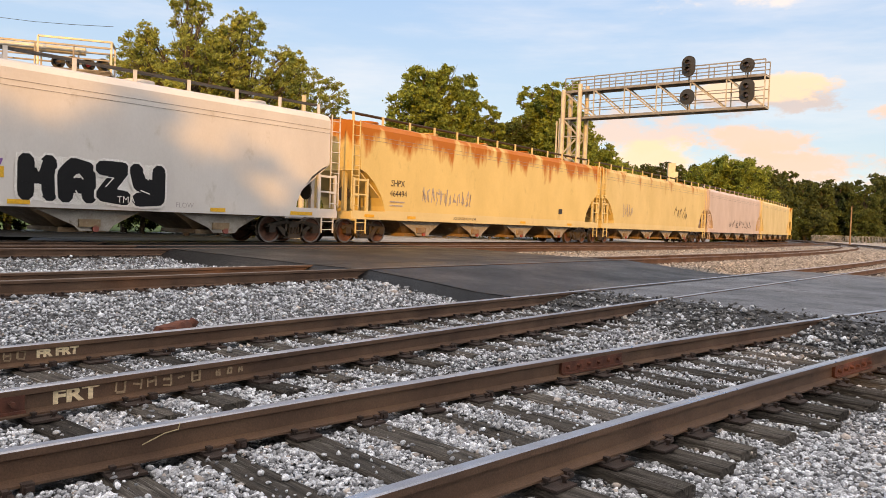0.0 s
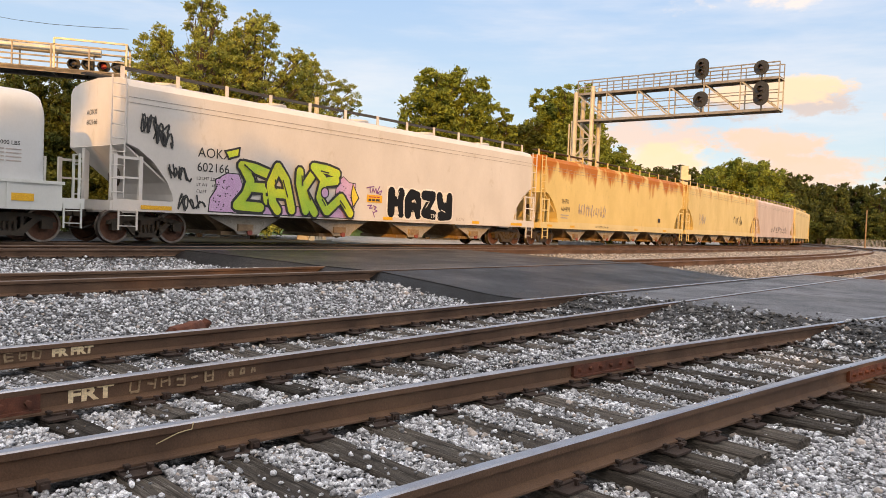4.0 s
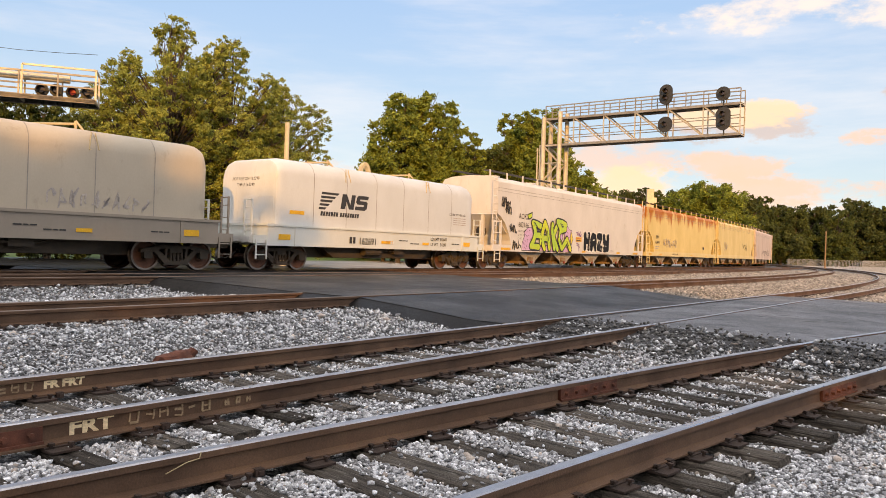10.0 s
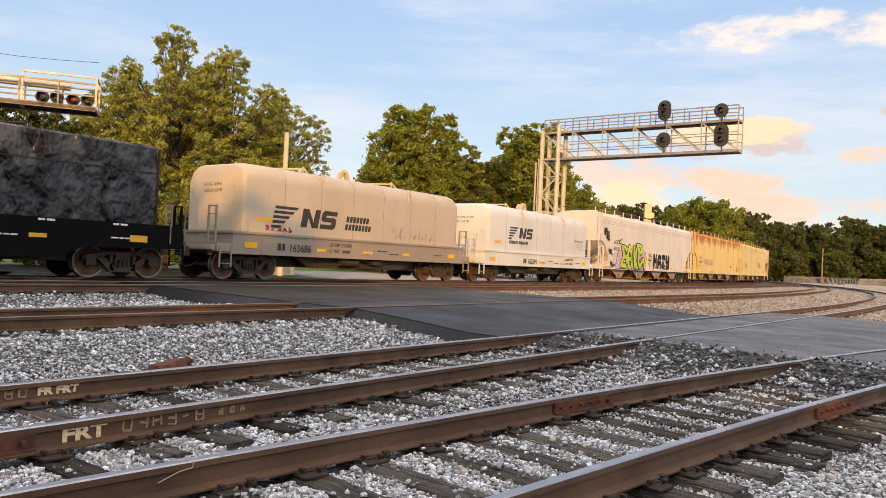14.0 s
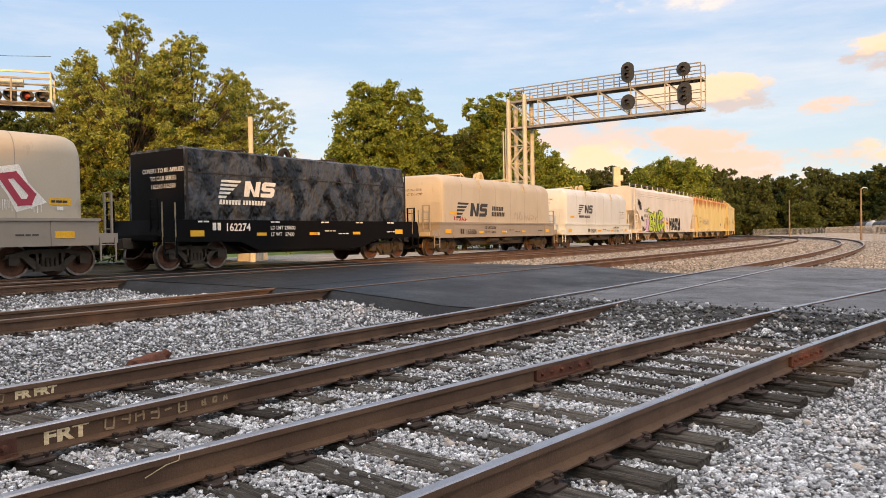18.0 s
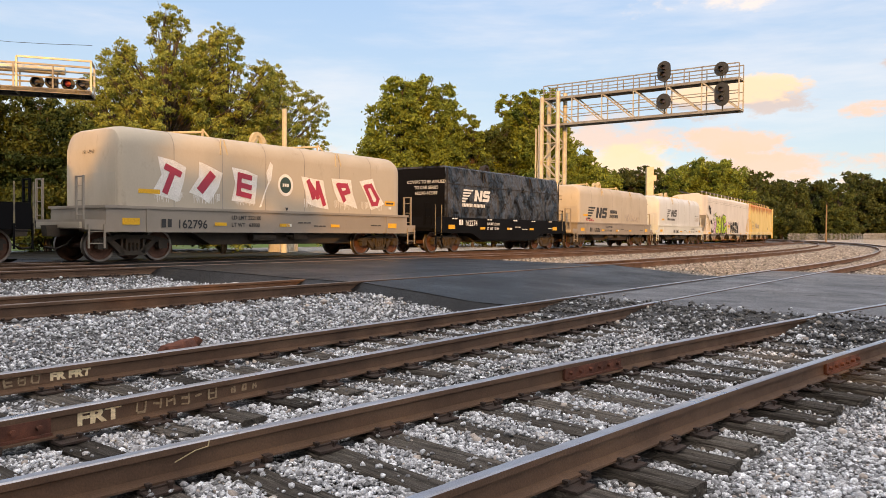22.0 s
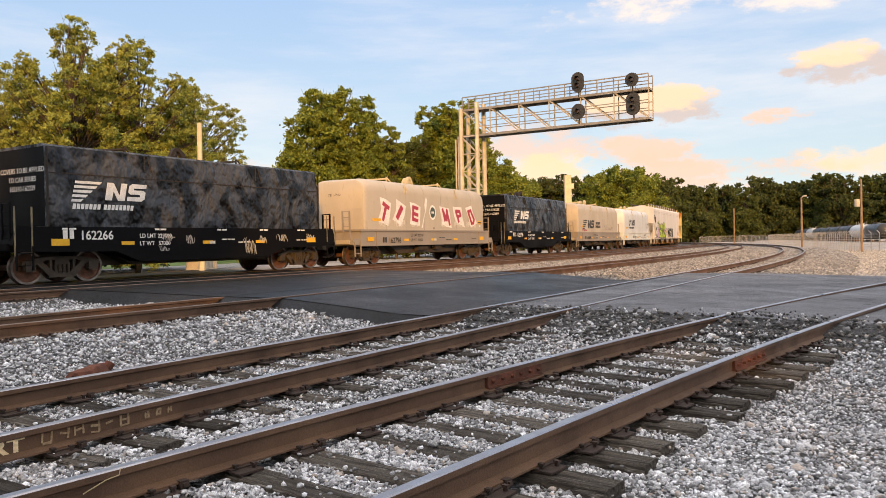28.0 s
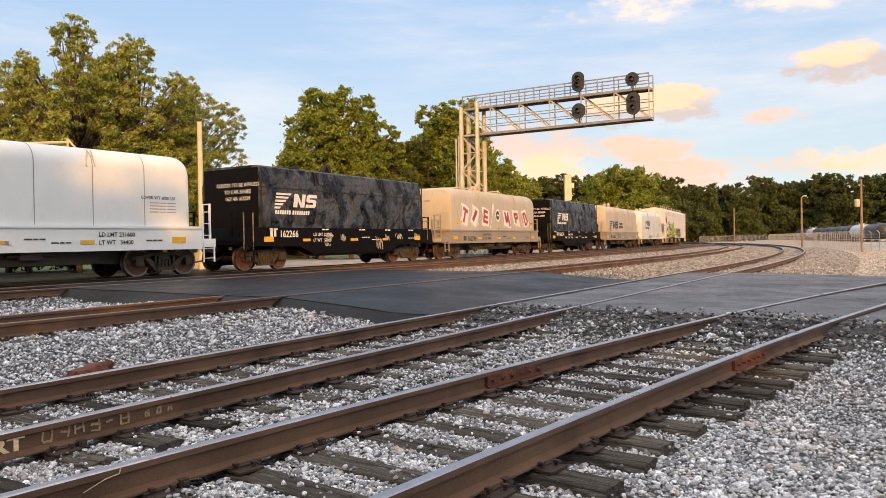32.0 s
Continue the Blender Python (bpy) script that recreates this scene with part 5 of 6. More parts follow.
def tiempo(c, y):
    letters = (
        ([(-4.62, 2.9), (-4.1, 2.82), (-3.72, 2.66), (-3.8, 2.2), (-4.0, 1.66), (-4.35, 1.78), (-4.82, 1.86), (-4.5, 2.4)], [[(-4.34, 2.62), (-3.95, 2.46)], [(-4.14, 2.52), (-4.38, 1.95)]], 0.18),
        ([(-3.28, 2.86), (-2.85, 2.72), (-2.46, 2.57), (-2.6, 2.15), (-2.95, 1.65), (-3.2, 1.82), (-3.62, 1.95), (-3.3, 2.4)], [[(-2.88, 2.46), (-3.2, 2.08)]], 0.26),
        ([(-2.13, 2.78), (-1.6, 2.72), (-1.15, 2.59), (-1.2, 2.1), (-1.26, 1.68), (-1.7, 1.74), (-2.14, 1.77), (-2.0, 2.3)], [[(-1.44, 2.5), (-1.84, 2.56), (-1.86, 2.27), (-1.45, 2.2)], [(-1.86, 2.27), (-1.89, 2.0), (-1.46, 1.93)]], 0.16),
        ([(0.68, 2.68), (1.69, 2.6), (1.8, 2.1), (1.95, 1.62), (1.4, 1.68), (0.95, 1.8), (0.85, 2.2)], [[(1.22, 2.0), (1.0, 2.52), (1.42, 2.02), (1.42, 2.5), (1.72, 1.8)]], 0.16),
        ([(2.07, 2.7), (3.05, 2.7), (3.15, 2.2), (3.4, 1.68), (2.9, 1.8), (2.42, 1.92), (2.2, 2.3)], [[(2.7, 1.98), (2.4, 2.48), (2.82, 2.48), (2.92, 2.28), (2.62, 2.2)]], 0.17),
        ([(3.49, 2.68), (4.2, 2.82), (4.4, 2.4), (4.85, 1.9), (4.45, 1.75), (4.12, 1.65), (3.9, 2.1)], [[(3.8, 2.5), (4.1, 2.55), (4.5, 2.08), (4.42, 1.9), (4.2, 1.88), (3.8, 2.5)]], 0.16),
    )
    r = random.Random(3)
    for patch, strokes, w in letters:
        poly(c, patch, y, SPRAYWHITE, "graffiti_patch", 0.003, "white sprayed patch")
        x0, x1 = min(p[0] for p in patch), max(p[0] for p in patch)
        bm = bmesh.new()
        for k in range(26):
            x = x0 + 0.1 + (x1 - x0 - 0.2) * (k + r.random()) / 26
            box(bm, x, x + 0.014, y - 0.002, y, 1.66 + r.uniform(-0.03, 0.14), 1.95)
        part("paint_drip", bm, SPRAYWHITE, c)
        sprayed_letter(c, strokes, w, CRIMSON, SPRAYWHITE, y - 0.003, 0.02, round_=False)
    poly(c, [(-1.08, 1.6), (-1.0, 1.6), (-0.78, 2.2), (-0.6, 2.5), (-0.53, 2.95), (-0.64, 3.05), (-0.8, 2.7), (-0.73, 2.4)], y, SPRAYWHITE, "graffiti_patch", 0.003)
    for r, m, d in ((0.36, SPRAYWHITE, 0.004), (0.26, DKGREEN, 0.007)):
        poly(c, [(0.0 + r * 0.9 * math.cos(k * 0.3142), 2.35 + r * math.sin(k * 0.3142)) for k in range(20)], y, m, "round_emblem", d)
    word_bars(c, -0.13, 2.3, 0.1, (0.07, 0.07, 0.08), WHITEINK, y - 0.007, 0.2)
    sign(c, 4.9, 5.46, 1.84, 2.02, y - 0.003, YELLOW, "placard")
    word_bars(c, 4.96, 1.9, 0.06, (0.1, 0.16, 0.12), INK, y - 0.008, 0.2)
    sign(c, 5.1, 5.26, 1.71, 1.8, y - 0.003, WHITEINK, "placard")
    poly(c, [(-0.07, 1.62), (0.07, 1.62), (0.0, 1.5)], y - 0.06, INK, "arrow_mark")


DKGREEN = material("emblem_green", (0.03, 0.06, 0.05), (0.02, 0.05, 0.04), 0.5, 0, 3, 0, 40)
build_train()


LANE_S = np.arange(-100, 300, 0.5)
LANE = np.array([tuple(main_on(s, MAIN))[:2] for s in LANE_S])
LANE_RUN = np.concatenate([[0], np.cumsum(np.hypot(*np.diff(LANE, axis=0).T))])
LANE_RUN -= np.interp(20, LANE_S, LANE_RUN) - 20


def rail_at(d):
    """The middle of the train's track, d metres along it."""
    return Vector((float(np.interp(d, LANE_RUN, LANE[:, 0])), float(np.interp(d, LANE_RUN, LANE[:, 1])), 0))


def motions():
    ts = [i * 1.0 for i in range(33)]
    for car, mid, half in TRAIN:
        rows = []
        for t in ts:
            s = mid + run_at(t)
            a, b = rail_at(s - half), rail_at(s + half)
            c = (a + b) / 2
            rows.append((t, pose(c.x, c.y, TRAIN_Z, 0, 0, math.degrees(math.atan2(b.y - a.y, b.x - a.x)))))
        walk(car, rows)
    tw = [i * 0.2 for i in range(161)]
    for w in WHEELS:
        x = w.matrix_basis.translation.x
        walk(w, [(t, pose(x, 0, 0.44, 0, math.degrees(run_at(t) / 0.44), 0)) for t in tw])


# ---- ballast stones ----
U0 = Vector((math.sin(AXIS - math.atan(SKEW)), math.cos(AXIS - math.atan(SKEW))))
N0 = Vector((-U0.y, U0.x))
P0 = Vector((-math.cos(AXIS), math.sin(AXIS))) * 4.85


def sm(x, y):
    dx, dy = x - P0.x, y - P0.y
    return dx * U0.x + dy * U0.y, dx * N0.x + dy * N0.y


def icosahedron():
    f = (1 + 5 ** 0.5) / 2
    v = np.array([(-1, f, 0), (1, f, 0), (-1, -f, 0), (1, -f, 0), (0, -1, f), (0, 1, f), (0, -1, -f), (0, 1, -f), (f, 0, -1), (f, 0, 1), (-f, 0, -1), (-f, 0, 1)], float)
    t = np.array([(0, 11, 5), (0, 5, 1), (0, 1, 7), (0, 7, 10), (0, 10, 11), (1, 5, 9), (5, 11, 4), (11, 10, 2), (10, 7, 6), (7, 1, 8), (3, 9, 4), (3, 4, 2), (3, 2, 6), (3, 6, 8), (3, 8, 9), (4, 9, 5), (2, 4, 11), (6, 2, 10), (8, 6, 7), (9, 8, 1)])
    return v / np.linalg.norm(v[0]), t


def raw_mesh(name, verts, tris, mats, index=None):
    me = bpy.data.meshes.new(name)
    n, k = len(tris), tris.shape[1]
    me.vertices.add(len(verts))
    me.vertices.foreach_set("co", verts.astype(np.float32).ravel())
    me.loops.add(n * k)
    me.loops.foreach_set("vertex_index", tris.astype(np.int32).ravel())
    me.polygons.add(n)
    me.polygons.foreach_set("loop_start", np.arange(0, n * k, k, dtype=np.int32))
    for m in mats:
        me.materials.append(m)
    if index is not None:
        me.polygons.foreach_set("material_index", index.astype(np.int32))
    me.update(calc_edges=True)
    me.validate()
    return me


def octahedron():
    v = np.array([(1, 0, 0), (-1, 0, 0), (0, 1, 0), (0, -1, 0), (0, 0, 1), (0, 0, -1)], float)
    return v, np.array([(0, 2, 4), (2, 1, 4), (1, 3, 4), (3, 0, 4), (2, 0, 5), (1, 2, 5), (3, 1, 5), (0, 3, 5)])


def stones(name, xyz, size, dark, label, seed, coarse=False, main=None):
    """Angular stones, one mesh: dark is a mask of stones soiled by asphalt."""
    r = np.random.default_rng(seed)
    v, t = octahedron() if coarse else icosahedron()
    q = len(v)
    n = len(xyz)
    sc = np.stack([size * r.uniform(0.7, 1.35, n), size * r.uniform(0.7, 1.2, n), size * r.uniform(0.5, 0.95, n)], 1)
    vv = v[None] * r.uniform(0.62, 1.25, (n, q, 1)) * sc[:, None]
    a, b = r.uniform(0, 6.283, n), r.normal(0, 0.45, n)
    ca, sa, cb, sb = np.cos(a), np.sin(a), np.cos(b), np.sin(b)
    x, y, z = vv[..., 0], vv[..., 1], vv[..., 2]
    y, z = cb[:, None] * y - sb[:, None] * z, sb[:, None] * y + cb[:, None] * z
    x, y = ca[:, None] * x - sa[:, None] * y, sa[:, None] * x + ca[:, None] * y
    vv = np.stack([x, y, z], 2) + xyz[:, None]
    tt = (t[None] + q * np.arange(n)[:, None, None]).reshape(-1, 3)
    idx = np.repeat(np.where(dark, 2, (r.uniform(0, 1, n) < 0.05).astype(int)), len(t))
    me = raw_mesh(name, vv.reshape(-1, 3), tt, [main or STONE, STONE_WARM, FINESTONE], idx)
    return tagged(new(name, me), label, "ballast", kind="stuff")


BANKSTONE = material("ballast_stone_dusty", (0.33, 0.315, 0.3), (0.15, 0.142, 0.135), 0.85, 0, 6, 0.8, 40, (0.26, 0.18, 0.13), (0.62, 0.72), rnd=0.55, spec=0.25)
YARDSTONE = material("pale_yard_gravel", (0.56, 0.53, 0.49), (0.36, 0.34, 0.31), 0.9, 0, 5, 0.5, 60, rnd=0.6, spec=0.25)
STONE_WARM = material("ballast_stone_warm", (0.42, 0.37, 0.34), (0.4, 0.36, 0.33), 0.85, 0, 6, 0.5, 90, rnd=0.35, spec=0.3)
FINESTONE = material("asphalt_soiled_stone", (0.07, 0.07, 0.07), (0.14, 0.14, 0.14), 0.85, 0, 6, 0.5, 90, rnd=0.6, spec=0.3)


def bed_height(m):
    return np.interp(m, [r[0] for r in BED], [r[1] for r in BED])


def near_stones():
    r = np.random.default_rng(11)
    pts = []
    d = 2.0
    while d < 24:
        step = max(0.021, 0.0042 * d)
        n = int(1.45 * d / step)
        a = np.radians(-41) + np.arange(n) * step / d + r.uniform(-0.4, 0.4, n) * step / d
        rr = d + r.uniform(-0.5, 0.5, n) * step
        pts.append(np.stack([0.25 + rr * np.sin(a), 0.45 + rr * np.cos(a), np.full(n, d)], 1))
        d += step * 0.95
    # the same ballast, coarser, on all other sides
    gx, gy = (v.ravel() for v in np.meshgrid(np.arange(-5.5, 5.5, 0.046), np.arange(-5.5, 5.5, 0.046)))
    gx, gy = gx + r.uniform(-0.02, 0.02, len(gx)), gy + r.uniform(-0.02, 0.02, len(gy))
    gd, ga = np.hypot(gx, gy), np.degrees(np.arctan2(gx, gy))
    rest = (gd < 5.5) & ((gd < 1.98) | (ga < -41) | (ga > 42))
    pts.append(np.stack([0.25 + gx, 0.45 + gy, np.full(len(gx), 6.0)], 1)[rest])
    p = np.concatenate(pts)
    s, m = sm(p[:, 0], p[:, 1])
    keep = (m < 11.4) & (s < 22)
    # the road, with a ragged edge
    rag = r.normal(0, 0.12, len(p))
    edge = np.where(m > 1.9, ROAD_A - 0.05, ROAD_A + 2.5)
    edge = np.where((m > 1.9) & (m < 3.8), ROAD_A + 0.75 - 0.8 * (m - 1.9) / 1.9, edge)
    keep &= (s < edge + rag)
    thin = np.clip((s - ROAD_A - 0.7) / 1.6, 0, 0.93)
    keep &= ~((m < 1.9) & (r.uniform(0, 1, len(p)) < thin))
    keep &= ~((m > 4.8) & (m < 6.75) & (s > ROAD_A - 0.1))
    # rails stand clear
    for c in (0, GAUGE, NEARMAIN, NEARMAIN + GAUGE):
        keep &= np.abs(m - c) > 0.085
    u, v = (math.sin(AXIS), math.cos(AXIS)), (-math.cos(AXIS), math.sin(AXIS))
    s4 = p[:, 0] * u[0] + p[:, 1] * u[1]
    n4 = p[:, 0] * v[0] + p[:, 1] * v[1]
    m4 = (n4 - (3.20 - 0.0202 * s4 - 0.0037 * s4 * s4)) * np.cos(np.arctan(0.0202 + 0.0074 * s4))
    keep &= np.abs(np.abs(m4) - GAUGE / 2) > 0.085
    low = np.zeros(len(p))
    for x, y, h in TIE_SPOTS:
        dx, dy = p[:, 0] - x, p[:, 1] - y
        al = dx * math.sin(h) + dy * math.cos(h)
        ac = -dx * math.cos(h) + dy * math.sin(h)
        on_tie = (np.abs(al) < 0.118) & (np.abs(ac) < 1.29)
        keep &= ~(on_tie & (r.uniform(0, 1, len(p)) > 0.05))
        low = np.where(on_tie, 0.03, low)
    low = low + np.where(np.abs(m4) < 0.66, 0.03, 0)
    p, s, m, low = p[keep], s[keep], m[keep], low[keep]
    d = p[:, 2]
    size = np.clip(r.lognormal(math.log(0.0138), 0.38, len(p)), 0.008, 0.045) * np.clip(d / 6.5, 1, 1.9)
    patch = np.array([noise.noise(Vector((x * 0.9, y * 0.9, 0))) for x, y in p[:, :2]])
    ramp = np.clip((s - ROAD_A + 0.4) / 2.12, 0, 1)
    top = np.interp(m, [q[0] for q in OLD_TOP], [q[1] for q in OLD_TOP])
    lift = np.where(m < 1.72, ramp * (top - bed_height(m)), 0)
    z = bed_height(m) + lift + 0.016 * patch + r.uniform(-0.012, 0.016, len(p)) * np.clip(d / 6, 1, 2.2) + low
    dark = (r.uniform(0, 1, len(p)) < np.clip((s + 1.2 * patch - np.where(m > 1.9, 9.9, 9.9)) / 1.3, 0, 0.74)) & (m < 3.6)
    xyz, near = np.stack([p[:, 0], p[:, 1], z], 1), d < 6.5
    stones("ballast_near", xyz[near], size[near], dark[near], "loose grey and white crushed stone ballast", 3)
    stones("ballast_middle", xyz[~near], size[~near], dark[~near], "crushed grey stone ballast between the tracks", 4, True)


def bank_stones(name, s0, s1, m0, m1, step, seed, lo=0.42, hi=0.72, main=None):
    r = np.random.default_rng(seed)
    ns, nm = int((s1 - s0) / step), int((m1 - m0) / step)
    S, M = np.meshgrid(np.linspace(s0, s1, ns), np.linspace(m0, m1, nm))
    S = S.ravel() + r.uniform(-0.5, 0.5, S.size) * step
    M = M.ravel() + r.uniform(-0.5, 0.5, M.size) * step
    keep = np.ones(len(S), bool)
    for c in (0, GAUGE, NEARMAIN, NEARMAIN + GAUGE, 11.8, 11.8 + GAUGE):
        keep &= np.abs(M - c) > 0.1
    S, M = S[keep], M[keep]
    X, Y, H = (np.interp(S, LINE_S, LINE[:, i]) for i in range(3))
    xyz = np.stack([X - np.cos(H) * M, Y + np.sin(H) * M, bed_height(M) + r.uniform(-0.01, 0.03, len(S))], 1)
    size = r.uniform(lo, hi, len(S)) * step
    stones(name, xyz, size, np.zeros(len(S), bool), "dusty crushed stone ballast along the tracks", seed, True, main or BANKSTONE)


near_stones()
bank_stones("ballast_bank", ROAD_B + 0.2, 44, 1.8, 5.0, 0.085, 21)
bank_stones("ballast_between", ROAD_B + 0.2, 52, 6.8, 11.6, 0.09, 22)
bank_stones("ballast_siding_far", ROAD_B + 4.6, 50, -3.0, 1.5, 0.11, 23)
bank_stones("ballast_siding_curve", 50, 95, -3.0, 1.5, 0.16, 27)
bank_stones("ballast_curve", 44, 95, 1.8, 11.6, 0.2, 25, 0.3, 0.55)
bank_stones("yard_gravel", ROAD_B + 5, 80, -24, -2.0, 0.18, 26, 0.1, 0.24, YARDSTONE)

# painted marks on the siding's rails
CHALK = material("rail_paint_mark", (0.85, 0.7, 0.46), (0.62, 0.48, 0.3), 0.8, 0, 12, 0.1, 60)
FADED = material("rail_paint_faded", (0.4, 0.3, 0.19), (0.17, 0.11, 0.07), 0.85, 0, 22, 0.1, 60)


def rail_mark(body, s, m, z, size, mat, width=1.0):
    p = on(s, m, z)
    flat_text(body, size, mat, siding, 0, 0, 0, "paint_mark", turn=pose(p.x, p.y, p.z, 90, 0, 90 - math.degrees(heading(s))), bold=0.005, width=width)


MARK = -0.016
rail_mark("FRT", 2.58, MARK, 0.03, 0.122, CHALK, 1.45)
rail_mark("FR FRT", 3.12, GAUGE + MARK, 0.046, 0.085, CHALK, 1.3)
def faded_mark(base, m, z, h, seed):
    """What is left of a painted figure: broken strokes."""
    r = random.Random(seed)
    p = on(base, m - 0.002, z)
    bm = bmesh.new()
    w = h * 0.72
    for k, (x0, z0, x1, z1) in enumerate(((0, 0, 0, 1), (1, 0, 1, 1), (0, 1, 1, 1), (0, 0.5, 1, 0.5), (0, 0, 1, 0))):
        if r.random() < 0.3:
            continue
        a, b = r.uniform(0, 0.2), r.uniform(0.75, 1.0)
        dx, dz = (x1 - x0) * w, (z1 - z0) * h
        q = r.uniform(0.005, 0.009)
        m4 = pose(-w / 2 + x0 * w + a * dx, 0, z0 * h + a * dz, 0, r.uniform(-9, 9), 0)
        box(bm, -q, dx * (b - a) + q, -0.002 - 0.0003 * k, 0.002, -q, dz * (b - a) + q, m4)
    part("paint_mark", bm, FADED, siding, at=pose(p.x, p.y, p.z, 0, r.uniform(-8, 8), 90 - math.degrees(heading(base))))


for k in range(6):
    faded_mark(3.02 + 0.115 * k, MARK, 0.035, 0.085, k)
for k in range(3):
    faded_mark(3.78 + 0.1 * k, MARK, 0.05, 0.04, 40 + k)
for k in range(5):
    faded_mark(2.6 + 0.1 * k, GAUGE + MARK, 0.045, 0.07, 20 + k)

# rusty lump of broken casting by the siding
bm = bmesh.new()
bmesh.ops.create_icosphere(bm, subdivisions=2, radius=1)
for v in bm.verts:
    k = 1 + 0.35 * noise.noise(v.co * 1.7)
    v.co = Vector((v.co.x * 0.24 * k, v.co.y * 0.13 * k, max(v.co.z, -0.4) * 0.1 * k))
rod(bm, (0.15, 0.0, 0.0), (0.22, 0.0, 0.09), 0.05, 10)
p = on(4.92, 2.4, 0.0)
tagged(part("scrap_casting", bm, RUST, None, at=pose(p.x, p.y, p.z, 0, 0, 50)), "rust-red broken iron casting lying in the ballast", "scrap")

# dry straw stuck on the near rail
bm = bmesh.new()
q = [(-0.16, 0, -0.03), (-0.04, -0.004, 0.01), (0.04, 0, 0.016), (0.05, 0.002, 0.05)]
for a, b in zip(q, q[1:]):
    rod(bm, a, b, 0.003, 4)
p = stub(2.72, GAUGE / 2 - 0.05, 0.067)
tagged(part("straw", bm, material("dry_straw", (0.5, 0.4, 0.24), None, 0.9), None, at=pose(p.x, p.y, p.z, 0, 0, 50)), "dry straw stalk caught on the rail", "straw")


# ---- signal gantries ----
STEELRAIL = material("gantry_steel", (0.3, 0.28, 0.25), (0.22, 0.2, 0.18), 0.55, 0.3, 2, 0.1, 60)


def gantry(root, tip, z0, z1, label, width=1.0, mast=True, panels=6):
    root, tip = Vector(root), Vector(tip)
    d = tip - root
    L = d.length
    g = thing("signal_gantry", label, "signal gantry", at=pose(root.x, root.y, 0, 0, 0, math.degrees(math.atan2(d.y, d.x))))
    h = z1 - z0

    def bar(name, a, b, r, sq=True, mat=GALV):
        bm = bmesh.new()
        rod(bm, a, b, r, 4 if sq else 8)
        part(name, bm, mat, g)

    for y in (-width / 2, width / 2):
        bar("bottom_chord", (0, y, z0), (L, y, z0), 0.11, True, STEELRAIL)
        bar("top_chord", (0, y, z1), (L, y, z1), 0.11, True, STEELRAIL)
        bar("handrail", (0, y, z1 + 0.98), (L, y, z1 + 0.98), 0.05, True, STEELRAIL)
        bar("mid_rail", (0, y, z1 + 0.5), (L, y, z1 + 0.5), 0.04, True, STEELRAIL)
        bar("inner_rail", (1.6, y, z0 + h * 0.62), (L, y, z0 + h * 0.62), 0.035, True, STEELRAIL)
        bar("inner_rail", (1.6, y, z0 + h * 0.34), (L, y, z0 + h * 0.34), 0.035, True, STEELRAIL)
        for i in range(panels + 1):
            x = L * i / panels
            bar("upright", (x, y, z0), (x, y, z1), 0.05)
            if i < panels:
                bar("diagonal", (x, y, z1), (x + L / panels, y, z0), 0.06)
        k = panels * 2
        for i in range(k + 1):
            x = L * i / k
            bar("rail_post", (x, y, z1), (x, y, z1 + 0.98), 0.04, True, STEELRAIL)
    for z in (z0, z1):
        bm = bmesh.new()
        box(bm, 0, L, -width / 2, width / 2, z + 0.06, z + 0.1)
        part("walkway", bm, WALK, g, "dark grated walkway")
        for i in range(panels + 1):
            x = L * i / panels
            bar("cross_brace", (x, -width / 2, z), (x, width / 2, z), 0.05)
    if mast:
        for x, y, r, zt in ((-0.1, -0.55, 0.17, z1 + 0.15), (-0.1, 0.55, 0.17, z1 + 0.1), (1.25, -0.55, 0.17, z1 + 0.5), (1.25, 0.55, 0.17, z1 + 0.5)):
            bar("mast_leg", (x, y, -0.1), (x, y, zt), r, False)
        n = 7
        for i in range(n):
            za, zb = z0 * i / n, z0 * (i + 1) / n
            for y in (-0.55, 0.55):
                a, b = ((-0.1, y, za), (1.25, y, zb)) if i % 2 else ((1.25, y, za), (-0.1, y, zb))
                bar("mast_brace", a, b, 0.07)
                bar("mast_tie", (-0.1, y, zb), (1.25, y, zb), 0.05)
        for x in (-0.5, -0.72):
            bar("conduit", (x, -0.3, 0), (x, -0.3, z0 + 0.6 + x), 0.06, False)
        bm = bmesh.new()
        box(bm, -0.8, 1.9, -1.0, 1.0, -0.1, 0.35)
        part("footing", bm, OLDASPH, g, "concrete footing")
    return g, L


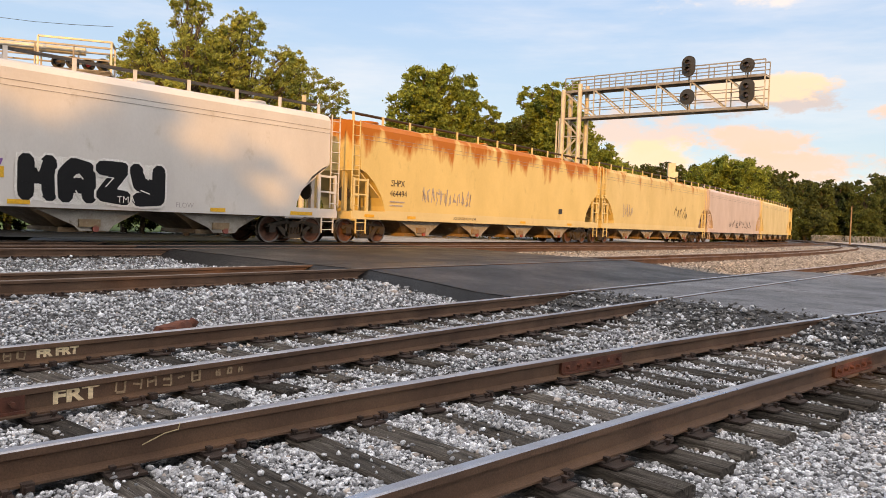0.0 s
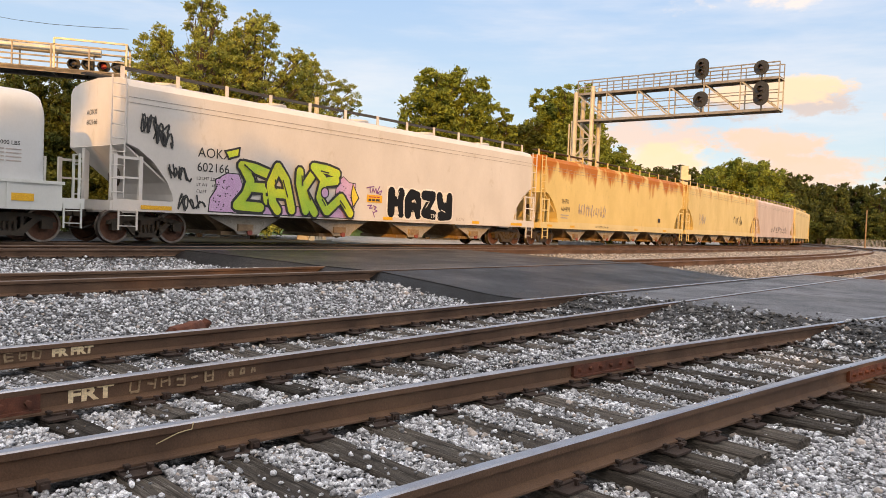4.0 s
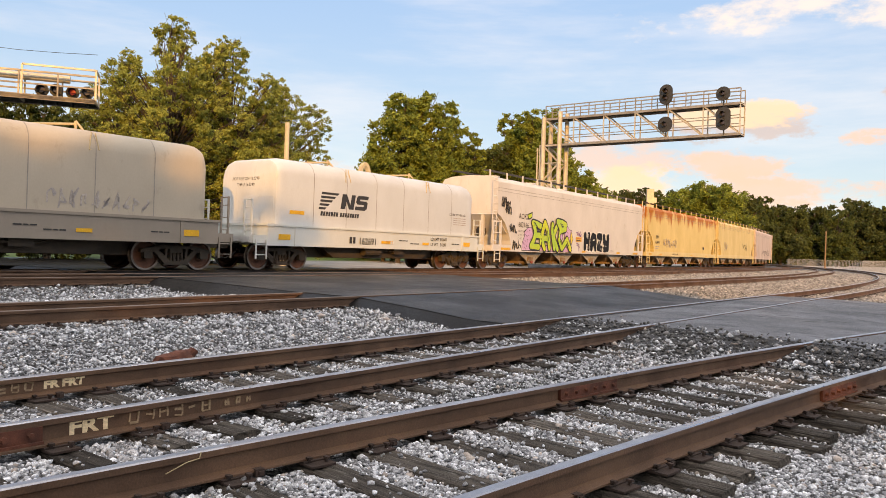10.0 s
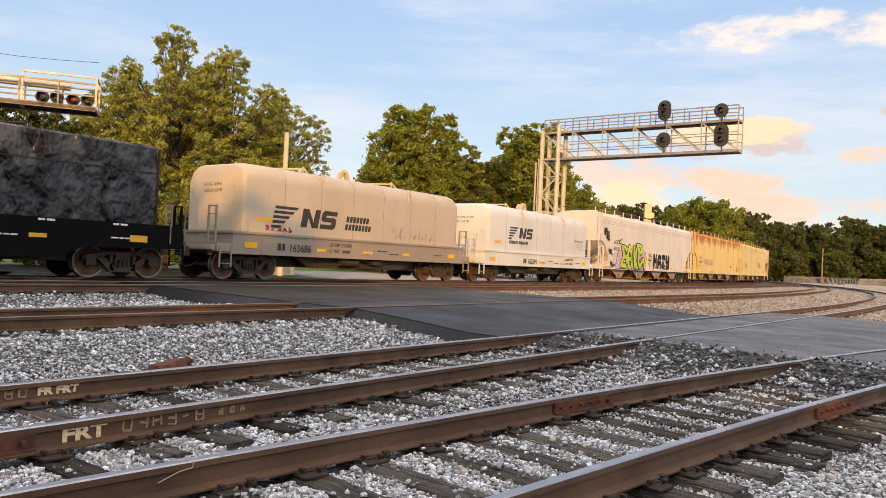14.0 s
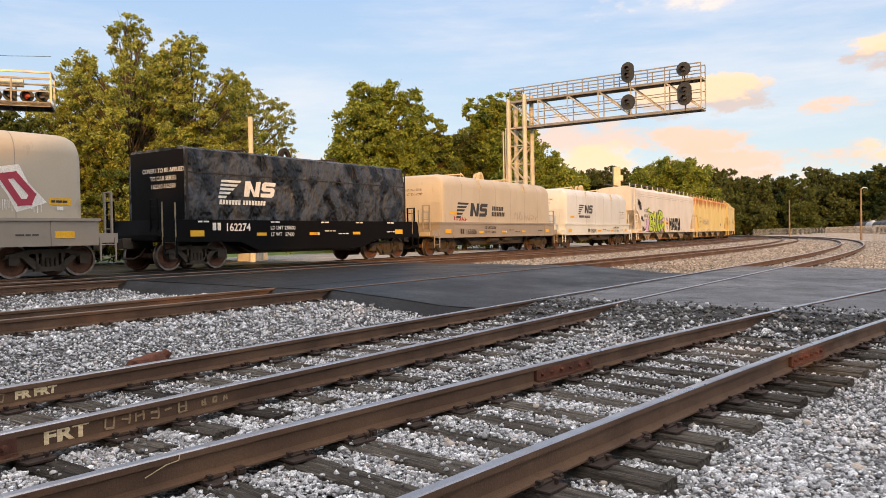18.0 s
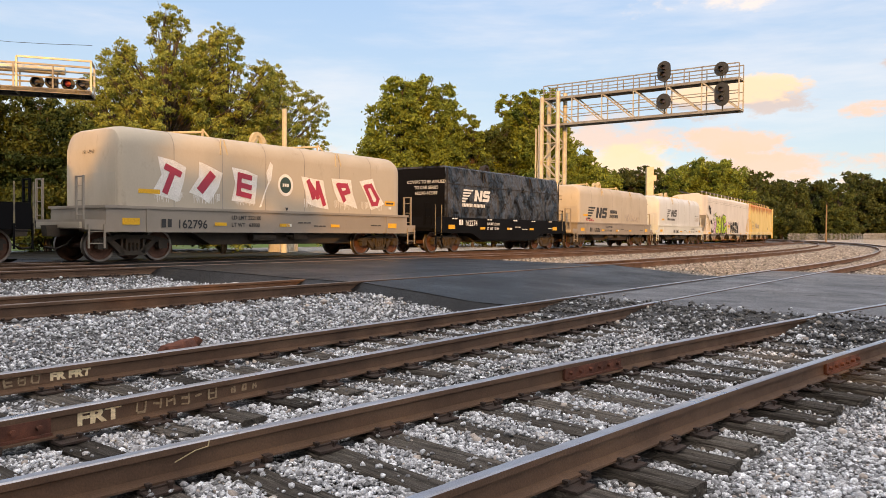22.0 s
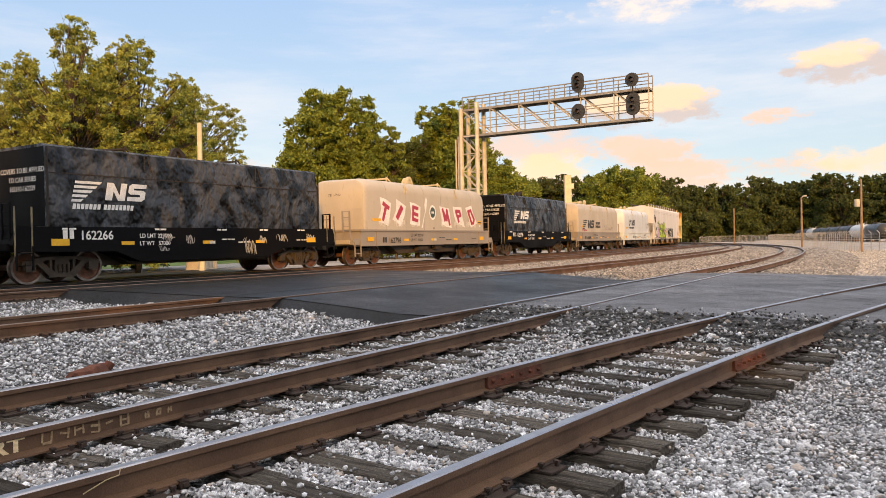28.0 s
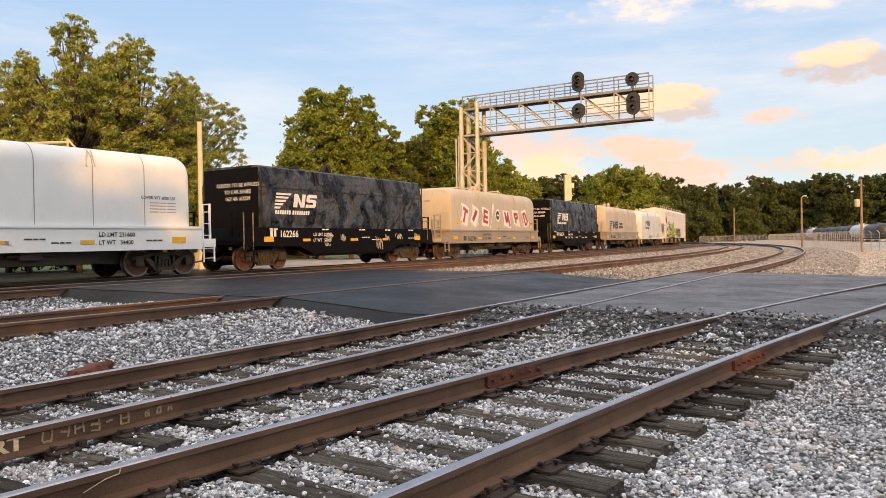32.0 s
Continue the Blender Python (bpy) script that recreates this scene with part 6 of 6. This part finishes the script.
def signal_head(g, x, y, z, w, h, lamps, lit=None, facing=-1):
    n = 20
    bm = bmesh.new()
    pts = []
    for i in range(n):
        a = 2 * math.pi * i / n
        cx, sz = math.cos(a), math.sin(a)
        pts.append((x + w / 2 * cx, z + (h - w) / 2 * (1 if sz > 0 else -1) + w / 2 * sz))
    slab(bm, pts, y - 0.02, y + 0.02)
    head = part("signal_head", bm, BLACK, g, "round black signal head with hoods")
    bm = bmesh.new()
    box(bm, x - 0.14, x + 0.14, y + 0.02, y + 0.3, z - h * 0.4, z + h * 0.4)
    rod(bm, (x, y + 0.2, z - h / 2 - 0.3), (x, y + 0.2, z), 0.05, 8)
    part("housing", bm, BLACK, head)
    for i in range(lamps):
        zz = z + (h - w) / 2 - (h - w) * (i / max(lamps - 1, 1)) if lamps > 1 else z
        bm = bmesh.new()
        ring = [[(x + 0.16 * math.cos(a), yy, zz + 0.16 * math.sin(a)) for a in [math.pi * (1.25 + 1.5 * k / 8) - math.pi / 2 - math.pi * 0.5 for k in range(9)]] for yy in (y - 0.02, y - 0.32)]
        vs = [[bm.verts.new(p) for p in r] for r in ring]
        for k in range(8):
            bm.faces.new((vs[0][k], vs[0][k + 1], vs[1][k + 1], vs[1][k]))
        part("hood", bm, BLACK, head)
        bm = bmesh.new()
        rod(bm, (x, y - 0.03, zz), (x, y - 0.05, zz), 0.11, 14)
        part("lens", bm, RED_ON if lit == i else LENS, head)


RED_ON = glowing("red_lamp", (0.35, 0.015, 0.01), 0.12)
LENS = material("dark_lens", (0.05, 0.03, 0.03), (0.03, 0.02, 0.02), 0.2, 0, 5, 0, 40)
G1, GL = gantry((7.1, 57.2, 0), (18.45, 48.95, 0), 9.2, 11.15, "beige steel cantilever signal gantry reaching over the tracks")
signal_head(G1, 9.25, -0.75, 12.1, 0.92, 1.37, 2)
signal_head(G1, 9.25, -0.75, 10.1, 1.0, 1.05, 1)
signal_head(G1, 13.0, -0.75, 11.8, 0.92, 0.92, 1)
signal_head(G1, 13.05, -0.75, 10.2, 0.95, 1.5, 2)
# second gantry, its end basket with red lamps
G2, GL2 = gantry((-27.0, 26.0, 0), (-14.3, 30.6, 0), 6.6, 6.62, "cream steel signal gantry end with red lamps", 1.2, True, 5)
for i in range(4):
    signal_head(G2, GL2 - 0.35 - 0.55 * i, -0.2 + 0.25 * (i % 2), 7.02, 0.5, 0.5, 1, 0 if i == 1 else None)
bm = bmesh.new()
rod(bm, (0, 0, 7.55), (GL2 - 1.0, 0, 7.5), 0.16, 10)
part("arm_pipe", bm, GALV, G2)
bm = bmesh.new()
for a, b in (((GL2 - 2.6, -0.6, 6.66), (GL2, -0.6, 6.66)), ((GL2, -0.6, 6.66), (GL2, -0.6, 7.85)), ((GL2, -0.6, 7.85), (GL2 - 2.6, -0.6, 7.85)), ((GL2 - 2.6, -0.6, 7.85), (GL2 - 2.6, -0.6, 6.66)), ((GL2, 0.6, 6.66), (GL2, 0.6, 7.85)), ((GL2, -0.6, 7.85), (GL2, 0.6, 7.85))):
    rod(bm, a, b, 0.05, 4)
part("basket_rail", bm, GALV, G2)

# ---- poles, fence, far yard ----
WOOD = material("pole_wood", (0.3, 0.2, 0.11), (0.2, 0.13, 0.08), 0.85, 0, 3, 0.3, 40)
BEIGE = material("beige_paint", (0.6, 0.52, 0.36), (0.5, 0.43, 0.3), 0.6, 0, 2, 0.05, 40)


def pole(x, y, h, r, mat, label, arm=0.0, box_=False):
    t = thing("utility_pole", label, "pole", at=pose(x, y, -0.1))
    bm = bmesh.new()
    rod(bm, (0, 0, 0), (0, 0, h), r, 8, r * 0.75)
    part("shaft", bm, mat, t)
    if arm:
        bm = bmesh.new()
        rod(bm, (0, 0, h - 0.1), (arm, 0, h + 0.15), 0.05, 5)
        box(bm, arm - 0.05, arm + 0.4, -0.1, 0.1, h + 0.08, h + 0.2)
        part("lamp_arm", bm, GALV, t)
    if box_:
        bm = bmesh.new()
        rod(bm, (-0.35, 0, h * 0.62), (-0.35, 0, h * 0.72), 0.2, 8)
        part("transformer", bm, GALV, t)


pole(56.8, 115.8, 6.0, 0.12, WOOD, "slim brown pole in the far yard")
pole(53.0, 90.2, 6.2, 0.13, WOOD, "tall brown lamp pole in the far yard", 0.3)
pole(39.4, 58.4, 5.9, 0.1, WOOD, "brown wooden pole beside the fence corner", 0, True)
pole(-9.5, 43.5, 8.3, 0.17, BEIGE, "plain pale post beyond the train")
pole(-33.0, 39.0, 13.5, 0.16, DARKSTEEL, "dark wooden utility pole behind the trees", 0)
cable = thing("cable", "thin black overhead cable sagging from the dark pole", "cable")
bm = bmesh.new()
q = [Vector((-33.0, 39.0, 13.2)).lerp(Vector((-15.5, 33.0, 9.2)), u / 8) - Vector((0, 0, 0.7 * math.sin(math.pi * u / 8))) for u in range(9)]
for a, b in zip(q, q[1:]):
    rod(bm, a, b, 0.011, 5)
part("wire", bm, BLACK, cable)
mastbox = thing("signal_mast", "beige steel mast with a box on top", "mast", at=pose(18.8, 72.5, -0.1))
bm = bmesh.new()
box(bm, -0.33, 0.33, -0.2, 0.2, 0, 7.7)
part("column", bm, BEIGE, mastbox)
bm = bmesh.new()
box(bm, 0.33, 0.62, -0.1, 0.1, 6.4, 6.9)
part("bracket", bm, GALV, mastbox)

cab = thing("utility_cabinet", "grey ribbed metal cabinet on the verge beyond the train", "cabinet", at=pose(-10.0, 45.6, 0.0, 0, 0, 68))
bm = bmesh.new()
box(bm, -0.95, 0.95, -0.4, 0.4, 0, 1.05)
part("body", bm, GALV, cab)
bm = bmesh.new()
box(bm, -1.02, 1.02, -0.46, 0.46, 1.05, 1.12)
part("lid", bm, GALV, cab)
for i in range(6):
    bm = bmesh.new()
    box(bm, -0.85 + 0.32 * i, -0.8 + 0.32 * i, -0.43, -0.4, 0.08, 1.0)
    part("rib", bm, GALV, cab)

FENCE = ((58.0, 66.0), (40.0, 59.2), (46.7, 75.1), (59.9, 103.4), (78.5, 145.7), (95.0, 216.0))
fence = thing("fence", "pale steel yard fence with angled tops", "fence", kind="structure")
bm = bmesh.new()
box(bm, -0.026, 0.026, -0.02, 0.02, -0.22, 1.4)
slab(bm, [(-0.028, 1.4), (0.028, 1.4), (0.25, 1.62), (0.2, 1.64)], -0.03, 0.03)
PICKET = mesh("picket", bm, material("picket_steel", (0.3, 0.32, 0.35), (0.24, 0.255, 0.28), 0.5, 0.3, 3, 0, 40))
for (x0, y0), (x1, y1) in zip(FENCE, FENCE[1:]):
    L = math.hypot(x1 - x0, y1 - y0)
    a = math.degrees(math.atan2(y1 - y0, x1 - x0))
    n = int(L / 1.05)
    for i in range(n):
        u = i / n
        part("picket", PICKET, None, fence, at=pose(x0 + (x1 - x0) * u, y0 + (y1 - y0) * u, 0, 0, 0, a - 90))
    for z in (0.05, 0.25, 0.45, 0.65, 0.85, 1.05, 1.3):
        bm = bmesh.new()
        box(bm, 0, L, -0.03, -0.02, z, z + 0.025)
        part("rail", bm, PICKET.materials[0], fence, at=pose(x0, y0, 0, 0, 0, a))

TANKBLACK = paint("tank_black", (0.03, 0.032, 0.036), (0.05, 0.05, 0.055), 0.4)
TANKPALE = paint("tank_pale", (0.5, 0.52, 0.55), (0.4, 0.4, 0.42), 0.4)


def tank_car(m, mat, label):
    t = thing("tank_car", label, "tank car", "parked tank cars", at=m)
    bm = bmesh.new()
    rings = []
    for x, r in ((-6.6, 0.3), (-6.5, 0.9), (-6.2, 1.3), (-5.8, 1.42), (5.8, 1.42), (6.2, 1.3), (6.5, 0.9), (6.6, 0.3)):
        rings.append([(x, r * math.cos(2 * math.pi * i / 18), 2.45 + r * math.sin(2 * math.pi * i / 18)) for i in range(18)])
    loft(bm, rings)
    part("tank", bm, mat, t, smooth=True)
    bm = bmesh.new()
    rod(bm, (0, 0, 3.8), (0, 0, 4.15), 0.5, 12)
    for x in (-0.9, 0.9):
        for y in (-0.8, 0.8):
            rod(bm, (x, y, 3.6), (x, y, 4.5), 0.03, 4)
    part("dome", bm, mat, t)
    bm = bmesh.new()
    box(bm, -7.2, 7.2, -0.4, 0.4, 0.85, 1.1)
    part("frame", bm, TRUCK, t)
    for x in (-5, 5):
        part("truck", FRAME_ME, None, t, at=pose(x, 0, 0))
        for wx in (-0.86, 0.86):
            part("wheelset", WHEELSET, None, t, at=pose(x + wx, 0, 0.44))
    return t


for i in range(9):
    x, y = 97 + 6.1 * i, 139 + 13.7 * i
    tank_car(pose(x, y, -0.5, 0, 0, 66), TANKPALE if i in (1, 6) else TANKBLACK, "pale grey tank car parked behind the fence" if i in (1, 6) else "black tank car parked behind the fence")


# ---- trees ----
def leaf_material(name, c, c2):
    m = material(name, c, c2, 0.75, 0, 0.35, 0, 30, rnd=0.5, spec=0.25)
    n, l = m.node_tree.nodes, m.node_tree.links
    b = n["Principled BSDF"]
    tr = n.new("ShaderNodeBsdfTranslucent")
    l.new(b.inputs["Base Color"].links[0].from_socket, tr.inputs["Color"])
    mx = n.new("ShaderNodeMixShader")
    mx.inputs[0].default_value = 0.3
    l.new(b.outputs[0], mx.inputs[1])
    l.new(tr.outputs[0], mx.inputs[2])
    l.new(mx.outputs[0], n["Material Output"].inputs["Surface"])
    return m


LEAF_OLIVE = leaf_material("leaf_olive", (0.33, 0.345, 0.08), (0.2, 0.235, 0.055))
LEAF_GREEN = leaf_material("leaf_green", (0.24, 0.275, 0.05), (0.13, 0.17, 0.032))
# two darker leaf greens: the shade on these trees is part of the colour
LEAF_SHADED = leaf_material("leaf_shaded", (0.105, 0.125, 0.032), (0.05, 0.07, 0.018))
LEAF_FAR_SHADED = leaf_material("leaf_far_shaded", (0.085, 0.1, 0.03), (0.035, 0.05, 0.014))
BARK = material("bark", (0.1, 0.075, 0.055), (0.06, 0.045, 0.035), 0.95, 0, 3, 0.8, 30)


def crown_mesh(seed, lobes, leaves, leaf, mat, core=0.0):
    """Leaves gathered in clumps on the outside of rounded lobes: (x, y, z, rx, rz)."""
    r = np.random.default_rng(seed)
    vol = np.array([rx * rx * rz for *_, rx, rz in lobes]) ** 0.67
    P = []
    for (x, y, z, rx, rz), w in zip(lobes, vol / vol.sum()):
        n = int(leaves * w)
        k = max(6, n // 70)
        d = r.normal(size=(k, 3))
        d /= np.linalg.norm(d, axis=1)[:, None]
        rad = r.uniform(0.55, 1.0, k) ** 0.6 * r.uniform(0.86, 1.16, k)
        c = d * rad[:, None] * np.array([rx, rx, rz]) + np.array([x, y, z])
        cl = c[r.integers(0, k, n)]
        spread = 0.19 * rx
        P.append(cl + r.normal(size=(n, 3)) * np.array([spread, spread, spread * 0.7]))
    P = np.concatenate(P)
    n = len(P)
    a = r.normal(size=(n, 3))
    a /= np.linalg.norm(a, axis=1)[:, None]
    b = np.cross(a, r.normal(size=(n, 3)))
    b /= np.linalg.norm(b, axis=1)[:, None]
    sz = leaf * r.uniform(0.6, 1.3, n)[:, None]
    quad = np.stack([P - a * sz, P - b * sz * 0.45, P + a * sz, P + b * sz * 0.45], 1)
    return raw_mesh("crown", quad.reshape(-1, 3), np.arange(n * 4).reshape(-1, 4), [mat])


def trunk_mesh(seed, h, r0, lobes):
    r = random.Random(seed)
    bm = bmesh.new()
    top = Vector((r.uniform(-0.3, 0.3), r.uniform(-0.3, 0.3), h))
    mid = Vector((r.uniform(-0.2, 0.2), r.uniform(-0.2, 0.2), h * 0.5))
    rod(bm, (0, 0, -0.3), mid, r0, 9, r0 * 0.75)
    rod(bm, mid, top, r0 * 0.75, 9, r0 * 0.3)
    for x, y, z, rx, rz in lobes:
        k = min(max((z - rz * 0.6) / h * 0.7, 0.2), 0.9)
        a = mid * (k / 0.5) if k < 0.5 else mid.lerp(top, (k - 0.5) * 2)
        b = Vector((x, y, z))
        c = a.lerp(b, 0.5) + Vector((0, 0, 0.2))
        rod(bm, a, c, r0 * 0.34, 6, r0 * 0.2)
        rod(bm, c, b, r0 * 0.2, 6, r0 * 0.06)
        for _ in range(3):
            e = b + Vector((r.uniform(-1, 1) * rx * 0.7, r.uniform(-1, 1) * rx * 0.7, r.uniform(-0.3, 0.8) * rz))
            rod(bm, c.lerp(b, 0.6), e, r0 * 0.1, 5, r0 * 0.03)
    return mesh("trunk", bm, BARK)


def lobes_for(seed, h, w, n, low=0.28, point=0.5):
    """Rounded masses that make up a crown h high and w wide."""
    r = random.Random(seed)
    out = []
    for i in range(n):
        z = h * (low + (0.97 - low) * (i + 0.5) / n)
        k = (z / h - low) / (1 - low)
        wide = w / 2 * (1 - point * k ** 1.6) * (0.65 + 0.7 * min(k * 3, 0.5))
        a = i * 2.4 + r.uniform(-0.5, 0.5)
        d = wide * r.uniform(0.3, 0.85)
        rx = max(wide * r.uniform(0.26, 0.44), 0.5)
        out.append((d * math.cos(a), d * math.sin(a), min(z, h - rx * 0.7), rx, rx * r.uniform(0.7, 0.95)))
    return out


def airy_lobes(seed, h, w, n):
    """Small tufts round rising leaders, wide below and ragged at the top."""
    r = random.Random(seed)
    out = []
    leaders = ((0, 0, 1.0, 0.3), (w * 0.22, w * 0.1, 0.92, 0.2), (-w * 0.2, -w * 0.12, 0.84, 0.18), (w * 0.06, -w * 0.24, 0.76, 0.16), (-w * 0.1, w * 0.24, 0.88, 0.16))
    for lx, ly, top, share in leaders:
        for i in range(int(n * share)):
            k = 0.1 + 0.9 * ((i + r.random()) / (n * share)) ** 0.85
            z = h * top * k
            reach = w * 0.4 * (1 - k ** 2.3) + 0.25
            a = i * 2.4 + r.uniform(-0.8, 0.8)
            d = reach * r.uniform(0.25, 1.15)
            rx = r.uniform(0.3, 0.65) + 0.3 * (1 - k)
            out.append((lx * k ** 0.5 + d * math.cos(a), ly * k ** 0.5 + d * math.sin(a), z - rx * 0.6, rx, rx * r.uniform(0.7, 1.4)))
    return out


TREE_KINDS = {}


def tree(kind, x, y, turn, scale=1.0, label="", z=0.0, squash=1.0):
    seed, h, w, n, leaves, leaf, mat, low, point, lab = KINDS[kind]
    if kind not in TREE_KINDS:
        lo = airy_lobes(seed, h, w, n) if kind == "big" else lobes_for(seed, h, w, n, low, point)
        TREE_KINDS[kind] = (trunk_mesh(seed, h * 0.74, w * (0.016 if kind == "big" else 0.028), lo), crown_mesh(seed, lo, leaves, leaf, mat))
    tr, cr = TREE_KINDS[kind]
    t = thing("tree", label or lab, "tree", at=pose(x, y, z, 0, 0, turn) @ Matrix.Diagonal((scale * squash, scale * squash, scale, 1)))
    part("trunk", tr, None, t)
    part("crown", cr, None, t)
    return t


KINDS = {
    "big": (4, 14.3, 11.0, 270, 100000, 0.09, LEAF_OLIVE, 0.16, 0.62, "tall airy tree with olive and yellowing leaves"),
    "dense": (9, 12.0, 10.0, 46, 42000, 0.17, LEAF_SHADED, 0.05, 0.5, "dense green tree with shade put into its leaf colour"),
    "mid": (14, 16.0, 9.0, 52, 46000, 0.18, LEAF_GREEN, 0.12, 0.5, "rounded green tree lit by low sun"),
    "slim": (21, 14.0, 6.0, 34, 26000, 0.18, LEAF_GREEN, 0.1, 0.8, "slim pointed green tree"),
    "round": (27, 13.0, 12.0, 56, 42000, 0.22, LEAF_GREEN, 0.08, 0.4, "broad round green tree"),
    "far": (33, 13.0, 13.0, 40, 18000, 0.32, LEAF_FAR_SHADED, 0.03, 0.45, "tree of the far wood with shade put into its leaf colour"),
    "far2": (38, 14.0, 11.0, 40, 18000, 0.32, LEAF_SHADED, 0.03, 0.5, "green tree of the far wood"),
}
CAM0 = Vector((0.25, 0.45))


def polar(angle, dist):
    a = radians(angle)
    return CAM0.x + dist * math.sin(a), CAM0.y + dist * math.cos(a)


# angle right of straight ahead, distance, kind, turn, scale
for ang, dist, kind, turn, sc in (
    (-20.8, 47, "big", 0, 1.0), (-17.1, 49, "big", 140, 0.98), (-13.4, 52, "big", 250, 0.86), (-23.8, 50, "big", 60, 0.86),
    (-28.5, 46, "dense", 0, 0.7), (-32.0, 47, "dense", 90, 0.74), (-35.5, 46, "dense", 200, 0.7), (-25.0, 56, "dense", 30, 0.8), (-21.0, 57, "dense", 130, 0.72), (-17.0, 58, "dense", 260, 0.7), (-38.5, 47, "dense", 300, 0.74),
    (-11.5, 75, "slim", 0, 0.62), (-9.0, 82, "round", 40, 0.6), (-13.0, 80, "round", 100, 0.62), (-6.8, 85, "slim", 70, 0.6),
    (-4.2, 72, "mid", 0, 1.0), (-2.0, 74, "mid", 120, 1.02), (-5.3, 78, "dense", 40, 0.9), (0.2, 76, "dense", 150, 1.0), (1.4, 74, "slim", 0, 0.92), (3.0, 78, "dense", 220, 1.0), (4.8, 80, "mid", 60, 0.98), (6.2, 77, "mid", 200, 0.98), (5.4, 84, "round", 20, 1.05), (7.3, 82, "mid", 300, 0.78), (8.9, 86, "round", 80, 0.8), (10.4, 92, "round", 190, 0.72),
    (12.0, 120, "far", 0, 0.86), (13.8, 122, "far", 90, 0.88), (15.3, 118, "far2", 40, 0.8), (17.4, 112, "round", 10, 0.86), (19.0, 110, "round", 140, 0.88), (18.2, 118, "far2", 220, 0.82), (20.6, 125, "far", 30, 0.85),
):
    x, y = polar(ang, dist)
    tree(kind, x, y, turn, sc)
for i in range(34):
    ang = 20.8 + i * 0.86
    r_ = random.Random(i)
    x, y = polar(ang, (252 if ang < 27.5 else 318) + r_.uniform(-12, 26))
    tree(("far", "far2", "far")[i % 3], x, y, i * 77, r_.uniform(1.15, 1.5) * (1.0 if ang < 27.5 else 1.26))
for i in range(17):
    ang = -40 + i * 3.3
    r_ = random.Random(i + 90)
    x, y = polar(ang, 135 + r_.uniform(-10, 40))
    tree(("far2", "far")[i % 2], x, y, i * 53, r_.uniform(0.7, 1.0))
# unseen trees added behind the camera, so that their shade covers the foreground
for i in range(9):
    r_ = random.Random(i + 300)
    tree("dense", -6 - i * 7.0, -40 + r_.uniform(-3, 3), i * 50, 1.64 + r_.uniform(-0.22, 0.22), "unseen tall trees added behind the camera to cast shade")
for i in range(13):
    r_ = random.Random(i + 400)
    tree("dense", 1.5 + i * 5.2, -38 + r_.uniform(-2, 2), i * 61, 1.36 + r_.uniform(-0.15, 0.15), "unseen lower trees added behind the camera to cast shade")

motions()
